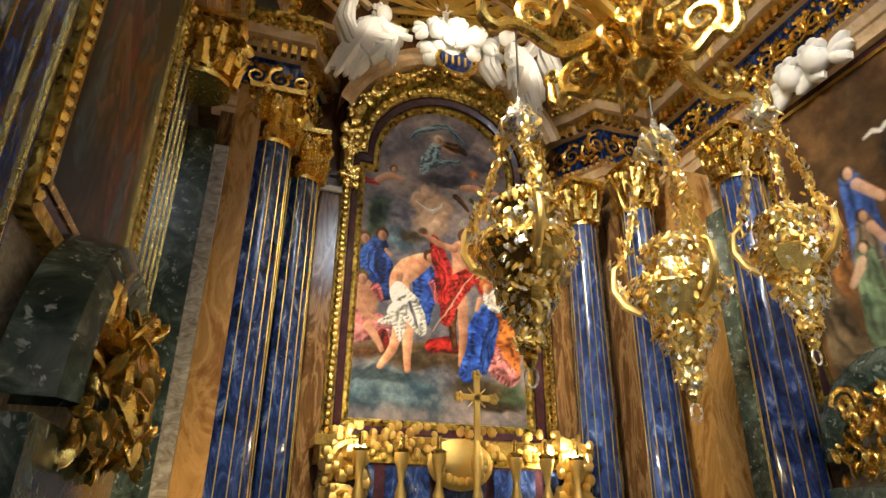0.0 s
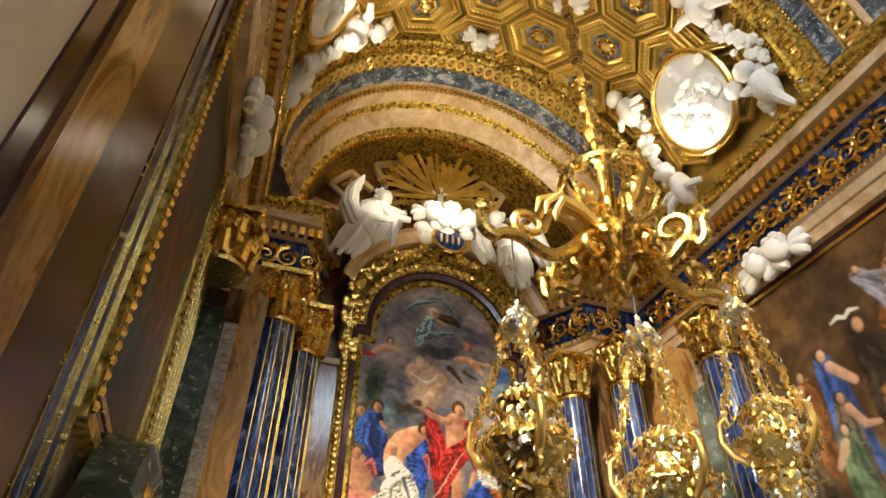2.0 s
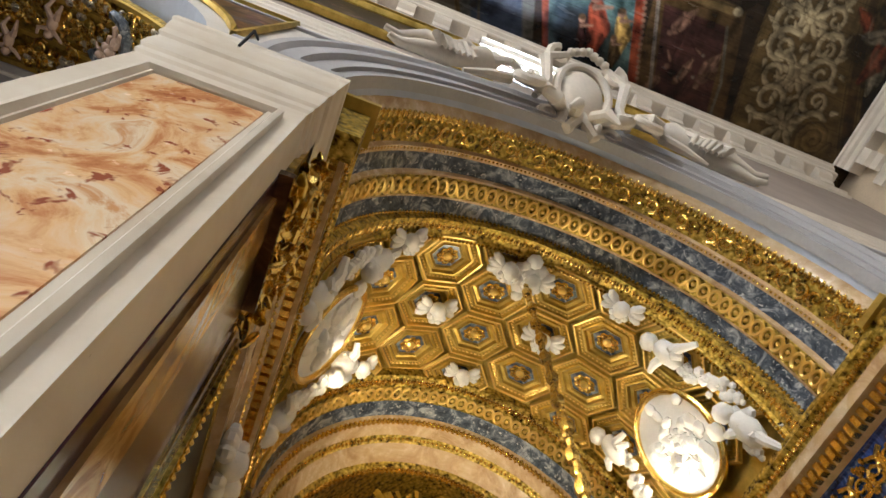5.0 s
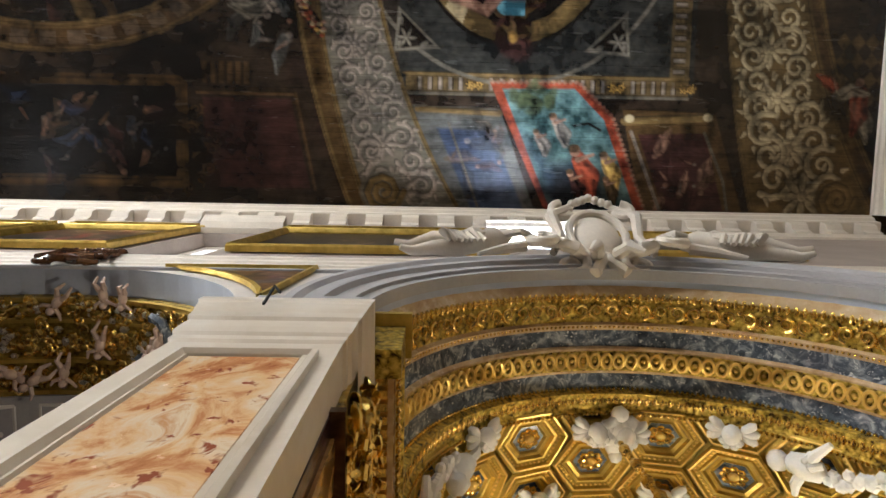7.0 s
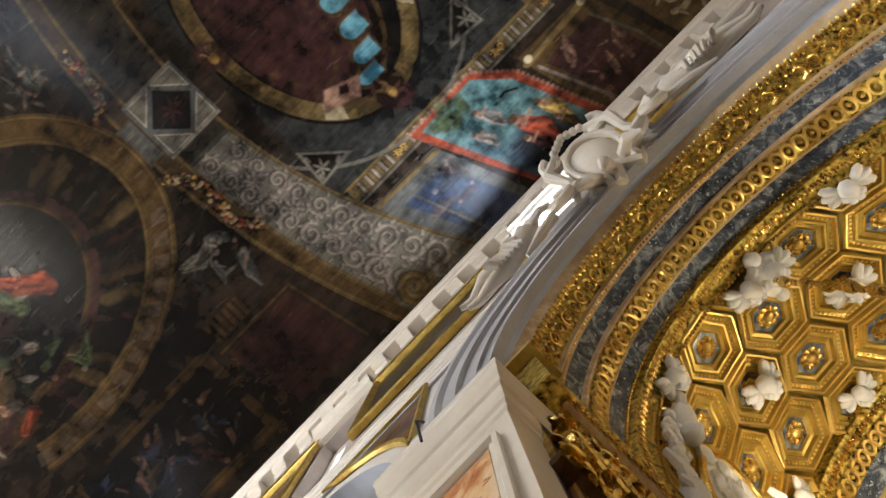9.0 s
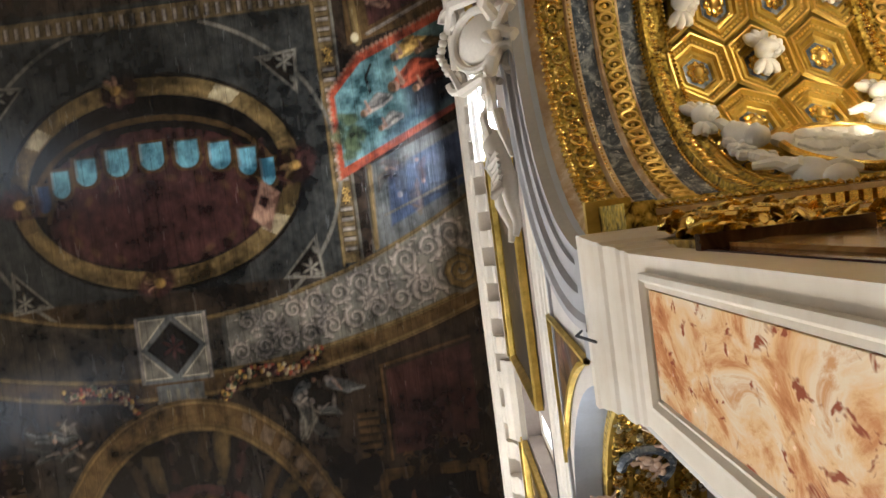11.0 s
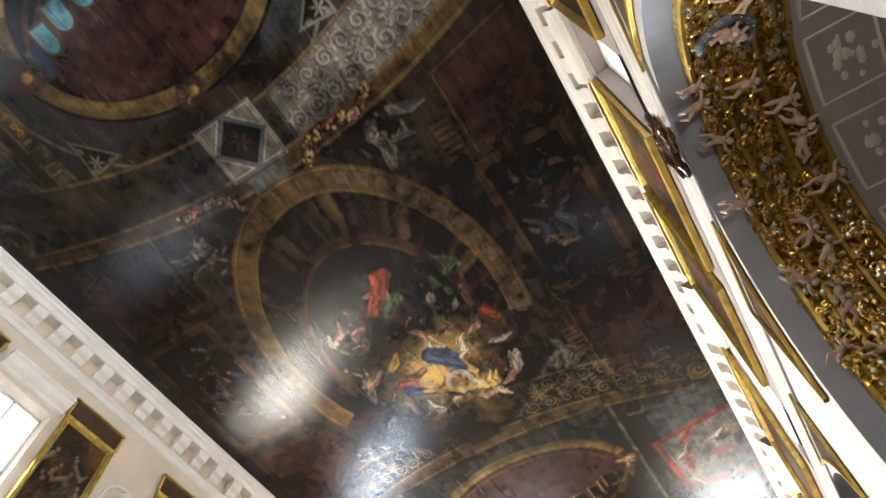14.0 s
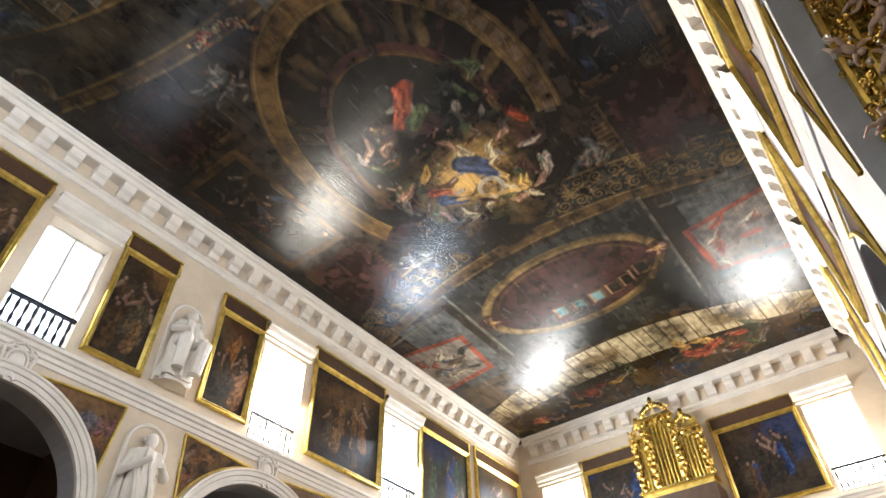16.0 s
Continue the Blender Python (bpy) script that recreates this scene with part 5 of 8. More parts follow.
def cartouche(wall, u, z, s, mat, figures=False, label="carved stone cartouche over an arch"):
    """Oval shield in scrolled strapwork, in one carved piece, with reclining figures when asked."""
    e = thing("cartouche", label, "cartouche", "", wall @ pose(u, 0, z))
    m = Mesh()
    tilt = pose(0, -0.3, 0.05, 36, 0, 0) if figures else pose(0, 0, 0)
    m.ball((0, -0.1 * s, 0), 0.42 * s, mat, 20, 10, (0.8, 0.35, 1.0))
    m.done("shield", e, True, m=tilt)
    m = Mesh()
    m.tube([(0.4 * s * math.cos(a), -0.16 * s, 0.5 * s * math.sin(a)) for a in [i * 0.2618 for i in range(25)]], 0.06 * s, mat, 8)
    for q in (-1, 1):
        for cz, r0, hand in ((-0.62, 0.22, 1), (0.5, 0.16, -1)):
            pts = spiral(q * 0.45 * s, cz * s, r0 * s, 1.7, radians(90), q * hand, 22)
            m.tube([(a, -0.2 * s + 0.004 * i, b) for i, (a, b) in enumerate(pts)], [0.075 * s * (1 - 0.5 * i / 22) for i in range(23)], mat, 7)
        m.tube([(q * 0.3 * s, -0.15 * s, 0.62 * s), (q * 0.62 * s, -0.2 * s, 0.35 * s), (q * 0.55 * s, -0.2 * s, -0.1 * s), (q * 0.7 * s, -0.2 * s, -0.45 * s)], [0.07 * s, 0.1 * s, 0.07 * s, 0.05 * s], mat, 7)
        m.tube([(0, -0.18 * s, -0.5 * s), (q * 0.2 * s, -0.24 * s, -0.85 * s), (q * 0.34 * s, -0.2 * s, -0.75 * s)], [0.1 * s, 0.08 * s, 0.04 * s], mat, 7)
    for k in range(7):
        m.ball((0.09 * s * (k - 3), -0.2 * s, 0.66 * s + 0.05 * s * (3 - abs(k - 3))), 0.07 * s, mat, 7, 5)
    m.done("strapwork", e, True, m=tilt)
    if figures:
        m = Mesh()
        for q in (-1, 1):
            m.tube([(q * 0.2, -0.2, -0.32), (q * 0.34, -0.3, -0.46), (q * 0.46, -0.33, -0.42)], [0.05, 0.08, 0.06], mat, 8)
            pts = spiral(q * 0.62, -0.4, 0.2, 1.7, radians(200 if q > 0 else -20), -q, 26)
            m.tube([(a, -0.32 - 0.004 * i, b) for i, (a, b) in enumerate(pts)], [0.07 * (1 - 0.6 * i / 26) for i in range(27)], mat, 8)
            m.tube([(q * 0.1, -0.24, -0.42), (q * 0.16, -0.34, -0.62), (q * 0.26, -0.3, -0.76)], [0.07, 0.06, 0.02], mat, 8)
            m.tube([(q * 0.82, -0.3, -0.4), (q * 1.05, -0.28, -0.5), (q * 1.3, -0.24, -0.62)], [0.06, 0.05, 0.02], mat, 8)
        for k in range(13):
            a = radians(15 * k)
            m.ball((0.34 * math.cos(a), -0.3, 0.34 + 0.3 * math.sin(a)), 0.06, mat, 7, 5, (0.8, 1.2, 1.2))
        m.done("scrolls", e, True)
        for q in (-1, 1):
            f, r = Mesh(), random.Random(7 + q)
            o = 0.75
            f.tube([(q * (o + 0.2), -0.3, 0.16), (q * (o + 0.34), -0.33, 0.06), (q * (o + 0.52), -0.3, -0.06), (q * (o + 0.72), -0.28, -0.14)], [0.07, 0.13, 0.11, 0.12], mat, 12)
            f.ball((q * (o + 0.2), -0.34, 0.3), 0.095, mat, 12, 9, (0.9, 1, 1.1))
            for k in range(9):
                a = r.uniform(0, 6.28)
                f.ball((q * (o + 0.2) + 0.07 * math.cos(a), -0.32 + 0.05 * math.sin(a), 0.36 + r.uniform(-0.04, 0.03)), 0.035, mat, 6, 4)
            f.tube([(q * (o + 0.28), -0.36, 0.12), (q * (o + 0.06), -0.42, 0.0), (q * (o - 0.08), -0.36, 0.1)], [0.05, 0.042, 0.028], mat, 8)
            f.tube([(q * (o + 0.36), -0.34, 0.12), (q * (o + 0.56), -0.42, 0.14), (q * (o + 0.68), -0.38, 0.0)], [0.05, 0.042, 0.028], mat, 8)
            f.tube([(q * (o + 0.68), -0.3, -0.12), (q * (o + 0.98), -0.34, -0.1), (q * (o + 1.22), -0.28, -0.3), (q * (o + 1.36), -0.32, -0.32)], [0.11, 0.08, 0.05, 0.03], mat, 10)
            f.tube([(q * (o + 0.68), -0.26, -0.18), (q * (o + 0.96), -0.26, -0.28), (q * (o + 1.18), -0.24, -0.44), (q * (o + 1.3), -0.28, -0.46)], [0.11, 0.08, 0.05, 0.03], mat, 10)
            for k in range(7):
                x0 = o + 0.42 + 0.06 * k
                f.tube([(q * x0, -0.4, 0.0 - 0.02 * k), (q * (x0 + 0.1), -0.4 + r.uniform(-0.03, 0.03), -0.16 - 0.02 * k), (q * (x0 + 0.02), -0.34, -0.3)], [0.03, 0.045, 0.025], mat, 7)
            f.done("statue", e, True, "pale reclining figure beside the shield")
    return e


cartouche(NORTH, CX, 8.45, 0.74, "pale_stone", True, "pale stone cartouche between two reclining figures over the arch")
cartouche(SOUTH, 3.82, 9.05, 0.5, "pale_stone")
cartouche(SOUTH, 10.28, 9.05, 0.5, "pale_stone")
cartouche(NORTH, NEXT, 8.45, 0.5, "brown_marble")

# ---- pier between the chapels ----
pier = thing("pier", "white marble pier with an orange breccia panel", "pier")
PX0, PX1, PY = -1.28, -0.565, 0.3
Mesh().box(PX0, PX1, PY, YN + 0.55, 0, 4.58, "white_marble").done("shaft", pier)
PZ = 4.25
Mesh().box(-1.1, -0.69, PY - 0.012, PY + 0.1, 0.6, PZ, "breccia").done("panel", pier, label="orange and cream breccia panel")
fr = Mesh()
prof = [(0, 0.0), (0, -0.03), (0.02, -0.035), (0.035, -0.015), (0.05, -0.02), (0.06, 0.0)]
v, f, k = [], [], len(prof)
for cu, cz, du, dz in ((-1.16, 0.54, 1, 1), (-0.63, 0.54, -1, 1), (-0.63, PZ + 0.06, -1, -1), (-1.16, PZ + 0.06, 1, -1)):
    v += [(cu + du * a, PY + b, cz + dz * a) for a, b in prof]
for i in range(4):
    for j in range(k - 1):
        f.append((i * k + j, ((i + 1) % 4) * k + j, ((i + 1) % 4) * k + j + 1, i * k + j + 1))
fr.add(v, f, "white_marble").done("panel_moulding", pier)
cap = Mesh()
prof = [(0, 4.5), (0.012, 4.52), (0.012, 4.58), (0.025, 4.6), (0.03, 4.68), (0.03, 4.8), (0.045, 4.82), (0.05, 4.9), (0.06, 4.95), (0.07, 5.03), (0.08, 5.05), (0.08, 5.12), (0, 5.14)]
rect4 = [(PX0, YN + 0.5, -1, 0), (PX0, PY, -1, -1), (PX1, PY, 1, -1), (PX1, YN + 0.5, 1, 0)]
cap.sweep(prof, [((x, y, 0), (a, b, 0), (0, 0, 1)) for x, y, a, b in rect4], "white_marble")
cap.done("capital", pier)
Mesh().tube([(-0.98, 0.2, 5.16), (-0.98, 0.15, 5.05), (-0.98, 0.2, 4.84)], 0.008, "iron", 5).done("iron_cramp", pier, label="thin black iron cramp")
pw = Mesh().box(PX0 + 0.02, PX1 - 0.02, PY + 0.03, YN + 0.5, 5.14, 5.8, "grey_plaster")
pw.done("impost", pier)

# ---- organ on the end wall ----
org = thing("organ", "gilded carved organ case with gilt pipes", "organ", "", WEST)
OB = 10.7
Mesh().box(-8.35, -5.4, -1.1, -0.005, OB - 1.2, OB, "dark_wood").done("gallery", org)
Mesh().box(-8.1, -5.5, -0.75, -0.005, OB, OB + 0.3, "gold_wash").box(-8.2, -5.4, -0.85, -0.1, OB + 0.3, OB + 0.38, "gold").done("base", org)
for u0, u1, z1 in ((-7.9, -7.55, 13.1), (-7.4, -6.5, 13.75), (-6.3, -5.6, 12.9)):
    b = Mesh().box(u0 - 0.12, u1 + 0.12, -0.5, -0.005, OB + 0.38, z1, "gold_dimmed")
    b.done("case", org)
    fr = Mesh()
    for u in (u0 - 0.1, u1 + 0.1):
        fr.box(u - 0.07, u + 0.07, -0.68, -0.45, OB + 0.38, z1, "gold")
        for q in range(9):
            fr.ball((u + 0.05 * (-1) ** q, -0.7, OB + 0.5 + (z1 - OB - 0.6) * q / 8), 0.1, "gold", 7, 5, (1, 0.6, 1.3))
    fr.box(u0 - 0.22, u1 + 0.22, -0.75, -0.4, z1, z1 + 0.14, "gold")
    mid = (u0 + u1) / 2
    for q in range(11):
        a = radians(18 * q)
        fr.ball((mid + (u1 - u0) * 0.55 * math.cos(a), -0.6, z1 + 0.16 + 0.45 * math.sin(a)), 0.11, "gold", 7, 5, (1, 0.6, 1.2))
    fr.ball((mid, -0.6, z1 + 0.75), 0.16, "gold", 8, 6, (0.8, 0.6, 1.5))
    ro = random.Random(int(z1 * 10))
    for q in range(120):
        side = ro.choice((u0 - 0.14, u1 + 0.14, None))
        p = Vector((side + ro.gauss(0, 0.05), -0.7, ro.uniform(OB + 0.4, z1))) if side else Vector((ro.uniform(u0 - 0.2, u1 + 0.2), -0.68, z1 + ro.uniform(-0.35, 0.4)))
        leaf(fr, p, ro.uniform(0.04, 0.09), ro.choice(("gold", "gold_wash")), ro, ro.uniform(0, 6))
    fr.done("carving", org, True, kind="stuff")
    n = max(3, int((u1 - u0) / 0.13))
    for i in range(n):
        u = u0 + (i + 0.5) * (u1 - u0) / n
        hh = (z1 - OB - 0.9) * (0.78 + 0.2 * (1 - abs(2 * (i + 0.5) / n - 1)))
        Mesh().lathe([(0.012, OB + 0.4), (0.05, OB + 0.8), (0.052, OB + 0.85), (0.052, OB + 0.8 + hh), (0.045, OB + 0.8 + hh)], "gold_wash" if i % 2 else "gold", 10, pose(u, -0.56, 0)).done("pipe", org, True)

# ---- daylight through the openings; the sky sends it downwards ----
zw = (WZ0 + WZ1) / 2
for (a, b), k, col in zip(S_WIN, (0.2, 2.2, 2.6, 0.2), ((0.74, 0.86, 1.0), (1.0, 0.95, 0.86), (0.76, 0.87, 1.0), (0.74, 0.86, 1.0))):
    x = (a + b) / 2
    lamp("window_light", "AREA", DAY * k, col, look((x, YS - 0.1, zw), (x, YS + 0.9, zw - 0.6)), b - a, WZ1 - WZ0)
for (a, b), k in zip((N_WIN[0], N_WIN[2], N_WIN[3]), (3.4, 0.16, 0.16)):
    x = (a + b) / 2
    lamp("window_light", "AREA", DAY * k, (0.74, 0.85, 1.0), look((x, YN + 0.26, zw), (x, YN - 0.9, zw)), b - a, WZ1 - WZ0)
for a, b in W_WIN:
    y = (a + b) / 2
    lamp("window_light", "AREA", DAY * 0.7, (0.85, 0.92, 1.0), look((XW - 0.1, y, zw), (XW + 0.9, y, zw - 0.6)), b - a, WZ1 - WZ0)

# ---- rich chapel: shell ----
WL, WR, BACK = CX - 2.2, CX + 2.2, 4.98  # faces of its side walls and back wall


def flip(s, x):
    return CX + s * x


for s, nm in ((-1, "west"), (1, "east")):
    w = Mesh()
    a, b = sorted((flip(s, 2.2), flip(s, 2.5)))
    w.box(a, b, YN + 0.55, BACK + 0.3, 0, SPRING + 0.2, "veined_stone")
    w.done("chapel_wall_" + nm, label="stone side wall of the chapel behind marble", category="wall", kind="structure")
Mesh().box(WL - 0.3, WR + 0.3, BACK, BACK + 0.3, 0, 8.2, "veined_stone").done("chapel_wall_back", label="veined stone back wall of the chapel", category="wall", kind="structure")
Mesh().box(WL - 0.6, WR + 0.6, YN + 0.55, BACK + 0.3, 8.2, 8.4, "grey_plaster").done("chapel_roof", label="plain roof slab over the chapel vault", category="ceiling", kind="structure")

# entablature: runs back along both walls, steps in over the columns, curves to the picture
ENT = [(1.9, 0.62), (1.9, 4.28), (1.33, 4.28), (1.28, 4.42), (1.2, 4.58), (1.1, 4.72), (1.02, 4.9)]
for s, nm in ((-1, "west"), (1, "east")):
    e = thing("entablature_" + nm, "gilded marble entablature with lapis frieze and dentils", "entablature", "", None, "structure")
    path = []
    for i, (x, y) in enumerate(ENT):
        a, b = Vector(ENT[max(i - 1, 0)]), Vector(ENT[min(i + 1, len(ENT) - 1)])
        if 0 < i < len(ENT) - 1:
            d1, d2 = (Vector(ENT[i]) - a).normalized(), (b - Vector(ENT[i])).normalized()
            n = Vector((-d1.y - d2.y, d1.x + d2.x))
            n = n / max(0.4, n.dot(Vector((-d1.y, d1.x))))
        else:
            d1 = (b - a).normalized()
            n = Vector((-d1.y, d1.x))
        path.append(((flip(s, x), y, SPRING), (s * n.x, n.y, 0), (0, 0, 1)))
    q = 1  # profiles below are set back from the cornice's edge
    ws = lambda pr: [(q * a, b) for a, b in pr]
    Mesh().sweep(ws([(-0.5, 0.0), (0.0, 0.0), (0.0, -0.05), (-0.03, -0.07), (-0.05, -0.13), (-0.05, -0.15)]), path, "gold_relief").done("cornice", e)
    Mesh().sweep(ws([(-0.05, -0.15), (-0.055, -0.24), (-0.14, -0.25), (-0.15, -0.36), (-0.19, -0.38)]), path, "ochre_marble").done("corona", e)
    Mesh().sweep(ws([(-0.19, -0.38), (-0.19, -0.4), (-0.21, -0.41), (-0.22, -0.74), (-0.2, -0.75)]), path, "lapis").done("frieze", e, label="lapis blue frieze")
    Mesh().sweep(ws([(-0.2, -0.75), (-0.16, -0.77), (-0.15, -0.81), (-0.18, -0.83), (-0.18, -0.92), (-0.2, -0.93), (-0.2, -1.03), (-0.5, -1.04)]), path, "ochre_marble").done("architrave", e)
    dn, orn, gl = Mesh(), Mesh(), Mesh()
    r = random.Random(3)
    for (p, o, _), (p2, o2, _) in zip(path, path[1:]):
        p, p2, o = Vector(p), Vector(p2), Vector(o).normalized()
        L = (p2 - p).length
        d = (p2 - p) / L
        nrm = Vector((d.y, -d.x, 0)) * (-1 if Vector((d.y, -d.x, 0)).dot(o) > 0 else 1)
        n = int(L / 0.075)
        for i in range(n):
            c0 = p + d * (L * (i + 0.5) / n) + nrm * 0.13
            m = Matrix.Translation(c0 - Vector((0, 0, 0.31))) @ Matrix.Rotation(math.atan2(d.y, d.x), 4, "Z")
            dn.box(-0.024, 0.024, -0.045, 0.045, -0.05, 0.05, "gold", m)
        n = max(1, int(L / 0.05))
        for i in range(n):
            t = p + d * (L * (i + 0.5) / n)
            gl.ball(t + nrm * 0.035 - Vector((0, 0, 0.1)), 0.026, "gold", 5, 4)
            gl.ball(t + nrm * 0.15 - Vector((0, 0, 0.79)), 0.022, "gold", 5, 4)
        n = int(L / 0.15)
        for i in range(n):
            c0 = p + d * (L * (i + 0.5) / n) + nrm * 0.2 - Vector((0, 0, 0.57))
            hand = 1 if i % 2 else -1
            pts = spiral(0, 0, 0.11, 1.6, radians(90), hand, 14)
            orn.tube([c0 + d * a + Vector((0, 0, b)) for a, b in pts], [0.022 * (1 - 0.5 * k / 14) for k in range(15)], "gold", 5)
            for k in range(7):
                a = r.uniform(0, 6.28)
                orn.ball(c0 + d * 0.12 * math.cos(a) + Vector((0, 0, 0.13 * math.sin(a))), 0.027, "gold", 5, 4)
    dn.done("dentils", e, kind="stuff")
    gl.done("beading", e, kind="stuff")
    orn.done("scrollwork", e, label="gilded scrollwork on the frieze")

# ---- vault ----
VR, VZ = 1.92, SPRING
vault = thing("vault", "gilded barrel vault with hexagonal coffers between marble ribs", "vault", "", None, "structure")
y0v, y1v = 1.72, 3.45
m = Mesh()
arch_band(m, CX, VZ, [(VR + 0.1, y0v), (VR + 0.1, y1v)], "gold_wash")
m.done("ground", vault)
m = Mesh()
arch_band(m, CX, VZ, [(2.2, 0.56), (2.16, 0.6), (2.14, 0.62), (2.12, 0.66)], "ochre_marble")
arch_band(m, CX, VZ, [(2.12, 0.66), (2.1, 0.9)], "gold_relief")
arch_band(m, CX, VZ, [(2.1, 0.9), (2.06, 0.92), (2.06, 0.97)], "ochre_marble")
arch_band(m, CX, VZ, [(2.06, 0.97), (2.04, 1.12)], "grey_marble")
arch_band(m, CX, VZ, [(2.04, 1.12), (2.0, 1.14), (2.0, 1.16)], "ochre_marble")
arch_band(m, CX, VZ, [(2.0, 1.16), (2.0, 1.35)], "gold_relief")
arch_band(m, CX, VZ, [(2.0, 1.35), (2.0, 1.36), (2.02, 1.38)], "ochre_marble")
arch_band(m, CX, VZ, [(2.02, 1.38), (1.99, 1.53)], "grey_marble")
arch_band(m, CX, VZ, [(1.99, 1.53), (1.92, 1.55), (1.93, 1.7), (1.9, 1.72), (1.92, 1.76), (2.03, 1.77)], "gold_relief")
m.done("front_rib", vault, True)
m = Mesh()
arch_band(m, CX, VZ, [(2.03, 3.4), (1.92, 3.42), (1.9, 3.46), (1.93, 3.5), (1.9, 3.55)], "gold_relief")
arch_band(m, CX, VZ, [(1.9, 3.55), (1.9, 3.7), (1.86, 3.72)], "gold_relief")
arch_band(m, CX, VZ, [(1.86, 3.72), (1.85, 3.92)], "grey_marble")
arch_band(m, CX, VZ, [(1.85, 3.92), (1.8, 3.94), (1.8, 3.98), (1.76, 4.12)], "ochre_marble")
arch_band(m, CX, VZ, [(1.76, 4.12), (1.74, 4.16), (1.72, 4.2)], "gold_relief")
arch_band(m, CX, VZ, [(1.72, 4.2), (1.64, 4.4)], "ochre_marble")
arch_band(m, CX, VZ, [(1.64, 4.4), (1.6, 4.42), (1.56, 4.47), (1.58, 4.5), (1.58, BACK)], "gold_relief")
m.done("back_rib", vault, True)
# drums of the vault behind the ribs, down to the walls
m = Mesh()
for i in range(24):
    (c1, s1), (c2, s2) = arch(0, 0, 180 * i / 24, 180 * (i + 1) / 24, 1)
    m.quad((CX + 1.6 * c1, 4.9, VZ + 1.6 * s1), (CX + 2.5 * c1, 4.9, VZ + 2.4 * s1), (CX + 2.5 * c2, 4.9, VZ + 2.4 * s2), (CX + 1.6 * c2, 4.9, VZ + 1.6 * s2), "ochre_marble")
m.done("vault_end", vault)


def on_vault(a, y, rad=VR):
    """A place on the vault at angle a from the east springing, with x along the arc, y to the back and z inwards."""
    c, s = math.cos(radians(a)), math.sin(radians(a))
    return Matrix(((-s, 0, -c, CX + rad * c), (0, 1, 0, y), (c, 0, -s, VZ + rad * s), (0, 0, 0, 1)))


def chain_row(name, rad, y, step, kind, mat="gold"):
    """Small gilded motifs in a row along the arch."""
    m = Mesh()
    n = int(math.pi * rad / step)
    for i in range(n):
        a = 180 * (i + 0.5) / n
        t = on_vault(a, y, rad)
        if kind == "ring":
            m.tube([t @ Vector((0.05 * math.cos(b), 0.068 * math.sin(b), 0.012)) for b in [k * 0.6283 for k in range(11)]], 0.018, mat, 5)
            m.ball((0, 0, 0.01), 0.022, mat, 6, 4, (1, 1, 0.8), t)
        elif kind == "leaf":
            m.ball((0, 0, 0.0), 0.05, mat, 6, 4, (0.5, 1.0, 0.5), t)
            m.ball((step / 2, 0, 0.0), 0.025, mat, 5, 4, (0.6, 1.2, 0.6), t)
        elif kind == "scroll":
            pts = spiral(0, 0, 0.075, 1.4, radians(90), 1 if i % 2 else -1, 12)
            m.tube([t @ Vector((p, q, 0.008)) for p, q in pts], [0.018 * (1 - 0.5 * k / 12) for k in range(13)], mat, 5)
            m.ball((step / 2, 0.05 * (-1) ** i, 0.0), 0.032, mat, 5, 4, (1.2, 0.8, 0.5), t)
        else:
            m.ball((0, 0, 0), 0.02, mat, 5, 4, (1, 1, 1), t)
    m.done(name, vault, True, kind="stuff")


chain_row("scroll_row", 2.1, 0.79, 0.15, "scroll")
chain_row("leaf_row", 2.12, 0.67, 0.07, "leaf")
chain_row("bead_row", 2.07, 0.94, 0.045, "bead")
chain_row("ring_row", 1.99, 1.25, 0.115, "ring", "gold_bright")
chain_row("leaf_row", 1.93, 1.62, 0.07, "leaf")
chain_row("bead_row", 1.99, 1.52, 0.045, "bead")
chain_row("bead_row", 1.9, 1.74, 0.045, "bead")
chain_row("leaf_row", 1.9, 3.49, 0.075, "leaf")
chain_row("ring_row", 1.88, 3.63, 0.11, "ring", "gold_bright")
chain_row("leaf_row", 1.8, 3.96, 0.06, "leaf")
chain_row("bead_row", 1.74, 4.16, 0.05, "bead")
chain_row("leaf_row", 1.57, 4.46, 0.06, "leaf")

# hexagonal coffers
HR = 0.315


def hexagon(r, z):
    return [(r * math.cos(radians(60 * i)), r * math.sin(radians(60 * i)), z) for i in range(6)]


cm = Mesh()
steps = [(1.0, 0.01), (0.93, 0.035), (0.88, 0.035), (0.85, 0.0), (0.74, -0.02), (0.7, 0.0), (0.64, 0.0), (0.6, -0.04), (0.5, -0.05), (0.47, -0.03), (0.42, -0.06)]
v, f = [], []
for k, z in steps:
    v += hexagon(HR * k * 0.99, z)
for j in range(len(steps) - 1):
    for i in range(6):
        f.append((6 * j + i, 6 * j + (i + 1) % 6, 6 * j + 6 + (i + 1) % 6, 6 * j + 6 + i))
cm.add(v, f, "gold_wash")
cm.add(hexagon(HR * 0.43, -0.058), [tuple(range(6))], "grey_marble")
for i in range(6):
    a, b = Vector(hexagon(HR * 0.8, -0.008)[i]), Vector(hexagon(HR * 0.8, -0.008)[(i + 1) % 6])
    for k in range(7):
        cm.ball(a + (b - a) * (k + 0.5) / 7, 0.0125, "gold_bright", 5, 3)
    a, b = Vector(hexagon(HR * 0.905, 0.036)[i]), Vector(hexagon(HR * 0.905, 0.036)[(i + 1) % 6])
    cm.tube([a, b], 0.01, "gold_bright", 4)
for i in range(8):
    t = radians(45 * i)
    cm.ball((0.065 * math.cos(t), 0.065 * math.sin(t), -0.045), 0.034, "gold", 6, 4, (1, 1, 0.6))
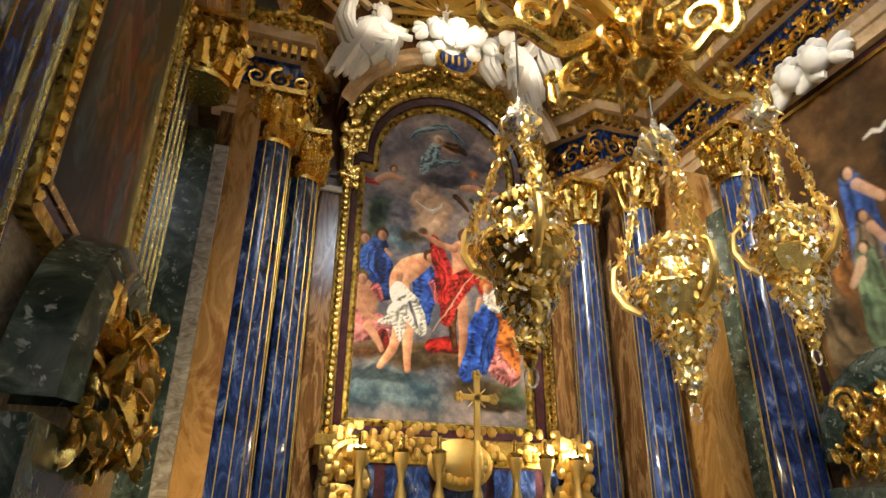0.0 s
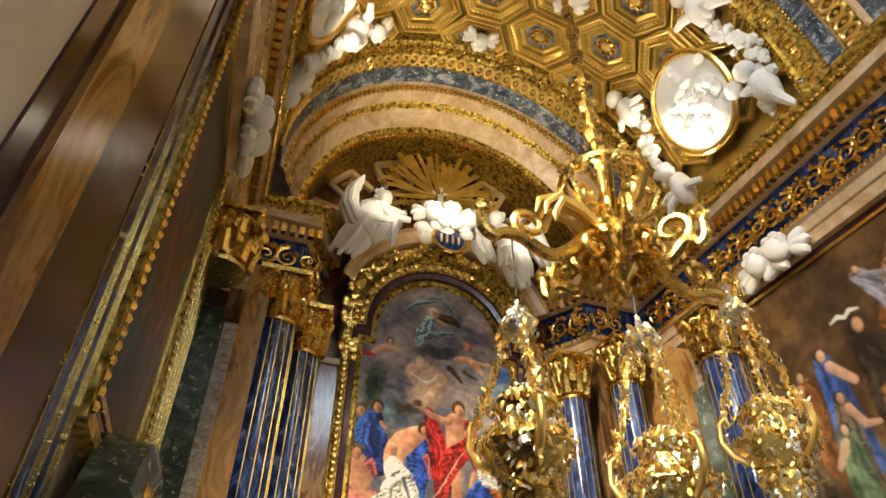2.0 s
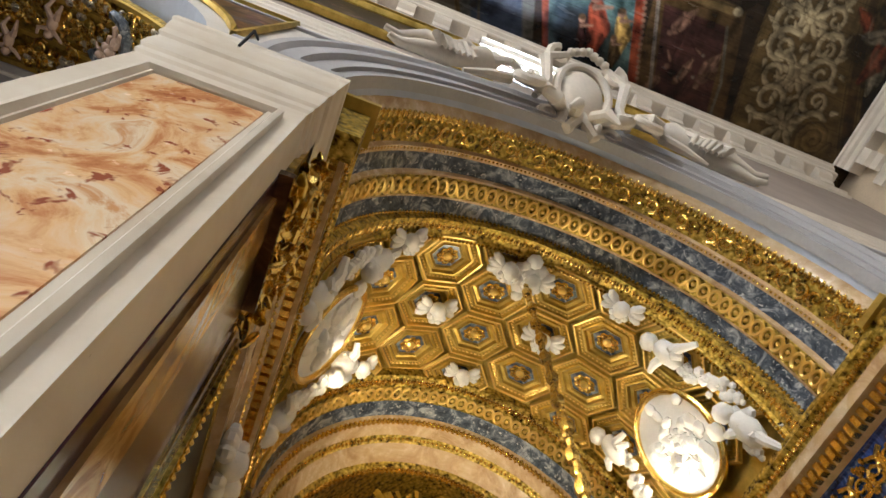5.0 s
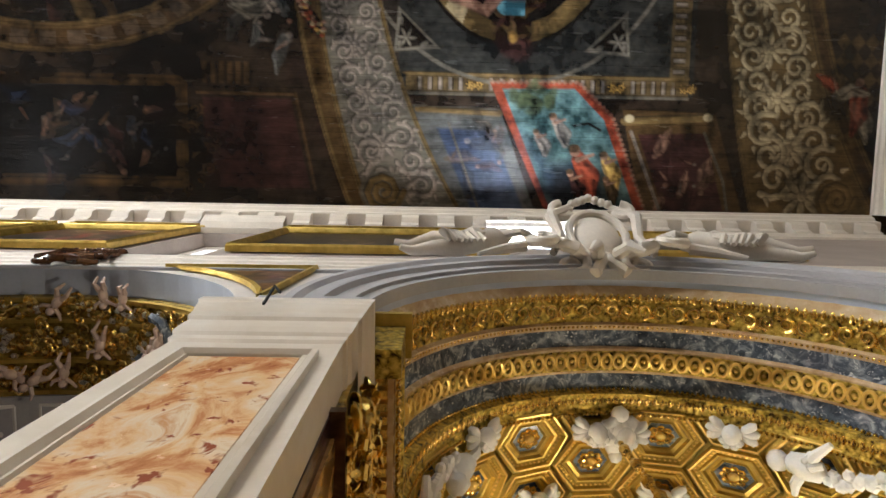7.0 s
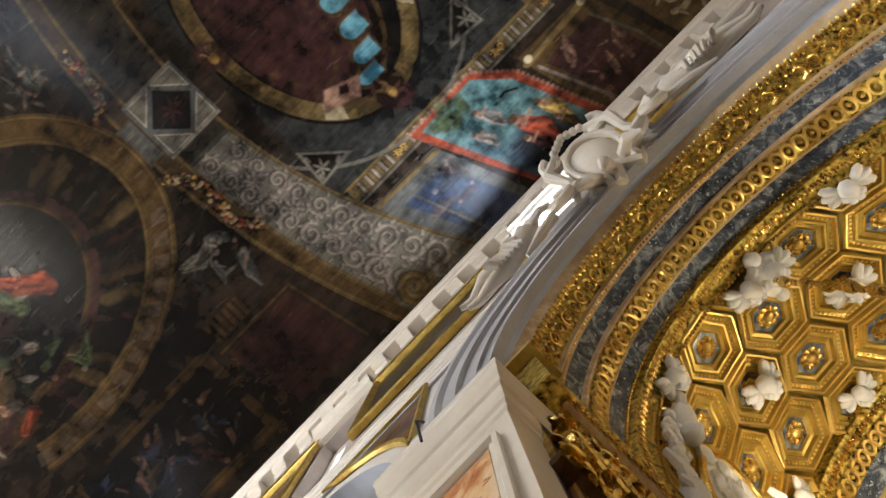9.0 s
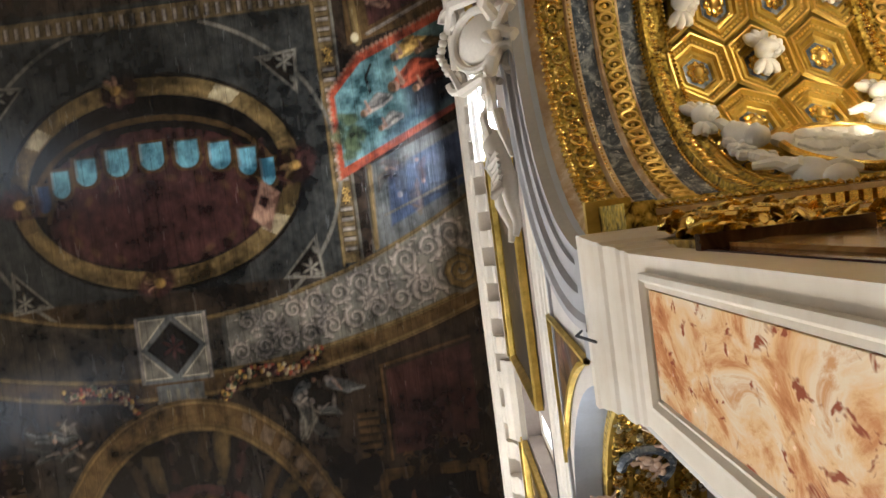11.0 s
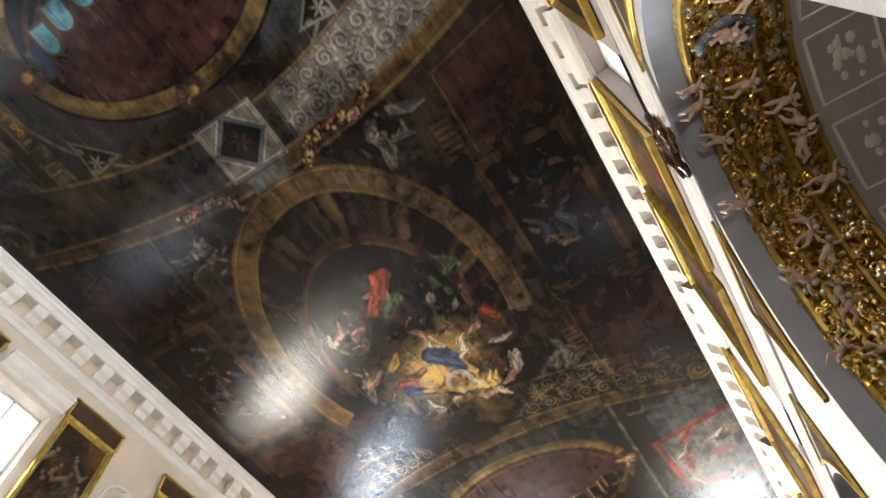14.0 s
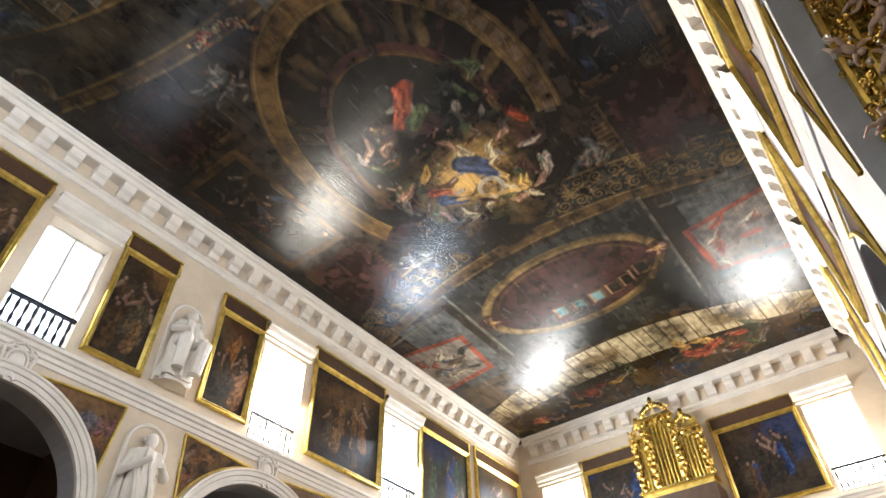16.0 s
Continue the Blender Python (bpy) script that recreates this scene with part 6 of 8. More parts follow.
cm.ball((0, 0, -0.035), 0.04, "gold_bright", 7, 5, (1, 1, 0.8))
first = cm.done("coffer", vault)
whole = first.data
cells = []
for ci in range(-4, 5):
    a = 95.0 + 18.9 * ci
    if not 6 < a < 174:
        continue
    for rj in range(4):
        y = (1.69 if ci % 2 == 0 else 1.96) + 0.55 * rj
        if y < 3.45:
            cells.append((a, y))


def cut_coffer(y, keep_above):
    """The coffer's mesh cut off along the rib."""
    b = bmesh.new()
    b.from_mesh(whole)
    bmesh.ops.bisect_plane(b, geom=b.verts[:] + b.edges[:] + b.faces[:], plane_co=(0, y, 0), plane_no=(0, -1 if keep_above else 1, 0), clear_outer=True)
    me = whole.copy()
    b.to_mesh(me)
    b.free()
    return me


front_half, back_half = cut_coffer(0.05, True), cut_coffer(0.08, False)
for i, (a, y) in enumerate(cells):
    o = first if i == 0 else new("coffer", front_half if y < 1.75 else back_half if y > 3.3 else whole)
    if i == 0:
        o.data = front_half if y < 1.75 else o.data
    o.parent, o.matrix_basis = vault, on_vault(a, y, VR + 0.02) @ Matrix.Diagonal((1.31, 1.0, 1.0, 1.0))


# ---- white stucco on the vault ----
def cherub(me, t, s, r, wings=True):
    """A small winged head as plain rounded shapes."""
    me.ball((0, 0, 0.06 * s), 0.1 * s, "stucco", 9, 7, (0.95, 1.05, 0.9), t)
    for k in range(6):
        me.ball((0.07 * s * math.cos(k), 0.05 * s + 0.05 * s * math.sin(k), 0.08 * s), 0.045 * s, "stucco", 6, 4, (1, 1, 1), t)
    if wings:
        for q in (-1, 1):
            for k in range(3):
                m = t @ Matrix.Translation((q * 0.07 * s, -0.02 * s, 0.02 * s)) @ Matrix.Rotation(q * radians(-62 - 34 * k), 4, "Z")
                me.ball((0, 0.085 * s, 0), 0.095 * s, "stucco", 7, 5, (0.55, 1.0, 0.55), m)


r = random.Random(9)
for a, y, s in ((112.5, 2.52, 1.0), (75, 2.52, 1.0), (132.5, 1.76, 0.9), (58, 1.8, 0.95), (131.8, 3.22, 0.8), (94.2, 3.26, 0.85)):
    cherub(mm_ := Mesh(), on_vault(a, y, VR - 0.03), s, r)
    mm_.done("stucco_cherub", None, True, "white stucco winged head on the gilded vault", "relief", "stucco winged heads")
cl = Mesh()
for k in range(26):
    cl.ball((r.gauss(0, 0.13), r.gauss(0, 0.07), 0.03 + 0.05 * r.random()), r.uniform(0.06, 0.11), "stucco", 7, 5, (1, 1, 0.8), on_vault(91, 1.9, VR - 0.02))
cherub(cl, on_vault(95.5, 1.88, VR - 0.08), 1.0, r)
cherub(cl, on_vault(87, 1.92, VR - 0.08), 1.0, r)
cl.done("stucco_cluster", None, True, "white stucco cloud and winged heads holding the chandelier chain", "relief")


def oval_relief(a, y):
    t = on_vault(a, y, VR - 0.05) @ Matrix.Diagonal((1.3, 1.32, 1.15, 1.0))
    e = thing("stucco_medallion", "white stucco oval medallion in a gilt ring with garlands", "relief", "stucco medallions")
    pl = Mesh()
    pl.lathe([(0.001, 0.0), (0.3, 0.0), (0.3, 0.05), (0.001, 0.06)], "stucco", 28, t @ Matrix.Diagonal((1.25, 1.0, 1, 1)))
    q = random.Random(5)
    for k in range(42):
        x, yy = q.gauss(-0.05, 0.14), q.gauss(0, 0.11)
        pl.ball((x, yy, 0.06), q.uniform(0.025, 0.07), "stucco", 7, 5, (q.uniform(0.6, 1.6), q.uniform(0.6, 1.3), 0.7), t)
    for k in range(4):
        pl.tube([t @ Vector((q.uniform(-0.2, 0.2), q.uniform(-0.15, 0.15), 0.07)) for _ in range(3)], 0.03, "stucco", 6)
    pl.done("plaque", e, True)
    Mesh().tube([t @ Vector((0.395 * math.cos(b), 0.32 * math.sin(b), 0.05)) for b in [k * 0.19635 for k in range(33)]], 0.035, "gold", 7).done("ring", e, True, "gilt ring")
    gm = Mesh()
    for sy in (-1, 1):
        for k in range(30):
            u = k / 29
            px, py = -0.5 + 0.75 * u, sy * (0.42 + 0.1 * math.sin(3 * u))
            for _ in range(2):
                gm.ball((px + q.gauss(0, 0.03), py + q.gauss(0, 0.035), 0.05), q.uniform(0.025, 0.05), "stucco", 6, 4, (1, 1, 0.9), t)
    gm.done("garland", e, True, kind="stuff")
    for sy, bx in ((-1, 0.42), (1, 0.38), (-1, -0.35), (1, -0.42)):
        g_ = Mesh()
        c0 = Vector((bx, sy * 0.45, 0.07))
        g_.ball(c0, 0.1, "stucco", 8, 6, (1.5, 0.9, 0.9), t)
        g_.ball(c0 + Vector((0.17, 0.02, 0.04)), 0.075, "stucco", 8, 6, (1, 1, 1), t)
        for k in range(4):
            d = Vector((q.uniform(-0.3, 0.1), q.uniform(-0.22, 0.22), 0.02))
            g_.tube([t @ c0, t @ (c0 + d * 0.6 + Vector((0, 0, 0.04))), t @ (c0 + d)], [0.055, 0.045, 0.028], "stucco", 7)
        g_.done("putto", e, True, "white stucco putto")
    return e


oval_relief(23, 2.52)
oval_relief(157, 2.52)

# ---- lunette over the altar ----
r = random.Random(12)
lu = thing("lunette", "brown coffered lunette behind gilded rays", "lunette", "", None, "structure")
m = Mesh()
m.add([(CX + 1.58 * c_, 4.95, VZ + 1.58 * s_) for c_, s_ in arch(0, 0, 0, 180, 32)] + [(CX - 1.58, 4.95, 4.6), (CX + 1.58, 4.95, 4.6)], [tuple(range(35))], "brown_marble")
m.done("field", lu)
m = Mesh()
for k in range(7):
    a = radians(12 + 26 * k)
    for rr in (0.75, 1.15):
        c0 = Vector((CX + rr * 1.18 * math.cos(a), 4.92, VZ + 0.1 + rr * 1.1 * math.sin(a)))
        t = Matrix.Translation(c0) @ Matrix.Rotation(-a, 4, "Y")
        m.box(-0.17, 0.17, -0.03, 0.03, -0.03, 0.03, "ochre_marble", t @ pose(0, 0, 0.17)).box(-0.17, 0.17, -0.03, 0.03, -0.03, 0.03, "ochre_marble", t @ pose(0, 0, -0.17))
        m.box(-0.03, 0.03, -0.03, 0.03, -0.17, 0.17, "ochre_marble", t @ pose(0.17, 0, 0)).box(-0.09, 0.09, -0.02, 0.02, -0.09, 0.09, "gold_relief", t)
m.done("coffering", lu)
gl = thing("gilded_glory", "sunburst of gilded wooden rays round a small white cross", "glory")
RC = Vector((CX - 0.06, 4.8, 6.62))
for k in range(54):
    a = radians(-24 + 228 * (k + r.uniform(-0.3, 0.3)) / 53)
    L = r.uniform(0.5, 0.78)
    t = Matrix.Translation(RC + Vector((0, r.uniform(-0.06, 0.05), 0))) @ Matrix.Rotation(-a, 4, "Y")
    Mesh().add([(0.05, -0.02, -0.012), (0.05, -0.02, 0.012), (L, -0.05, 0.026), (L, -0.05, -0.026), (0.05, 0.01, 0), (L, -0.035, 0)], [(0, 1, 2, 3), (0, 3, 5, 4), (1, 4, 5, 2), (2, 5, 3), (0, 4, 1)], "gold_wash", t).done("ray", gl)
m = Mesh().box(-0.03, 0.03, -0.05, -0.02, -0.16, 0.16, "stucco", Matrix.Translation(RC)).box(-0.1, 0.1, -0.055, -0.02, 0.02, 0.08, "stucco", Matrix.Translation(RC))
m.done("cross", gl, label="small white cross")
cd = Mesh()
for k in range(34):
    cd.ball((CX - 0.05 + r.gauss(0, 0.17), 4.6 + r.gauss(0, 0.04), 6.1 + r.gauss(0, 0.08) - 0.1 * abs(r.gauss(0, 0.4))), r.uniform(0.06, 0.12), "stucco", 8, 6, (1, 0.8, 0.85))
for q in (-0.2, 0.02, 0.22):
    cherub(cd, pose(CX - 0.05 + q, 4.5, 6.1 + 0.06 * (q == 0.02), 90, 0, 0), 0.95, r)
cd.done("stucco_cloud", None, True, "white stucco cloud with winged heads below the rays", "relief")


def feathers(me, lead, wid, n, mat):
    """A wing: long feathers that lie side by side along one curved line."""
    lead = [Vector(p) for p in lead]
    for k in range(n):
        o = k / (n - 1) * 2 - 1
        row, rad = [], []
        for i, p in enumerate(lead):
            d = (lead[min(i + 1, len(lead) - 1)] - lead[max(i - 1, 0)]).normalized()
            row.append(p + Vector((-d.z, 0, d.x)) * o * wid[i] + Vector((0, 0.06 * o * o - 0.02 * (k % 2), 0)))
            rad.append(wid[i] * 0.36 + 0.006)
        me.tube(row, rad, mat, 6)


def drape(me, pts, wid, n, q, mat):
    """A fall of cloth made of many folds side by side."""
    for k in range(n):
        o = (k / (n - 1) - 0.5) * 2
        row = []
        for i, p in enumerate(pts):
            a, b = Vector(pts[max(i - 1, 0)]), Vector(pts[min(i + 1, len(pts) - 1)])
            d = (b - a).normalized()
            side = Vector((-d.z, 0, d.x))
            row.append(Vector(p) + side * o * wid[i] + Vector((0, q.uniform(-0.025, 0.015) + 0.05 * o * o, 0)))
        row[-1] += (row[-1] - row[-2]) * q.uniform(-0.5, 0.15)
        me.tube(row, [w * q.uniform(0.3, 0.5) * (0.25 if i == len(wid) - 1 else 1.0) + 0.01 for i, w in enumerate(wid)], mat, 6)


def angel(s, head, chest, hip, knee, foot, hand, wings, label, seed):
    """A marble winged figure, one plain shape; places are (from the chapel's middle, height)."""
    me, q = Mesh(), random.Random(seed)
    mat, y = "stucco", 4.5
    V = lambda p, d=0.0: Vector((CX + p[0], y + d, p[1]))
    for d, wid, pts in wings:
        feathers(me, [V(p, d) for p in pts], wid, 7, mat)
    me.tube([V(head).lerp(V(chest), 0.45), V(chest), V(chest).lerp(V(hip), 0.6), V(hip)], [0.055, 0.12, 0.11, 0.13], mat, 12)
    me.ball(V(head, -0.03), 0.085, mat, 12, 9, (0.9, 1, 1.1))
    for k in range(16):
        a = q.uniform(0, 6.28)
        me.ball(V(head) + Vector((0.065 * math.cos(a) - 0.03 * s, 0.05 * math.sin(a), 0.035 + q.uniform(-0.03, 0.06))), q.uniform(0.025, 0.038), mat, 6, 4)
    me.tube([V(chest, -0.08) + Vector((0.06 * s, 0, 0.04)), V(chest, -0.16).lerp(V(hand), 0.5) - Vector((0, 0, 0.03)), V(hand, -0.12)], [0.055, 0.048, 0.03], mat, 8)
    me.tube([V(chest, 0.0) + Vector((0.02 * s, 0, 0.06)), V(chest, -0.1).lerp(V(hand), 0.6) + Vector((0, 0, 0.09)), V(hand, -0.1) + Vector((-0.05 * s, 0, 0.08))], [0.055, 0.045, 0.028], mat, 8)
    me.tube([V(hip, -0.04), V(knee, -0.14), V(knee, -0.1).lerp(V(foot), 0.45)], [0.13, 0.1, 0.07], mat, 10)
    drape(me, [V(chest, -0.08), V(hip, -0.13), V(hip, -0.1).lerp(V(foot), 0.5), V(foot, -0.02)], [0.07, 0.1, 0.12, 0.13], 9, q, mat)
    drape(me, [V(hip, -0.12), V(knee, -0.18), V(knee, -0.1) - Vector((0.02, 0, 0.2))], [0.08, 0.075, 0.05], 6, q, mat)
    me.done("angel_statue", None, True, label, "statue", "winged figures on the cornice")


angel(1, (-0.76, 6.15), (-0.87, 5.98), (-0.93, 5.76), (-0.68, 5.72), (-1.12, 5.34), (-0.5, 5.85),
      [(-0.1, (0.015, 0.05, 0.075, 0.08, 0.05), ((-1.02, 6.32), (-1.11, 6.15), (-1.13, 5.93), (-1.04, 5.72), (-0.88, 5.56))), (0.15, (0.02, 0.06, 0.07), ((-0.82, 6.28), (-0.92, 6.18), (-0.95, 6.0)))], "white marble winged figure bowing beside the gilded rays", 1)
angel(-1, (0.5, 6.24), (0.6, 6.06), (0.66, 5.86), (0.56, 5.72), (0.8, 5.42), (0.46, 5.92),
      [(0.05, (0.03, 0.08, 0.09, 0.06), ((0.44, 6.28), (0.36, 6.12), (0.37, 5.9), (0.46, 5.72))), (0.05, (0.04, 0.08, 0.1, 0.09, 0.03), ((0.74, 6.12), (0.88, 6.36), (1.02, 6.22), (1.1, 6.0), (1.19, 5.7)))], "white marble winged figure seated on the arched cornice", 2)

# ---- altar picture ----
PZ0, SH, PS, PR = 2.45, 4.66, 4.8, 0.64  # foot, shoulder, spring and radius of the arched head
PXC, PH = CX - 0.02, 0.76


def outline(o):
    """The picture's outline, o metres outside its sight edge."""
    pts = [(-PH - o, PZ0 - o), (PH + o, PZ0 - o), (PH + o, SH + o), (PR + o, SH + o)]
    pts += [((PR + o) * c_, PS + (PR + o) * s_) for c_, s_ in arch(0, 0, 0, 180, 24)]
    return pts + [(-PR - o, SH + o), (-PH - o, SH + o)]


ap = thing("altar_picture", "arched mosaic altarpiece of robed figures at a river", "painting")
yb = 4.86
cv = Canvas(PXC - PH - 0.01, PXC + PH + 0.01, PZ0 - 0.01, PS + PR + 0.01, 0.0065, "oil_sky", 5, 0.35)
r = random.Random(21)


def patch(mat, rx, rz, n, cx, cz):
    """A loose area of paint with a cloudy edge, light above and dark below."""
    cv.ellipse(PXC + cx, cz, rx, rz, mat, 0.0, 0.6 * min(rx, rz), 0.9, 0.9 * min(rx, rz), 0.12)
    for k in range(n // 2):
        a, q = r.uniform(0, 6.28), r.random() ** 0.5 * 0.8
        cv.ellipse(PXC + cx + rx * q * math.cos(a), cz + rz * q * math.sin(a), rx * r.uniform(0.2, 0.4), rz * r.uniform(0.2, 0.35), mat, r.uniform(-0.4, 0.4), 0.02, 0.75, 0.06, 0.3)


def limb(mat, widths, *pts):
    """A painted arm, leg or fall of cloth."""
    line, wid = smooth_line([(PXC + a, b) for a, b in pts], widths)
    cloth = "flesh" not in mat
    cv.band(line, wid, mat, 0.009, 1.0, 0.03 if cloth else 0.012, 0.3 if cloth else 0.38, 4.5 if cloth else 0)


def head(face, hair, rad, cx, cz):
    cv.ellipse(PXC + cx, cz + rad * 0.25, rad * 1.1, rad * 1.1, hair, 0.0, 0.012, 1.0, 0.02, 0.25)
    cv.ellipse(PXC + cx + rad * 0.15, cz - rad * 0.2, rad * 0.72, rad * 0.9, face, 0.2, 0.012, 1.0, 0.01, 0.3)
    cv.ellipse(PXC + cx + rad * 0.45, cz - rad * 0.25, rad * 0.25, rad * 0.5, face + "_d", 0.2, 0.012, 0.5)


for k in range(90):
    cv.ellipse(PXC + r.uniform(-0.7, 0.7), r.uniform(3.5, 5.4), r.uniform(0.06, 0.2), r.uniform(0.03, 0.08), r.choice(("oil_haze", "oil_cloud", "oil_haze", "oil_sky")), r.uniform(-0.4, 0.4), 0.05, 0.6, 0.12)
# sky, clouds and far trees
patch("oil_cloud", 0.18, 0.16, 14, -0.55, 5.01)
patch("oil_haze", 0.25, 0.12, 14, -0.09, 5.24)
patch("oil_cloud", 0.16, 0.16, 12, 0.45, 5.17)
patch("oil_haze", 0.21, 0.25, 16, 0.47, 4.96)
patch("oil_cloud", 0.21, 0.13, 18, -0.52, 4.44)
patch("oil_cloud_d", 0.13, 0.06, 8, -0.55, 4.34)
patch("oil_cloud", 0.31, 0.12, 18, -0.01, 4.78)
patch("oil_cloud_d", 0.21, 0.06, 8, 0.01, 4.69)
patch("oil_cloud", 0.23, 0.10, 14, 0.34, 4.91)
patch("oil_haze", 0.18, 0.16, 14, -0.46, 4.62)
patch("oil_glow", 0.19, 0.25, 20, -0.12, 4.37)
patch("oil_water", 0.14, 0.12, 10, 0.62, 4.42)
patch("oil_blue", 0.11, 0.07, 6, 0.65, 4.53)
patch("oil_haze", 0.16, 0.16, 14, 0.24, 4.26)
patch("oil_cloud", 0.16, 0.08, 8, -0.44, 4.31)
patch("oil_green", 0.11, 0.20, 12, -0.63, 4.21)
patch("oil_green_d", 0.06, 0.12, 6, -0.64, 4.23)
patch("oil_water", 0.15, 0.11, 10, -0.37, 4.03)
patch("oil_earth", 0.12, 0.08, 8, -0.31, 4.06)
patch("oil_haze", 0.21, 0.12, 10, 0.56, 4.03)
# bank and river
patch("oil_earth", 0.74, 0.12, 26, -0.09, 2.99)
patch("oil_water", 0.45, 0.16, 22, -0.46, 2.69)
patch("oil_water_d", 0.37, 0.05, 10, -0.54, 2.80)
patch("oil_green", 0.25, 0.10, 14, 0.50, 2.70)
patch("oil_earth", 0.25, 0.09, 12, 0.31, 2.74)
patch("oil_earth_d", 0.21, 0.04, 8, 0.47, 2.62)
patch("oil_brown", 0.16, 0.05, 6, -0.68, 2.97)
# seated one in the clouds
limb("oil_water", (0.041, 0.082, 0.066, 0.049, 0.021), (-0.34, 5.07), (-0.23, 5.20), (0.01, 5.29), (0.15, 5.16), (0.21, 4.97))
limb("oil_brown", (0.090, 0.107, 0.041), (0.01, 5.09), (0.13, 5.06), (0.21, 5.00))
limb("oil_water_l", (0.123, 0.156, 0.057), (-0.09, 5.03), (-0.15, 4.88), (-0.20, 4.75))
limb("oil_water", (0.107, 0.057), (-0.08, 4.86), (0.13, 4.91))
patch("oil_glow", 0.08, 0.07, 4, -0.06, 5.13)
head("oil_flesh", "oil_white", 0.041, -0.06, 5.13)
limb("oil_flesh", (0.037, 0.025), (-0.01, 5.04), (0.09, 5.00))
# winged children
limb("oil_red", (0.074, 0.041), (-0.77, 4.57), (-0.64, 4.55))
limb("oil_flesh", (0.066, 0.082, 0.037), (-0.63, 4.58), (-0.53, 4.64), (-0.41, 4.62))
head("oil_flesh", "oil_brown", 0.037, -0.49, 4.72)
limb("oil_flesh", (0.057, 0.082, 0.037), (0.19, 4.64), (0.34, 4.64), (0.46, 4.53))
limb("oil_brown", (0.053, 0.033), (0.12, 4.54), (0.24, 4.40))
limb("oil_flesh", (0.049, 0.037), (0.36, 4.63), (0.54, 4.63))
head("oil_flesh", "oil_orange", 0.041, 0.30, 4.79)
limb("oil_green", (0.049, 0.021), (0.27, 4.51), (0.41, 4.46))
# dove
limb("oil_white", (0.012, 0.033, 0.012), (-0.26, 4.41), (-0.12, 4.34), (0.00, 4.45))
# two women standing behind
limb("oil_earth", (0.131, 0.164, 0.123), (-0.72, 3.91), (-0.75, 3.76), (-0.74, 3.63))
limb("oil_blue", (0.164, 0.271, 0.287, 0.205), (-0.59, 3.94), (-0.62, 3.82), (-0.58, 3.67), (-0.53, 3.54))
limb("oil_blue_l", (0.066, 0.090, 0.041), (-0.65, 3.88), (-0.68, 3.74), (-0.59, 3.61))
head("oil_flesh", "oil_earth", 0.053, -0.72, 3.99)
head("oil_flesh", "oil_brown", 0.053, -0.57, 4.04)
limb("oil_flesh", (0.037, 0.025), (-0.52, 3.90), (-0.48, 3.84))
# seated one undressing
limb("oil_rose", (0.139, 0.262, 0.230, 0.098), (-0.74, 3.31), (-0.71, 3.18), (-0.58, 3.21), (-0.47, 3.06))
limb("oil_red_d", (0.082, 0.107), (-0.52, 3.14), (-0.49, 3.03))
limb("oil_flesh", (0.180, 0.172, 0.123), (-0.70, 3.52), (-0.65, 3.42), (-0.65, 3.32))
limb("oil_flesh", (0.057, 0.053, 0.037), (-0.77, 3.44), (-0.67, 3.30), (-0.45, 3.24))
limb("oil_flesh", (0.082, 0.057, 0.037), (-0.64, 3.20), (-0.56, 3.09), (-0.51, 3.00))
limb("oil_rose", (0.090, 0.049), (-0.59, 3.53), (-0.54, 3.45))
head("oil_flesh", "oil_earth", 0.057, -0.72, 3.61)
# lilac and blue one behind
limb("oil_blue_l", (0.139, 0.262, 0.205, 0.107), (-0.18, 3.75), (-0.14, 3.60), (-0.18, 3.43), (-0.16, 3.29))
limb("oil_rose", (0.057, 0.041), (-0.10, 3.63), (-0.05, 3.47))
# pale one bowing, white cloth
limb("oil_flesh_l", (0.098, 0.082, 0.049), (-0.38, 3.27), (-0.42, 3.04), (-0.52, 2.87))
limb("oil_flesh_l", (0.115, 0.082, 0.049), (-0.30, 3.24), (-0.30, 3.05), (-0.29, 2.86))
limb("oil_flesh_l", (0.148, 0.221, 0.189, 0.164), (-0.18, 3.84), (-0.31, 3.74), (-0.39, 3.63), (-0.38, 3.50))
limb("oil_flesh", (0.062, 0.057, 0.045), (-0.39, 3.67), (-0.40, 3.54), (-0.30, 3.50))
head("oil_flesh", "oil_brown", 0.057, -0.12, 3.88)
limb("oil_white", (0.148, 0.221, 0.164, 0.074), (-0.40, 3.53), (-0.32, 3.42), (-0.23, 3.31), (-0.17, 3.19))
limb("oil_white", (0.123, 0.123, 0.049), (-0.38, 3.47), (-0.43, 3.30), (-0.54, 3.25))
limb("oil_white", (0.180, 0.123, 0.033), (-0.40, 3.35), (-0.37, 3.23), (-0.36, 3.11))
limb("oil_cloud", (0.033, 0.016), (-0.30, 3.44), (-0.21, 3.23))
# red-cloaked one pouring
limb("oil_red_d", (0.107, 0.066), (-0.07, 3.08), (0.14, 3.07))
limb("oil_red", (0.123, 0.123), (-0.09, 3.07), (0.07, 3.11))
limb("oil_flesh", (0.123, 0.090, 0.053), (0.17, 3.52), (0.19, 3.28), (0.17, 2.94))
limb("oil_brown", (0.098, 0.066, 0.041), (0.09, 3.40), (0.09, 3.22), (0.11, 3.09))
limb("oil_flesh", (0.205, 0.205, 0.164), (0.17, 3.98), (0.19, 3.88), (0.16, 3.75))
limb("oil_red", (0.082, 0.164, 0.189, 0.164, 0.090), (-0.09, 4.07), (-0.02, 3.86), (0.02, 3.65), (0.05, 3.46), (0.04, 3.30))
limb("oil_red_l", (0.057, 0.107, 0.049), (-0.06, 3.94), (0.01, 3.73), (0.03, 3.48))
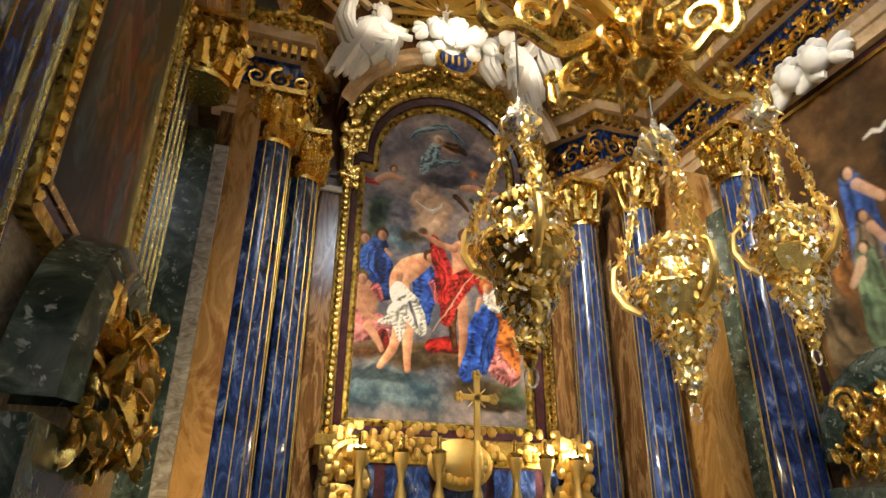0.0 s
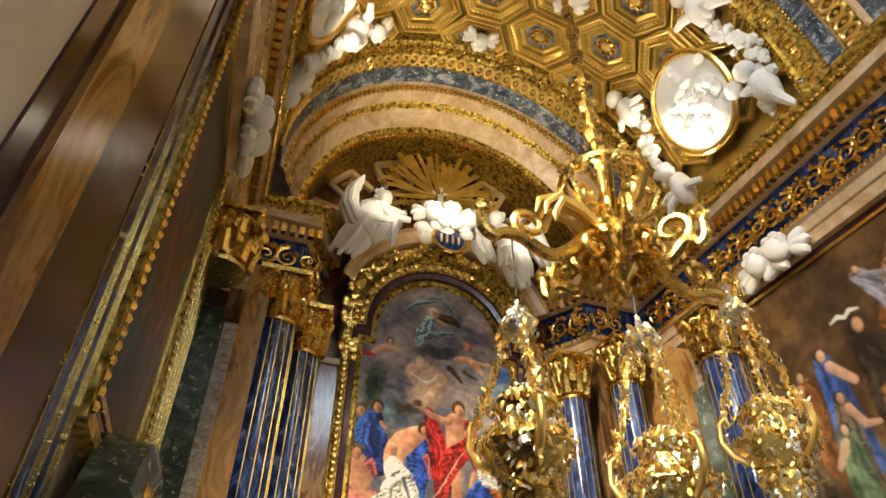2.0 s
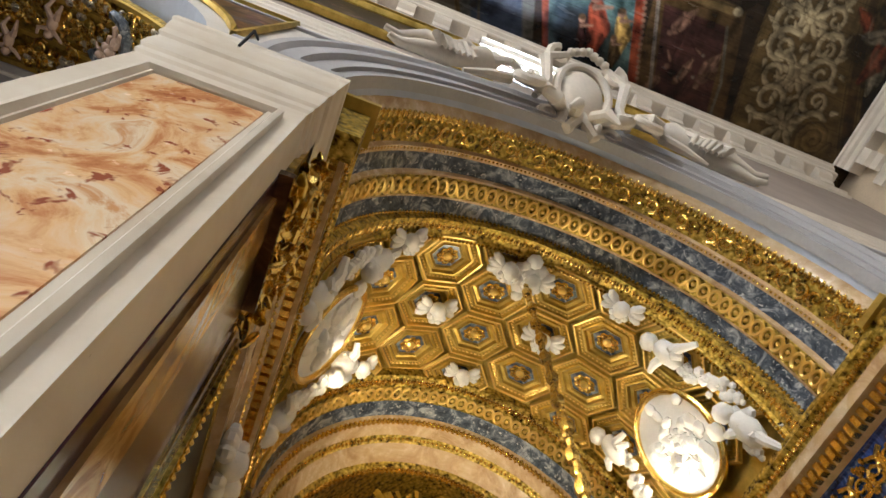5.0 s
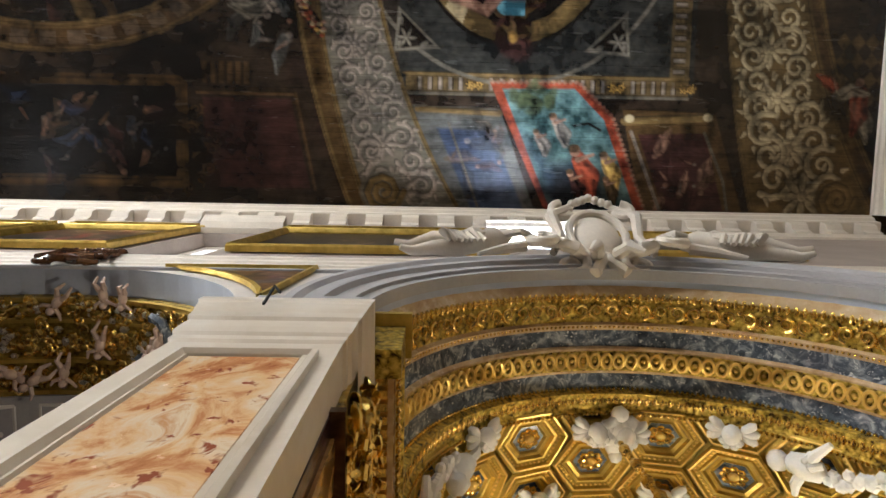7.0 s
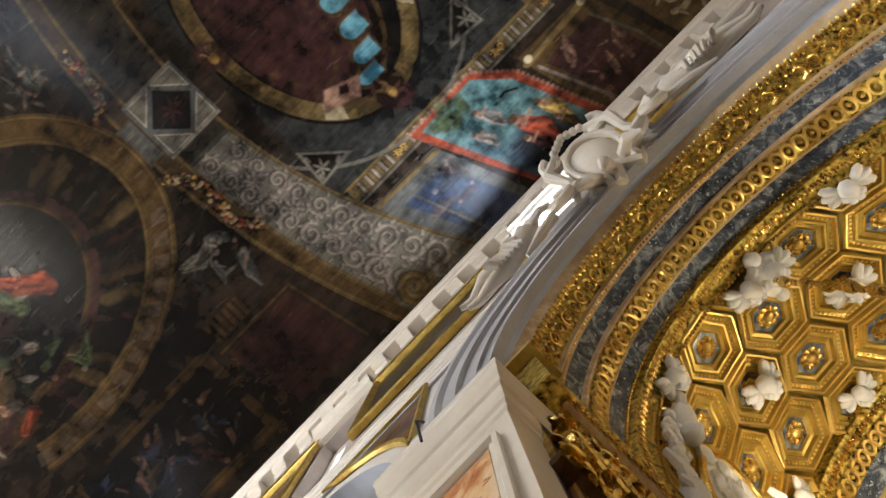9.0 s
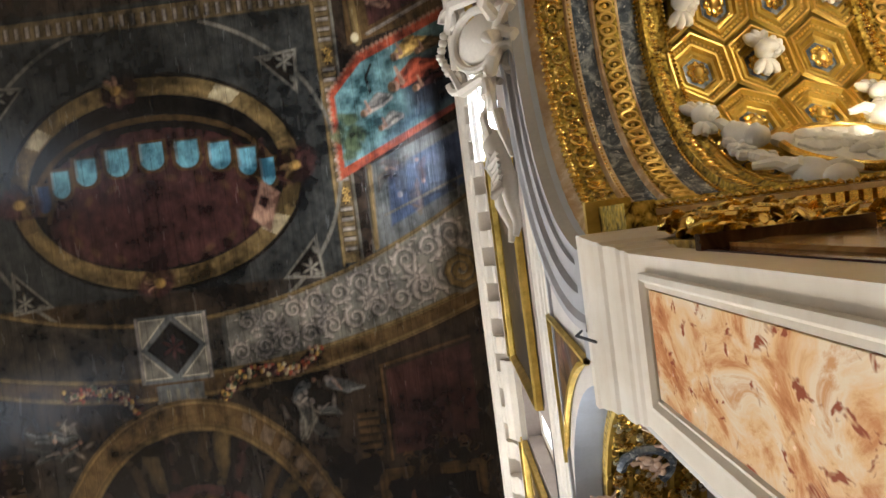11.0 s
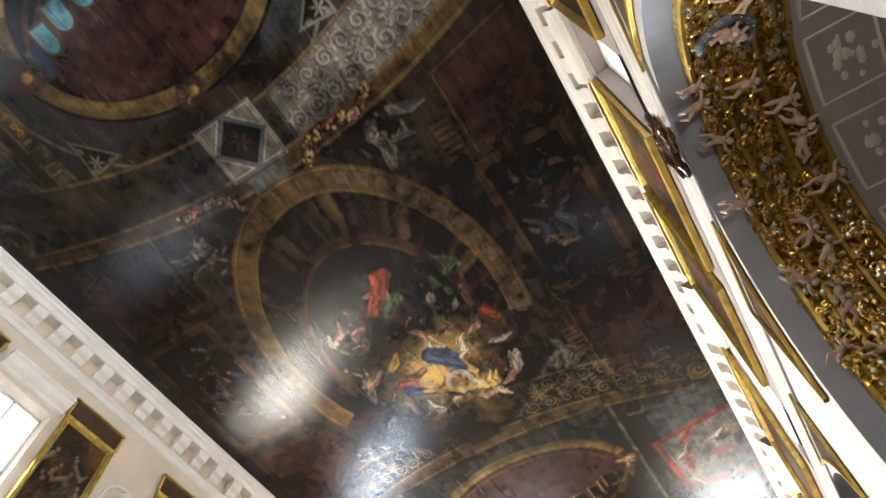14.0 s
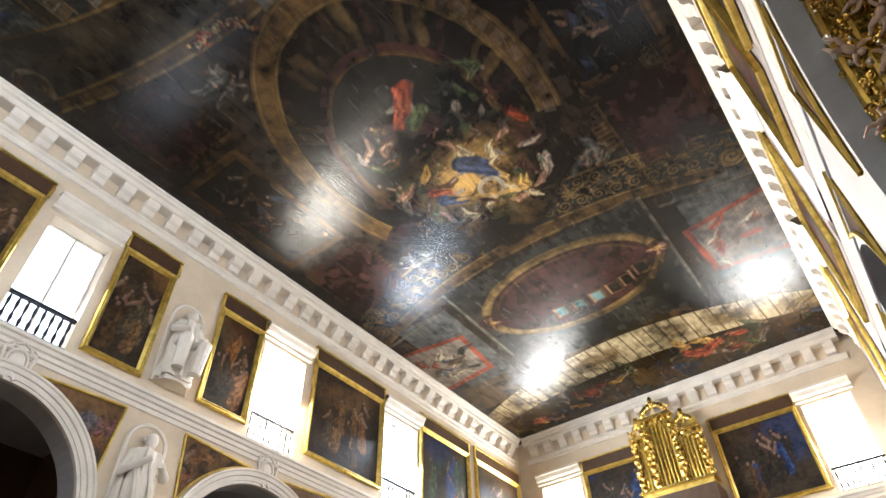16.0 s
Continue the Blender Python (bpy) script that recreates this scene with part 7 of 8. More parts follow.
limb("oil_red", (0.090, 0.148, 0.213, 0.115), (0.29, 3.98), (0.32, 3.82), (0.18, 3.67), (0.10, 3.49))
limb("oil_flesh", (0.070, 0.062, 0.041), (0.10, 3.99), (-0.05, 4.03), (-0.19, 4.11))
limb("oil_flesh", (0.057, 0.049), (0.28, 3.90), (0.35, 3.77))
head("oil_flesh", "oil_brown", 0.062, 0.20, 4.12)
patch("oil_brown", 0.04, 0.03, 2, -0.20, 4.14)
limb("oil_glow", (0.012, 0.012), (0.41, 3.96), (-0.08, 3.20))
# kneeling one in blue, white and orange
limb("oil_orange", (0.164, 0.262, 0.230, 0.082), (0.57, 3.46), (0.62, 3.25), (0.60, 3.05), (0.67, 2.90))
limb("oil_rose", (0.098, 0.189, 0.164), (0.47, 3.12), (0.49, 2.96), (0.61, 2.87))
limb("oil_blue_l", (0.164, 0.271, 0.246, 0.164), (0.41, 3.42), (0.36, 3.23), (0.32, 3.03), (0.23, 2.87))
limb("oil_blue", (0.082, 0.123, 0.082), (0.49, 3.36), (0.42, 3.11), (0.36, 2.91))
limb("oil_white", (0.123, 0.139, 0.066), (0.45, 3.59), (0.48, 3.51), (0.58, 3.46))
limb("oil_flesh", (0.049, 0.041), (0.35, 3.54), (0.32, 3.44))
limb("oil_red", (0.057, 0.041), (0.34, 3.69), (0.37, 3.60))
head("oil_flesh", "oil_orange", 0.057, 0.41, 3.66)
shape = lambda U, V: (np.abs(U - PXC) < PH + 0.008) & ((V < SH + 0.008) | (np.hypot(U - PXC, V - PS) < PR + 0.012) | ((np.abs(U - PXC) < PR + 0.008) & (V < PS)))
cv.rgb = 0.3 * (cv.rgb / 0.3) ** 1.45
cv.sheet("mosaic", Matrix(((1, 0, 0, 0), (0, 0, -1, yb), (0, 1, 0, 0), (0, 0, 0, 1))), "oil_canvas", ap, shape)


def outline_sweep(me, prof, mat):
    """prof: (outside offset, depth) pairs along the picture's outline."""
    rows = [[(PXC + x, yb - d, z) for x, z in outline(o)] for o, d in prof]
    n = len(rows[0])
    v = [p for row in rows for p in row]
    f = [(j * n + i, j * n + (i + 1) % n, (j + 1) * n + (i + 1) % n, (j + 1) * n + i) for j in range(len(rows) - 1) for i in range(n)]
    me.add(v, f, mat)


m = Mesh()
outline_sweep(m, [(-0.01, 0.0), (0.0, 0.04), (0.02, 0.055), (0.05, 0.04)], "gold_relief")
m.done("sight_moulding", ap, label="gilt inner moulding")
m = Mesh()
outline_sweep(m, [(0.05, 0.04), (0.055, 0.07), (0.11, 0.08), (0.12, 0.1)], "porphyry")
m.done("frame", ap, label="dark porphyry frame")
m = Mesh()
outline_sweep(m, [(0.12, 0.1), (0.13, 0.13), (0.2, 0.13), (0.215, 0.05), (0.215, -0.1)], "gold_relief")
of = m.done("outer_frame", ap, label="gilded outer frame")
m = Mesh()
pts = outline(0.165)
for i, (x, z) in enumerate(pts):
    x2, z2 = pts[(i + 1) % len(pts)]
    L = math.hypot(x2 - x, z2 - z)
    n = max(1, int(L / 0.055))
    for k in range(n):
        m.ball((PXC + x + (x2 - x) * k / n, yb - 0.14, z + (z2 - z) * k / n), 0.03, "gold", 6, 4, (1, 0.8, 1))
m.done("beading", of, True, kind="stuff")
# arched cornice over the picture, with foliage and a lapis shield
e = thing("arched_cornice", "gilded arched cornice with foliage and a lapis shield", "cornice")
m = Mesh()
arch_band(m, CX, 4.86, [(1.02, 4.9), (1.02, 4.66), (1.06, 4.62), (1.12, 4.6), (1.14, 4.56), (1.14, 4.9)], "ochre_marble", 18, 162, 40)
m.done("moulding", e)
m = Mesh()
arch_band(m, CX, 4.86, [(0.84, 4.8), (0.9, 4.72), (0.98, 4.72), (1.02, 4.78)], "gold_relief", 0, 180, 40)
r = random.Random(8)
for k in range(150):
    a = radians(r.uniform(0, 180))
    q = r.uniform(0.87, 1.03)
    m.ball((CX + q * math.cos(a), 4.72 + r.uniform(-0.04, 0.03), 4.86 + q * math.sin(a)), r.uniform(0.02, 0.045), "gold", 6, 4, (1, 0.8, 1))
for q in (-1, 1):
    for k in range(40):
        m.ball((PXC + q * (0.9 + r.uniform(-0.06, 0.08)), 4.74, r.uniform(4.4, 5.05)), r.uniform(0.025, 0.05), "gold", 6, 4, (1, 0.8, 1))
m.done("foliage", e, True)
m = Mesh()
m.add([(CX + x, 4.56, 5.86 + z) for x, z in ((-0.17, 0.12), (0.17, 0.12), (0.14, -0.02), (0.06, -0.12), (-0.06, -0.12), (-0.14, -0.02))] + [(CX + x, 4.62, 5.86 + z) for x, z in ((-0.17, 0.12), (0.17, 0.12), (0.14, -0.02), (0.06, -0.12), (-0.06, -0.12), (-0.14, -0.02))], [tuple(range(6))] + [(i, (i + 1) % 6, 6 + (i + 1) % 6, 6 + i) for i in range(6)], "lapis")
for k in range(4):
    m.box(CX - 0.12 + 0.065 * k, CX - 0.1 + 0.065 * k, 4.545, 4.56, 5.82, 5.92, "gold_bright")
m.tube([(CX + 0.2 * math.cos(k * 0.3142), 4.56, 5.87 + 0.16 * math.sin(k * 0.3142)) for k in range(21)], 0.025, "gold", 6)
m.done("shield", e, label="lapis shield with gilt bars")


# ---- columns and pilasters ----
def capital(me, r0, z, h, m, seed=0):
    """Corinthian capital: bell, two rows of leaves, volutes and a slab."""
    me.lathe([(r0 * 1.12, z - 0.03), (r0 * 1.15, z), (r0 * 1.0, z + 0.02), (r0 * 1.02, z + h * 0.5), (r0 * 1.3, z + h * 0.86)], "gold", 14, m)
    for row, (zz, rr, L) in enumerate(((0.04, 1.06, 0.42), (0.3, 1.12, 0.46))):
        for k in range(8):
            a = radians(45 * k + 22.5 * row)
            t = m @ Matrix.Translation((r0 * rr * math.cos(a), r0 * rr * math.sin(a), z + h * zz)) @ Matrix.Rotation(a, 4, "Z")
            me.tube([t @ Vector(p) for p in ((0, 0, 0), (0.02, 0, h * L * 0.6), (0.055, 0, h * L), (0.075, 0, h * L * 0.86))], [0.05, 0.045, 0.035, 0.018], "gold", 6)
    for k in range(4):
        a = radians(45 + 90 * k)
        t = m @ Matrix.Translation((r0 * 1.3 * math.cos(a), r0 * 1.3 * math.sin(a), z + h * 0.8)) @ Matrix.Rotation(a, 4, "Z")
        pts = spiral(0.03, 0, 0.055, 1.5, radians(180), -1, 12)
        me.tube([t @ Vector((p, 0, q)) for p, q in pts], 0.022, "gold", 6)
    q = random.Random(int(z * 100))
    for k in range(150):
        a, u = q.uniform(0, 6.28), q.random()
        w_ = r0 * (1.12 + 0.5 * u)
        p = m @ Vector((w_ * math.cos(a), w_ * math.sin(a), z + h * (0.06 + 0.8 * u)))
        me.ball((0, 0, 0), q.uniform(0.016, 0.034), "gold", 5, 4, (0.9, 0.35, 1.5), Matrix.Translation(p) @ Matrix.Rotation(a + q.uniform(-1, 1), 4, "Z") @ Matrix.Rotation(q.uniform(-0.8, 0.8), 4, "X"))
    me.box(-r0 * 1.35, r0 * 1.35, -r0 * 1.35, r0 * 1.35, z + h * 0.9, z + h, "gold", m)


def column(x, y, top, r0=0.15, group="lapis columns"):
    e = thing("column", "lapis lazuli column with gilt fillets and Corinthian capital", "column", group, pose(x, y, 0))
    sh = Mesh().lathe([(r0, 0.75), (r0, 1.6), (r0 * 0.88, top - 0.45)], "lapis", 40)
    sh = sh.done("shaft", e, True)
    n = 14
    for k in range(n):
        a = 2 * math.pi * k / n
        b = Mesh().tube([((r0 + 0.002) * math.cos(a), (r0 + 0.002) * math.sin(a), 0.76), ((r0 + 0.002) * math.cos(a), (r0 + 0.002) * math.sin(a), 1.6), ((r0 * 0.88 + 0.002) * math.cos(a), (r0 * 0.88 + 0.002) * math.sin(a), top - 0.46)], 0.004, "gold_wash", 4)
        b.done("fillet", sh)
    Mesh().lathe([(r0 * 1.4, 0.5), (r0 * 1.4, 0.56), (r0 * 1.3, 0.6), (r0 * 1.1, 0.64), (r0 * 1.25, 0.7), (r0 * 1.05, 0.75)], "gold", 24).box(-0.24, 0.24, -0.24, 0.24, 0, 0.5, "green_marble").done("base", e)
    c_ = Mesh()
    capital(c_, r0 * 0.88, top - 0.43, 0.43, pose(0, 0, 0))
    c_.done("capital", e, True)
    return e


TOP = SPRING - 1.05
column(CX - 1.61, 4.12, TOP, 0.17)
column(CX - 1.34, 4.56, TOP, 0.16)
column(CX + 1.53, 4.12, TOP)
column(CX + 1.22, 4.56, TOP)


def strip(s, x, y0, y1, z0, z1, mat, name, e, th=0.05, fillets=0, cap=False):
    """A flat upright strip on a side wall; s says which wall, x its distance from the middle."""
    a, b = sorted((flip(s, x), flip(s, x + th)))
    Mesh().box(a, b, y0, y1, z0, z1, mat).done(name, e)
    for k in range(fillets):
        y = y0 + (y1 - y0) * (k + 0.5) / fillets
        Mesh().tube([(flip(s, x - 0.003), y, z0), (flip(s, x - 0.003), y, z1)], 0.006, "gold", 4).done("fillet", e)
    if cap:
        for k in range(3):
            Mesh().tube([(flip(s, x + 0.03 + 0.06 * k), y0 - 0.003, z0), (flip(s, x + 0.03 + 0.06 * k), y0 - 0.003, z1)], 0.006, "gold", 4).done("fillet", e)
        c_ = Mesh()
        capital(c_, (y1 - y0) * 0.42, z1 + 0.02, 0.43, pose(flip(s, x + 0.03), (y0 + y1) / 2, 0))
        c_.done("capital", e, True)


for s, nm in ((-1, "west"), (1, "east")):
    e = thing("wall_cladding_" + nm, "marble wall strips in lapis, green, alabaster and brown", "cladding", "", None, "structure")
    if s < 0:
        strip(s, 2.15, 3.08, 3.88, 0.5, TOP - 0.43, "lapis", "lapis_pilaster", e, 0.05, 5)
        c_ = Mesh()
        capital(c_, 0.17, TOP - 0.43, 0.43, pose(flip(s, 2.08), 3.5, 0))
        c_.done("capital", e, True)
        strip(s, 1.97, 3.88, 4.3, 0.5, TOP - 0.5, "green_marble", "green_strip", e, 0.23)
        strip(s, 1.88, 3.9, 4.3, 0.5, TOP - 0.6, "veined_stone", "pale_strip", e, 0.09)
        strip(s, 1.7, 3.95, 4.3, 0.5, TOP - 0.02, "alabaster", "alabaster_backing", e, 0.18)
    else:
        strip(s, 2.06, 3.6, 3.9, 0.5, TOP - 0.5, "green_marble", "green_strip", e, 0.14)
        strip(s, 1.86, 3.95, 4.3, 0.5, TOP - 0.02, "alabaster", "alabaster_backing", e, 0.34)
    strip(s, 1.62, 4.35, 4.9, 0.5, TOP - 0.02, "striped_marble", "brown_backing", e, 0.4)
    a, b = sorted((flip(s, 0.98), flip(s, 1.16)))
    Mesh().box(a, b, 4.78, 4.97, 0.5, TOP - 0.35, "striped_marble").box(a - 0.02, b + 0.02, 4.75, 4.97, TOP - 0.35, TOP - 0.3, "white_marble").done("brown_pilaster", e)
    a, b = sorted((flip(s, 1.16), flip(s, 1.62)))
    for k in range(14):  # rough courses between the columns
        z = 0.5 + k * 0.3
        Mesh().box(a, b, 4.9 - 0.02 * (k % 2), 4.97, z + 0.006, z + 0.294, "veined_stone").done("stone_course", e)
column(flip(1, 2.0), 3.4, TOP, 0.18)
# reveal of the chapel's opening beside the pier
e = thing("opening_reveal", "marble reveal with dark, pale and brown strips", "cladding", "", None, "structure")
for y0, y1, x, mat, z1 in ((0.47, 0.56, 0.006, "porphyry", 4.15), (0.56, 0.75, 0.02, "alabaster", 4.15), (0.75, 1.04, 0.012, "brown_marble", 4.15), (1.04, 1.1, 0.004, "porphyry", 4.7)):
    Mesh().box(PX1 - 0.1, PX1 + x, y0, y1, 0, z1, mat).done("strip", e)
Mesh().box(flip(-1, 2.3), flip(-1, 2.16), 1.1, 1.62, 0, 4.7, "lapis").done("strip", e)
for y in (1.14, 1.28, 1.44, 1.58):
    Mesh().tube([(flip(-1, 2.155), y, 0.5), (flip(-1, 2.155), y, 4.65)], 0.006, "gold", 4).done("fillet", e)
r = random.Random(31)
m = Mesh()
for k in range(260):
    q = r.random()
    leaf(m, Vector((PX1 + 0.03 + 0.08 * q + r.gauss(0, 0.02), 0.54 + r.uniform(0, 0.5), 4.2 + 0.55 * q)), r.uniform(0.02, 0.05), "gold", r, r.uniform(-0.8, 0.8))
for k in range(8):
    pts = spiral(0.6 + 0.055 * k, 4.4 + 0.24 * (k % 2), 0.07, 1.4, r.uniform(0, 6), 1 if k % 2 else -1, 12)
    m.tube([(PX1 + 0.1 + 0.003 * i, u, z) for i, (u, z) in enumerate(pts)], [0.022 * (1 - 0.5 * i / 12) for i in range(13)], "gold", 6)
for k in range(170):
    q = r.random()
    leaf(m, Vector((flip(-1, 2.12) + r.gauss(0, 0.03) + 0.05 * q, 1.08 + r.uniform(0, 0.28), 4.3 + 0.85 * q)), r.uniform(0.025, 0.055), "gold", r, r.uniform(-0.8, 0.8))
m.done("gilded_foliage", e, True, kind="stuff")
Mesh().box(PX1 - 0.1, PX1 + 0.06, 0.46, 1.08, 4.15, 4.2, "brown_marble").done("strip", e)
Mesh().box(PX1 - 0.1, PX1 + 0.03, 0.5, 1.1, 4.2, 5.18, "gold_dimmed").done("strip", e)
m = Mesh().box(PX1 - 0.05, CX - 1.9, 0.5, 0.66, 5.18, SPRING, "gold_relief").box(PX1 - 0.08, CX - 1.86, 0.42, 0.7, SPRING, SPRING + 0.06, "gold_wash")
m.done("gilded_impost", e)
m = Mesh().box(CX + 1.9, CX + 2.3, 0.5, 0.66, 4.6, SPRING, "gold_relief").box(CX + 1.86, CX + 2.3, 0.42, 0.7, SPRING, SPRING + 0.06, "gold_wash")
m.done("gilded_impost", e)


# ---- side pictures and doors ----
def side_picture(s, seed, mats, base):
    y0, y1, z0, z1 = (1.8, 2.92, 2.6, 4.62) if s < 0 else (1.6, 3.14, 2.62, 4.62)
    e = thing("side_picture", "large mosaic picture in a gilt frame on the chapel wall", "painting", "side pictures")
    x = 2.17
    r = random.Random(seed)
    cv = Canvas(y0, y1, z0, z1, 0.012, base, seed, 0.5)
    for j in range(8):
        cv.ellipse(r.uniform(y0, y1), r.uniform(z0 + 0.9, z1), r.uniform(0.25, 0.6), r.uniform(0.15, 0.4), r.choice(mats[:4]), r.uniform(-0.6, 0.6), 0.25, 0.6, 0.4)
    for j in range(11):
        q = j / 11
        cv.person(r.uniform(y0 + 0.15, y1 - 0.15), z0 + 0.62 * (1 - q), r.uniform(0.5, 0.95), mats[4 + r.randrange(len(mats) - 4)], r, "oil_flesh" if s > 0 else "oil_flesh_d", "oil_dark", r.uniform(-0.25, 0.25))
    for q in (-1, 1) if s > 0 else ():
        cv.band([(2.36, 4.1), (2.36 + q * 0.05, 4.13), (2.36 + q * 0.12, 4.11)], [0.025, 0.035, 0.01], "oil_white")
    for j in range(5 if s > 0 else 0):
        cv.person(r.uniform(1.5, 2.1), r.uniform(3.5, 4.0), r.uniform(0.3, 0.5), r.choice(("oil_flesh", "oil_orange_d", "oil_cloud")), r, "oil_flesh", "oil_brown", r.uniform(-0.8, 0.8))
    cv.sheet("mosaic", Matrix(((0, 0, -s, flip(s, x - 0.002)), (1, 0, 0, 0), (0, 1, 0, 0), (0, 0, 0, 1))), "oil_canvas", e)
    for mat, o0, o1, th, nm in (("gold", 0.0, 0.03, 0.018, "sight_moulding"), ("porphyry", 0.03, 0.09, 0.012, "frame"), ("gold_relief", 0.09, 0.14, 0.024, "outer_frame")):
        m = Mesh()
        a, b = sorted((flip(s, x - th), flip(s, x + 0.03)))
        m.box(a, b, y0 - o1, y1 + o1, z1 + o0, z1 + o1, mat).box(a, b, y0 - o1, y1 + o1, z0 - o1, z0 - o0, mat)
        m.box(a, b, y0 - o1, y0 - o0, z0 - o0, z1 + o0, mat).box(a, b, y1 + o0, y1 + o1, z0 - o0, z1 + o0, mat)
        of = m.done(nm, e)
    m = Mesh()
    for z in [z0 - 0.1 + 0.05 * k for k in range(45)]:
        for y in (y0 - 0.11, y1 + 0.11):
            m.ball((flip(s, x - 0.026), y, z), 0.022, "gold", 5, 4)
    m.done("beading", of, kind="stuff")
    hd = thing("stucco_cherub", "pair of white stucco winged heads above the picture", "relief")
    for q in (-0.09, 0.12):
        m = Mesh()
        cherub(m, Matrix(((0, 0, -s, flip(s, x - 0.1)), (s, 0, 0, 2.62 + q), (0, 1, 0, 4.78), (0, 0, 0, 1))), 1.1, r)
        m.done("winged_head", hd, True)
    # arched marble door head below, with gilded trophies
    d = thing("door_head", "green marble arched door head with gilded foliage", "door", "door heads")
    yc, zc = (2.36, 2.0) if s < 0 else (2.62, 2.1)
    m = Mesh()
    v, f = [], []
    for i in range(25):
        a = radians(180 * i / 24)
        for rr, xx in ((0.42, 2.15), (0.42, 2.0), (0.5, 1.96), (0.58, 2.0), (0.6, 2.15)):
            v.append((flip(s, xx), yc + rr * math.cos(a), zc + rr * 1.05 * math.sin(a)))
    for i in range(24):
        for k in range(4):
            f.append((i * 5 + k, i * 5 + k + 1, i * 5 + 6 + k, i * 5 + 5 + k))
    m.add(v, f, "green_marble").done("arch", d, True)
    a, b = sorted((flip(s, 2.02), flip(s, 2.18)))
    Mesh().box(a, b, yc - 0.66, yc + 0.66, 1.75, 1.95, "green_marble").box(a, b, yc - 0.55, yc + 0.55, 1.68, 1.75, "gold").done("lintel", d)
    Mesh().box(a, b, yc - 0.6, yc + 0.6, 0, 1.68, "dark_wood").done("door_leaf", d)
    m = Mesh()
    for k in range(170):
        a, q = r.uniform(0, 3.14), r.random() ** 0.6 * 0.42
        leaf(m, Vector((flip(s, 2.03 - r.random() * 0.16), yc + q * math.cos(a), zc - 0.12 + 1.2 * q * math.sin(a))), r.uniform(0.02, 0.05), "gold", r, r.uniform(0, 6))
    for k in range(9):
        a = r.uniform(0.2, 2.9)
        pts = spiral(yc + 0.24 * math.cos(a), zc + 0.26 * math.sin(a), r.uniform(0.05, 0.1), 1.4, r.uniform(0, 6), r.choice((-1, 1)), 12)
        m.tube([(flip(s, 1.9 + 0.004 * i), u, z) for i, (u, z) in enumerate(pts)], [0.026 * (1 - 0.5 * i / 12) for i in range(13)], "gold", 6)
    for q in (-1, 1):
        pts = spiral(yc + q * 0.3, zc + 0.32, 0.11, 1.5, 0, q, 14)
        m.tube([(flip(s, 1.98), u, z) for u, z in pts], 0.03, "gold", 6)
    m.done("trophy", d, True, "gilded carved foliage", kind="stuff")


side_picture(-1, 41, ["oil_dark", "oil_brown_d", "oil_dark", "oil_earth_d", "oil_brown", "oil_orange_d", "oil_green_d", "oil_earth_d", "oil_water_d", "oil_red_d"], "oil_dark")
side_picture(1, 42, ["oil_brown_d", "oil_earth_d", "oil_brown_d", "oil_dark", "oil_blue", "oil_flesh", "oil_green", "oil_orange_d", "oil_earth", "oil_dark", "oil_red_d"], "oil_brown")

# ---- altar ----
al = thing("altar", "altar shelf with lapis panels and gilded scrolls", "altar")
Mesh().box(CX - 1.25, CX + 1.25, 3.9, 4.75, 0, 1.55, "green_marble").done("table", al)
Mesh().box(CX - 1.0, CX + 1.0, 4.42, 4.78, 1.55, 2.2, "porphyry").done("gradine", al)
for k in range(5):
    u = CX - 0.8 + 0.4 * k
    Mesh().box(u - 0.16, u + 0.16, 4.4, 4.43, 1.62, 2.08, "lapis").done("lapis_panel", al)
m = Mesh().box(CX - 1.06, CX + 1.06, 4.38, 4.8, 2.2, 2.27, "gold").box(CX - 1.02, CX + 1.02, 4.4, 4.8, 2.1, 2.2, "gold_relief")
r = random.Random(17)
for k in range(120):
    m.ball((CX + r.uniform(-0.95, 0.95), 4.38, 2.2 + r.uniform(-0.06, 0.16)), r.uniform(0.02, 0.04), "gold_bright", 6, 4)
for q in (-1, 1):
    for k in range(50):
        m.ball((CX + q * r.uniform(0.72, 1.0), 4.36 + r.uniform(-0.08, 0.05), r.uniform(1.75, 2.3)), r.uniform(0.03, 0.06), "gold_bright", 6, 4)
    for z0 in (1.85, 2.12):
        pts = spiral(CX + q * 0.85, z0, 0.13, 1.6, 0, q, 16)
        m.tube([(u, 4.33, z) for u, z in pts], 0.035, "gold_bright", 6)
m.done("gilded_relief", al, True, kind="stuff")
m = Mesh().lathe([(0.001, 0.0), (0.2, 0.01), (0.22, 0.05), (0.12, 0.08), (0.001, 0.09)], "gold_bright", 20, pose(CX - 0.05, 4.36, 2.1, 90, 0, 0) @ Matrix.Diagonal((1.1, 0.8, 1, 1)))
for k in range(11):
    a = radians(180 + 18 * k)
    m.ball((CX - 0.05 + 0.17 * math.cos(a), 4.27, 2.12 + 0.14 * math.sin(a)), 0.035, "gold_bright", 6, 4, (1, 0.6, 1))
m.done("shell", al, True, "gilded shell ornament")
for k, u in enumerate((-0.78, -0.5, -0.24, 0.32, 0.56, 0.8)):
    cs = thing("candlestick", "slender gilded altar candlestick", "candlestick", "altar candlesticks", pose(CX + u, 4.2, 1.55))
    Mesh().lathe([(0.08, 0), (0.07, 0.04), (0.03, 0.08), (0.045, 0.16), (0.02, 0.22), (0.04, 0.34), (0.018, 0.42), (0.03, 0.5), (0.05, 0.56), (0.05, 0.6)], "gold_bright", 14).done("stem", cs, True)
    Mesh().lathe([(0.05, 0.6), (0.06, 0.62), (0.02, 0.64), (0.016, 0.72)], "gold", 12).done("cup", cs, True)
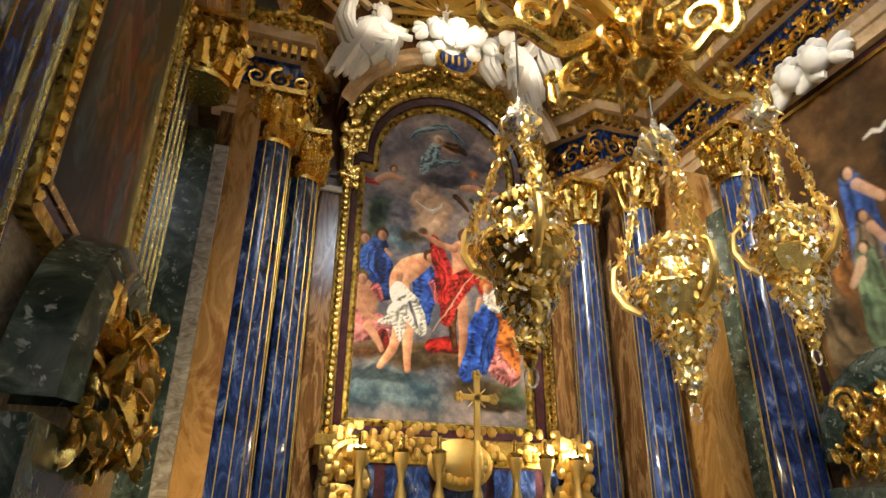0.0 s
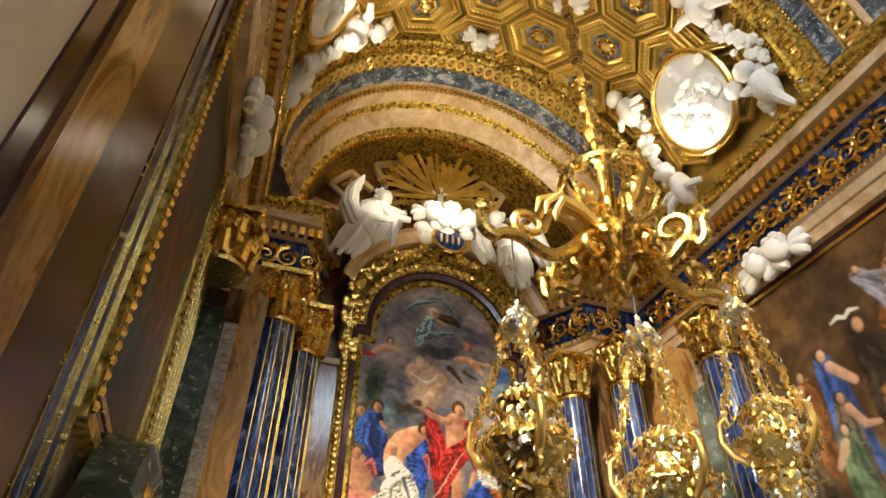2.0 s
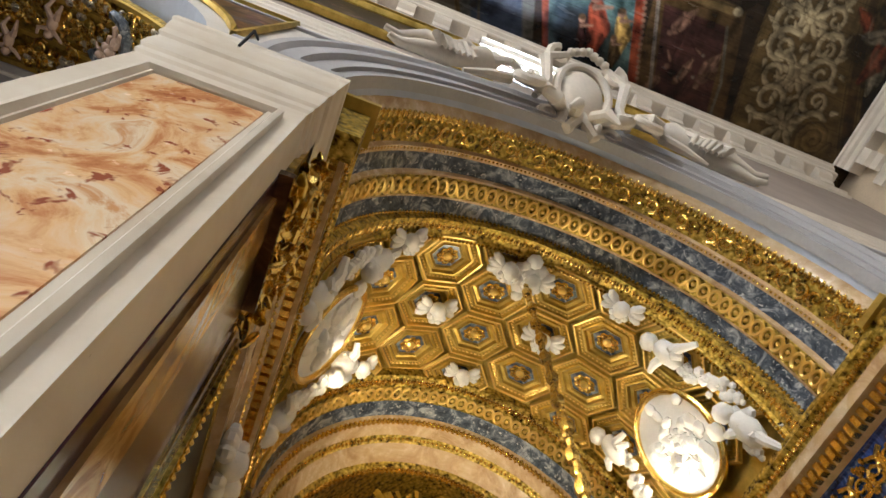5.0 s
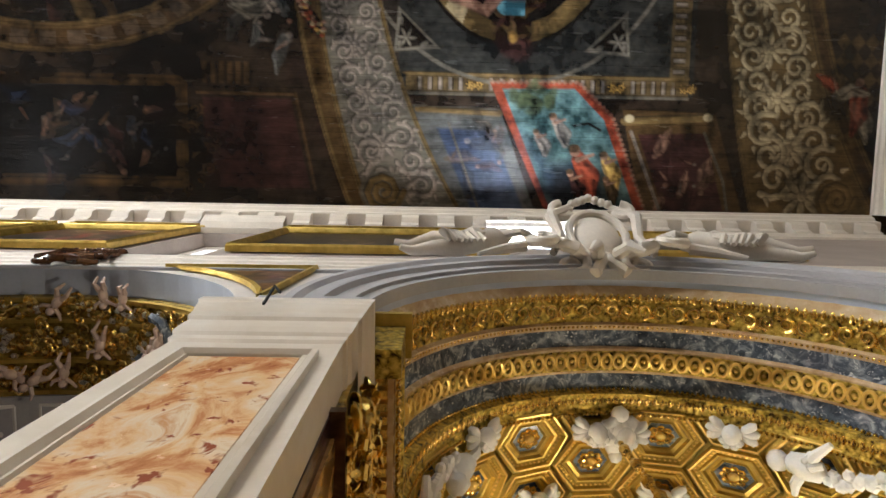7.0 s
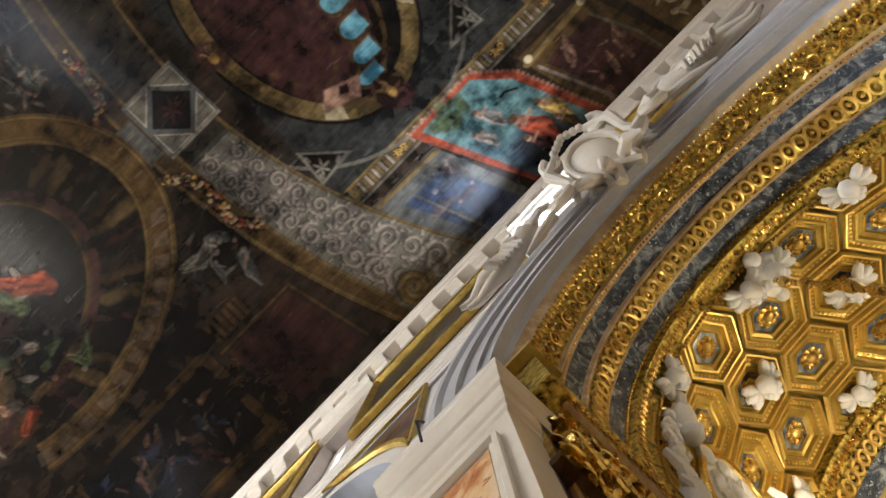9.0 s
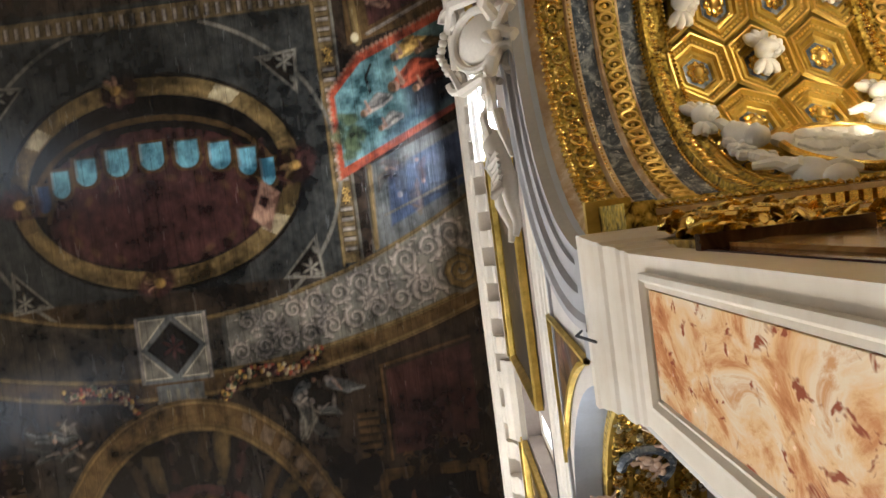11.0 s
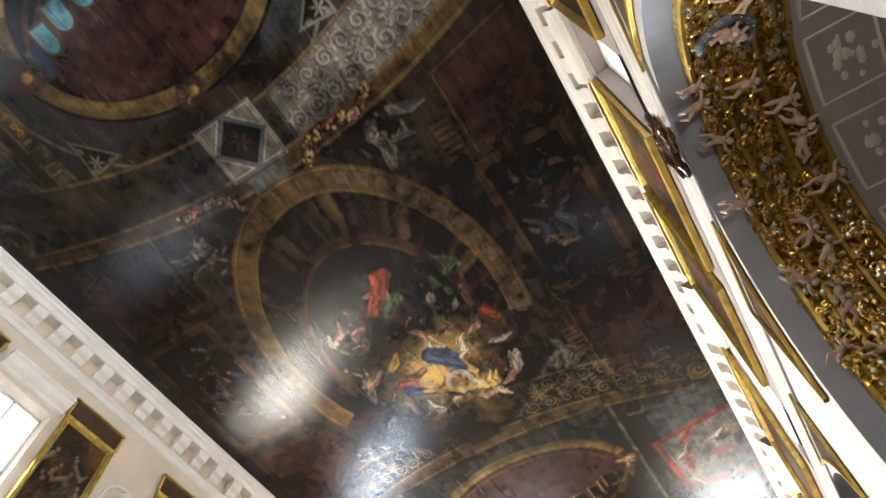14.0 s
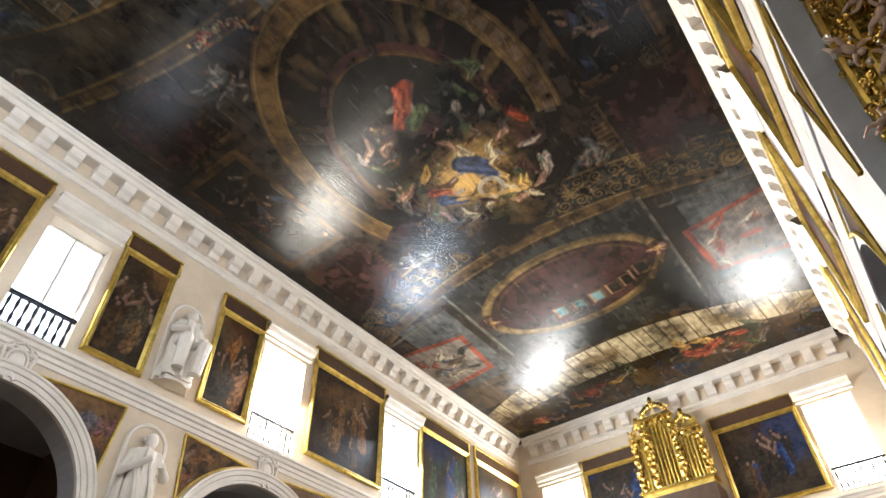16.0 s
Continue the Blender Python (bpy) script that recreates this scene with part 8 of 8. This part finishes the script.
cr = thing("altar_cross", "tall gilded altar cross with radiant ends", "cross", "", pose(CX + 0.02, 4.16, 1.55))
Mesh().lathe([(0.1, 0), (0.08, 0.05), (0.03, 0.1), (0.05, 0.25), (0.025, 0.4), (0.045, 0.55), (0.02, 0.7)], "gold_bright", 14).done("foot", cr, True)
m = Mesh().box(-0.02, 0.02, -0.012, 0.012, 0.68, 1.14, "gold_bright").box(-0.13, 0.13, -0.012, 0.012, 0.97, 1.01, "gold_bright")
for x, z in ((-0.13, 0.99), (0.13, 0.99), (0, 1.15)):
    for k in range(5):
        m.ball((x + 0.022 * math.cos(k * 1.26), 0, z + 0.022 * math.sin(k * 1.26)), 0.02, "gold_bright", 6, 4)
for k in range(12):
    a = radians(30 * k + 15)
    m.tube([(0, 0, 0.99), (0.09 * math.cos(a), 0, 0.99 + 0.09 * math.sin(a))], [0.008, 0.003], "gold_bright", 4)
m.done("crossbar", cr, True)

# ---- gilded chandelier and its three hanging lamps ----
HX, HY = CX + 0.03, 1.96
ch = thing("chandelier", "gilded carved crown with scrolled arms on a long chain", "chandelier")
m, r = Mesh(), random.Random(2)
n = 66
for k in range(n):
    z = 4.48 + (7.58 - 4.48) * k / n
    q = 0.026 + (0.024 if k % 6 == 0 else 0.0)
    m.ball((HX + r.gauss(0, 0.006), HY + r.gauss(0, 0.006), z), q * 1.15, "gold", 6, 4, (1, 1, 1.4))
m.done("chain", ch, True, kind="stuff")
m = Mesh().lathe([(0.015, 3.54), (0.04, 3.58), (0.02, 3.63), (0.09, 3.7), (0.05, 3.78), (0.12, 3.88), (0.09, 3.98), (0.05, 4.06), (0.07, 4.16), (0.03, 4.3), (0.04, 4.4), (0.02, 4.5)], "gold", 16, pose(HX, HY, 0))
m.done("stem", ch, True)


def turned(a, pts):
    """Points (outwards, height) swung round the chandelier's stem."""
    return [(HX + p * math.cos(a), HY + p * math.sin(a), z) for p, z in pts]


for k in range(6):
    a = radians(60 * k + 4)
    big = k % 3 == 0
    L = 1.0 if big else 0.56
    arm = Mesh()
    pts, wid = smooth_line([(0.05, 4.0), (0.16, 3.92), (0.3 * L, 3.76), (0.45 * L, 3.68), (0.6 * L, 3.74), (0.7 * L, 3.74), (0.76 * L, 3.7), (0.82 * L, 3.74), (0.83 * L, 3.84)], [0.03, 0.036, 0.04, 0.036, 0.032, 0.03, 0.03, 0.03, 0.022])
    arm.tube(turned(a, pts), wid, "gold", 8)
    arm.tube(turned(a, [(0.6 * L, 3.74)] + spiral(0.55 * L, 3.84, 0.1, 1.5, radians(-60), 1, 18)), [0.028] + [0.028 * (1 - 0.5 * i / 18) for i in range(19)], "gold", 7)
    arm.tube(turned(a, spiral(0.8 * L, 3.88, 0.05, 1.3, radians(-60), 1, 12)), 0.018, "gold", 6)
    arm.done("arm", ch, True)
    if not big:
        continue
    plume = Mesh()
    for i in range(5):
        o = 0.028 * (i - 2)
        plume.tube([(x - o * math.sin(a), y + o * math.cos(a), z - 4 * o * o * 6) for x, y, z in turned(a, [(0.1, 3.98), (0.22, 4.08), (0.36, 4.11), (0.47 - abs(o), 4.05 - abs(o)), (0.5 - 1.5 * abs(o), 3.95)])], [0.02, 0.026, 0.026, 0.02, 0.006], "gold_bright", 6)
    plume.done("leaf_plume", ch, True, "curling gilded leaf")
m = Mesh()
m.tube([(HX + 0.24 * math.cos(b), HY + 0.24 * math.sin(b), 4.36) for b in [k * 0.2618 for k in range(25)]], 0.03, "gold", 7)
for k in range(150):
    a = r.uniform(0, 6.28)
    leaf(m, Vector((HX + 0.25 * math.cos(a), HY + 0.25 * math.sin(a), 4.36 + r.gauss(0, 0.04))), r.uniform(0.018, 0.034), r.choice(("gold", "gold_bright")), r, a)
m.done("crown", ch, True, "gilded leafy crown ring")
for k in range(8):
    a = radians(45 * k + 15)
    m = Mesh().tube(turned(a, [(0.24, 4.36), (0.29, 4.22), (0.22, 4.08), (0.12, 4.02)]), [0.02, 0.024, 0.02, 0.016], "gold", 6)
    m.tube(turned(a, spiral(0.17, 4.18, 0.07, 1.5, 0, 1, 14)), 0.018, "gold_bright", 6)
    m.tube(turned(a, spiral(0.17, 3.8, 0.09, 1.5, 2, -1, 14)), 0.022, "gold", 6)
    m.done("scroll", ch, True)
m = Mesh()
for k in range(110):
    a, z = r.uniform(0, 6.28), r.uniform(3.62, 4.1)
    q = 0.07 + 0.1 * math.sin((z - 3.55) * 5)
    leaf(m, Vector((HX + q * math.cos(a), HY + q * math.sin(a), z)), r.uniform(0.02, 0.042), "gold", r, a)
m.done("foliage", ch, True, "gilded carved foliage", kind="stuff")


def hanging_lamp(x, y, top, drop, seed, hook):
    """A silver-gilt sanctuary lamp on three ornate chains below a small crown."""
    e = thing("hanging_lamp", "silver-gilt sanctuary lamp hanging on three ornate chains", "hanging lamp", "sanctuary lamps", pose(x, y, 0))
    r = random.Random(seed)
    zb = top - drop  # foot of the bowl
    m = Mesh().lathe([(0.015, top - 0.13), (0.06, top - 0.11), (0.085, top - 0.06), (0.05, top - 0.02), (0.02, top + 0.02), (0.01, top + 0.08)], "silver", 14)
    for k in range(46):
        a, u = r.uniform(0, 6.28), r.random()
        leaf(m, Vector(((0.1 - 0.06 * u) * math.cos(a), (0.1 - 0.06 * u) * math.sin(a), top - 0.1 + 0.12 * u)), r.uniform(0.014, 0.024), r.choice(["silver", "silver", "gold_bright"]), r, a)
    m.done("crown", e, True, "silver crown")
    for k in range(3):
        a = radians(120 * k + 10 + 7 * seed)
        c_ = Mesh()
        for i in range(38):
            u = i / 37
            rad = 0.07 + 0.14 * u ** 1.2
            z = top - 0.1 - (drop - 0.66) * u
            p = Vector((rad * math.cos(a) + r.gauss(0, 0.007), rad * math.sin(a) + r.gauss(0, 0.007), z))
            if i % 2:
                t = Matrix.Translation(p) @ Matrix.Rotation(a + (i % 4 - 2) * 0.8, 4, "Z")
                c_.tube([t @ Vector((0.014 * math.cos(j * 1.047), 0, 0.02 * math.sin(j * 1.047))) for j in range(7)], 0.006, "gold_bright", 4)
            for j in range(3):
                leaf(c_, p + Vector((r.gauss(0, 0.014), r.gauss(0, 0.014), 0)), r.uniform(0.008, 0.015), r.choice(["silver", "gold_bright", "gold", "gold_bright"]), r, r.uniform(0, 6))
        c_.done("chain", e, True, kind="stuff")
    prof = [(0.008, zb), (0.02, zb + 0.03), (0.012, zb + 0.06), (0.032, zb + 0.09), (0.025, zb + 0.13), (0.051, zb + 0.2), (0.072, zb + 0.27), (0.064, zb + 0.3), (0.102, zb + 0.38), (0.128, zb + 0.44), (0.119, zb + 0.47), (0.085, zb + 0.5), (0.075, zb + 0.56), (0.095, zb + 0.61), (0.05, zb + 0.65), (0.03, zb + 0.69)]
    prof = [(p * 1.4, z) for p, z in prof]
    b = Mesh().lathe(prof, "gold", 20, None, lambda a, z: 1 + 0.07 * math.sin(6 * a)).done("bowl", e, True)
    o = Mesh()
    for k in range(980):
        i = r.randint(2, len(prof) - 2)
        f, a = r.random(), r.uniform(0, 6.28)
        rad = prof[i][0] * (1 - f) + prof[i + 1][0] * f if i + 1 < len(prof) else prof[i][0]
        zz = prof[i][1] * (1 - f) + prof[min(i + 1, len(prof) - 1)][1] * f
        rad *= r.uniform(1.02, 1.22)
        band = (zz - zb) % 0.17 < 0.07
        leaf(o, Vector((rad * math.cos(a), rad * math.sin(a), zz)), r.uniform(0.008, 0.017), r.choice(["silver", "silver", "gold_bright"] if band else ["gold_bright", "gold_bright", "gold", "gold_bright", "silver"]), r, a)
    o.done("leafwork", b, True, "gilt and silver leaves", kind="stuff")
    for k in range(3):
        a = radians(120 * k + 10 + 7 * seed)
        h = Mesh()
        h.tube([(p * math.cos(a), p * math.sin(a), z) for p, z in ((0.15, zb + 0.36), (0.21, zb + 0.4), (0.25, zb + 0.47), (0.24, zb + 0.56), (0.2, zb + 0.6), (0.19, zb + 0.55))], [0.015, 0.017, 0.016, 0.014, 0.012, 0.008], "gold_bright", 7)
        for j in range(34):
            u = r.random()
            leaf(h, Vector(((0.18 + 0.08 * u) * math.cos(a), (0.18 + 0.08 * u) * math.sin(a), zb + 0.38 + 0.2 * u + r.gauss(0, 0.02))), r.uniform(0.009, 0.017), r.choice(["gold_bright", "silver"]), r, a)
        h.done("handle", b, True, "scrolled gilt handle")
    Mesh().tube([(0.024 * math.cos(k * 0.628), 0, zb - 0.03 + 0.035 * math.sin(k * 0.628)) for k in range(11)], 0.005, "silver", 5).done("pull_ring", b)
    Mesh().tube([(0, 0, top + 0.06), (0, 0, top + hook)], 0.005, "iron", 5).done("hook", e)


hanging_lamp(HX - 0.66, HY - 0.05, 3.26, 1.05, 1, 0.5)
hanging_lamp(HX + 0.02, HY - 0.02, 3.34, 1.2, 2, 0.2)
hanging_lamp(HX + 0.72, HY + 0.03, 3.68, 1.26, 3, 0.12)


# ---- small spotlights with cameras on the cornices ----
def spotlight(x, y, s):
    e = thing("spotlight", "small grey spotlight standing on the gilded cornice", "spotlight", "cornice spotlights", pose(x, y, SPRING))
    Mesh().lathe([(0.03, 0), (0.03, 0.05)], "camera_shell", 10).done("foot", e)
    Mesh().lathe([(0.04, -0.07), (0.045, 0.06), (0.035, 0.07)], "camera_shell", 14, pose(0, 0, 0.11, 0, -50 * s, 40)).done("body", e, True)
    Mesh().lathe([(0.036, 0), (0.03, 0.012)], "lens_glass", 14, pose(0, 0, 0.11, 0, -50 * s, 40) @ pose(0, 0, 0.07)).done("lens", e, True)


spotlight(flip(-1, 1.97), 1.85, -1)
spotlight(flip(1, 1.97), 1.75, 1)
lamp("cornice_glow", "SPOT", UPL * 0.48, (1.0, 0.88, 0.66), look((flip(1, 1.72), 2.85, SPRING + 0.1), (CX + 0.9, 2.3, VZ + 1.6)), 0.05, None, 130)
lamp("cornice_glow", "SPOT", UPL * 0.65, (1.0, 0.88, 0.66), look((flip(-1, 1.6), 2.95, SPRING + 0.12), (CX + 0.2, 2.75, VZ + 1.9)), 0.05, None, 110)
lamp("lunette_glow", "SPOT", UPL * 0.08, (1.0, 0.86, 0.62), look((CX - 0.1, 4.15, 5.98), (CX, 4.9, 6.8)), 0.05, None, 140)
for s in (-1, 1):
    lamp("lunette_glow", "SPOT", UPL * 0.11, (1.0, 0.88, 0.66), look((flip(s, 0.8), 3.85, 5.8), (flip(s, 0.35), 4.7, 6.7)), 0.05, None, 140)
for s in (-1, 1):
    lamp("altar_glow", "POINT", ALT * (0.45 if s > 0 else 0.1), (1.0, 0.84, 0.55), pose(flip(s, 0.78), 4.2, 2.2), 0.05)
    lamp("chapel_spot", "SPOT", SPT * (0.08 if s > 0 else 3.3), (1.0, 0.87, 0.62), look((flip(s, 1.8), 0.72, SPRING + 0.1), (CX + 0.7, 3.0, 2.5)), 0.08, None, 76)
lamp("side_glow", "POINT", ALT * 0.06, (1.0, 0.75, 0.4), pose(flip(-1, 1.85), 3.45, 1.6), 0.04)

# ---- neighbouring chapel ----
nx, nz, nr = NEXT, NZ, NR
nb = thing("next_chapel_arch", "gilded arch soffit crowded with small putti and vines", "arch", "", None, "structure")
m = Mesh()
arch_band(m, nx, nz, [(nr, YN + 0.27), (nr - 0.06, YN + 0.28), (nr - 0.06, 1.78), (nr, 1.8)], "gold_dimmed", 0, 180, 48)
m.done("soffit", nb)
m = Mesh()
for y in (0.81, 1.02, 1.42, 1.74):
    arch_band(m, nx, nz, [(nr - 0.05, y - 0.03), (nr - 0.1, y - 0.02), (nr - 0.1, y + 0.02), (nr - 0.05, y + 0.03)], "gold_wash", 0, 180, 48)
m.done("ribs", nb)


def on_next(a, y):
    c_, s_ = math.cos(radians(a)), math.sin(radians(a))
    rad = nr - 0.07
    return Matrix(((-s_, 0, -c_, nx + rad * c_), (0, 1, 0, y), (c_, 0, -s_, nz + rad * s_), (0, 0, 0, 1)))


m, r = Mesh(), random.Random(77)
for k in range(1500):
    a, row = r.uniform(2, 178), r.choice((0.91, 1.22, 1.22, 1.58))
    t = on_next(a, row + r.gauss(0, 0.06))
    if k % 4 == 0:
        pts = spiral(0, 0, r.uniform(0.05, 0.09), 1.4, r.uniform(0, 6), r.choice((-1, 1)), 10)
        m.tube([t @ Vector((p, q, 0.03)) for p, q in pts], 0.016, "gold", 5)
    else:
        m.ball((0, 0, 0.02), r.uniform(0.025, 0.055), r.choice(["gold", "gold_dimmed", "gold", "silver"]), 6, 4, (1.2, 0.9, 0.7), t)
m.done("vines", nb, True, kind="stuff")


def putto(a, y, s, seed):
    q, me = random.Random(seed), Mesh()
    t = on_next(a, y) @ Matrix.Rotation(q.uniform(-1.2, 1.2), 4, "Z")
    me.ball((0, 0, 0.08), 0.085 * s, "putto_skin", 8, 6, (0.9, 1.4, 0.9), t)
    me.ball((0.0, 0.17 * s, 0.1), 0.065 * s, "putto_skin", 8, 6, (1, 1, 1), t)
    me.ball((0.0, 0.195 * s, 0.085), 0.064 * s, "dark_wood", 8, 6, (1.05, 1, 1), t)
    for sx in (-1, 1):
        d = q.uniform(0.6, 1.2)
        me.tube([t @ Vector(p) for p in ((sx * 0.05 * s, 0.1 * s, 0.09), (sx * 0.15 * s * d, 0.14 * s, 0.1), (sx * 0.2 * s, 0.22 * s * d, 0.08))], [0.035 * s, 0.028 * s, 0.018 * s], "putto_skin", 6)
        me.tube([t @ Vector(p) for p in ((sx * 0.04 * s, -0.08 * s, 0.08), (sx * 0.09 * s * d, -0.2 * s, 0.11), (sx * 0.06 * s, -0.32 * s * d, 0.06))], [0.05 * s, 0.036 * s, 0.02 * s], "putto_skin", 6)
    me.done("putto", nb, True, "painted putto in the vines")


for k in range(26):
    putto(16 + 5.9 * k + r.uniform(-3, 3), r.choice((0.82, 1.2, 1.2, 1.56)) + r.gauss(0, 0.06), r.uniform(0.5, 0.7), k)
m = Mesh()
t = on_next(62, 1.15)
m.tube([t @ Vector((0.24 * math.cos(b), 0.24 * math.sin(b), 0.07)) for b in [radians(40 + 12 * k) for k in range(20)]], 0.05, "grey_marble", 6)
m.done("ribbon", nb, True, "grey stucco ribbon")
nv = Mesh()
arch_band(nv, nx, nz, [(nr, 1.8), (nr + 0.05, 1.83), (nr + 0.05, 5.0)], "grey_plaster", 0, 180, 48)
nv.done("next_chapel_vault", label="pale grey vault with framed stucco panels", category="vault", kind="structure")
pn = Mesh()
for ai in range(7):
    for yi in range(3):
        a, y = 14 + 25 * ai, 2.25 + 0.85 * yi
        t = Matrix(on_next(a, y))
        t = t @ Matrix.Translation((0, 0, -0.1))
        hx, hy = 0.38, 0.33
        pts = [(-hx, -hy), (hx, -hy), (hx, hy), (-hx, hy), (-hx, -hy)]
        pn.tube([t @ Vector((p, q, 0.0)) for p, q in pts], 0.025, "stucco", 5)
        for k in range(14):
            pn.ball((r.gauss(0, 0.13), r.gauss(0, 0.1), -0.02), r.uniform(0.03, 0.06), "stucco", 6, 4, (1.4, 1, 0.5), t)
pn.done("stucco_panels", label="raised stucco panels on the grey vault", category="relief", kind="structure")
w = Mesh()
w.box(nx - nr - 0.35, nx - nr - 0.05, YN + 0.55, 5.1, 0, nz, "brown_marble").box(nx + nr + 0.01, nx + nr + 0.04, YN + 0.55, 5.1, 0, nz, "brown_marble").box(nx - nr - 0.3, nx + nr + 0.02, 5.1, 5.3, 0, 8.2, "brown_marble")
w.done("next_chapel_walls", label="dark marble walls of the neighbouring chapel", category="wall", kind="structure")
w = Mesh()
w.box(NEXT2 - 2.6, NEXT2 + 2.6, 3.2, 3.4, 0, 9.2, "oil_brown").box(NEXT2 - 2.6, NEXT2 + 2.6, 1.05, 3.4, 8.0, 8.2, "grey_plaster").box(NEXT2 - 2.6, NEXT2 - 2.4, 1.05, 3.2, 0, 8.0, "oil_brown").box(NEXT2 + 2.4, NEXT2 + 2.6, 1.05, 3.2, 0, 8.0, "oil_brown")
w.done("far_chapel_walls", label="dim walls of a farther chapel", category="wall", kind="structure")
Mesh().sweep([(0, nz - 0.4), (0.05, nz - 0.38), (0.08, nz - 0.28), (0.16, nz - 0.2), (0.18, nz - 0.04), (0, nz)], [((nx + nr, YN + 0.27, 0), (-1, 0, 0), (0, 0, 1)), ((nx + nr, 1.8, 0), (-1, 0, 0), (0, 0, 1))], "gold_relief").done("gilded_ledge", label="gilded ledge under the putto arch", category="cornice", kind="structure")
nl = thing("spotlight", "small lit spotlight on the ledge of the putto arch", "spotlight", "cornice spotlights", pose(nx + nr - 0.1, 1.15, nz))
Mesh().lathe([(0.03, 0), (0.03, 0.05)], "camera_shell", 10).done("foot", nl)
Mesh().lathe([(0.05, 0.05), (0.055, 0.16)], "camera_shell", 14).done("body", nl)
Mesh().lathe([(0.045, 0.162), (0.04, 0.17)], "candle_bulb", 14).done("bulb", nl)
lamp("ledge_glow", "SPOT", UPL * 0.25, (1.0, 0.9, 0.72), look((nx + nr - 0.2, 1.15, nz + 0.24), (nx + 0.3, 1.2, nz + 2.2)), 0.06, None, 140)
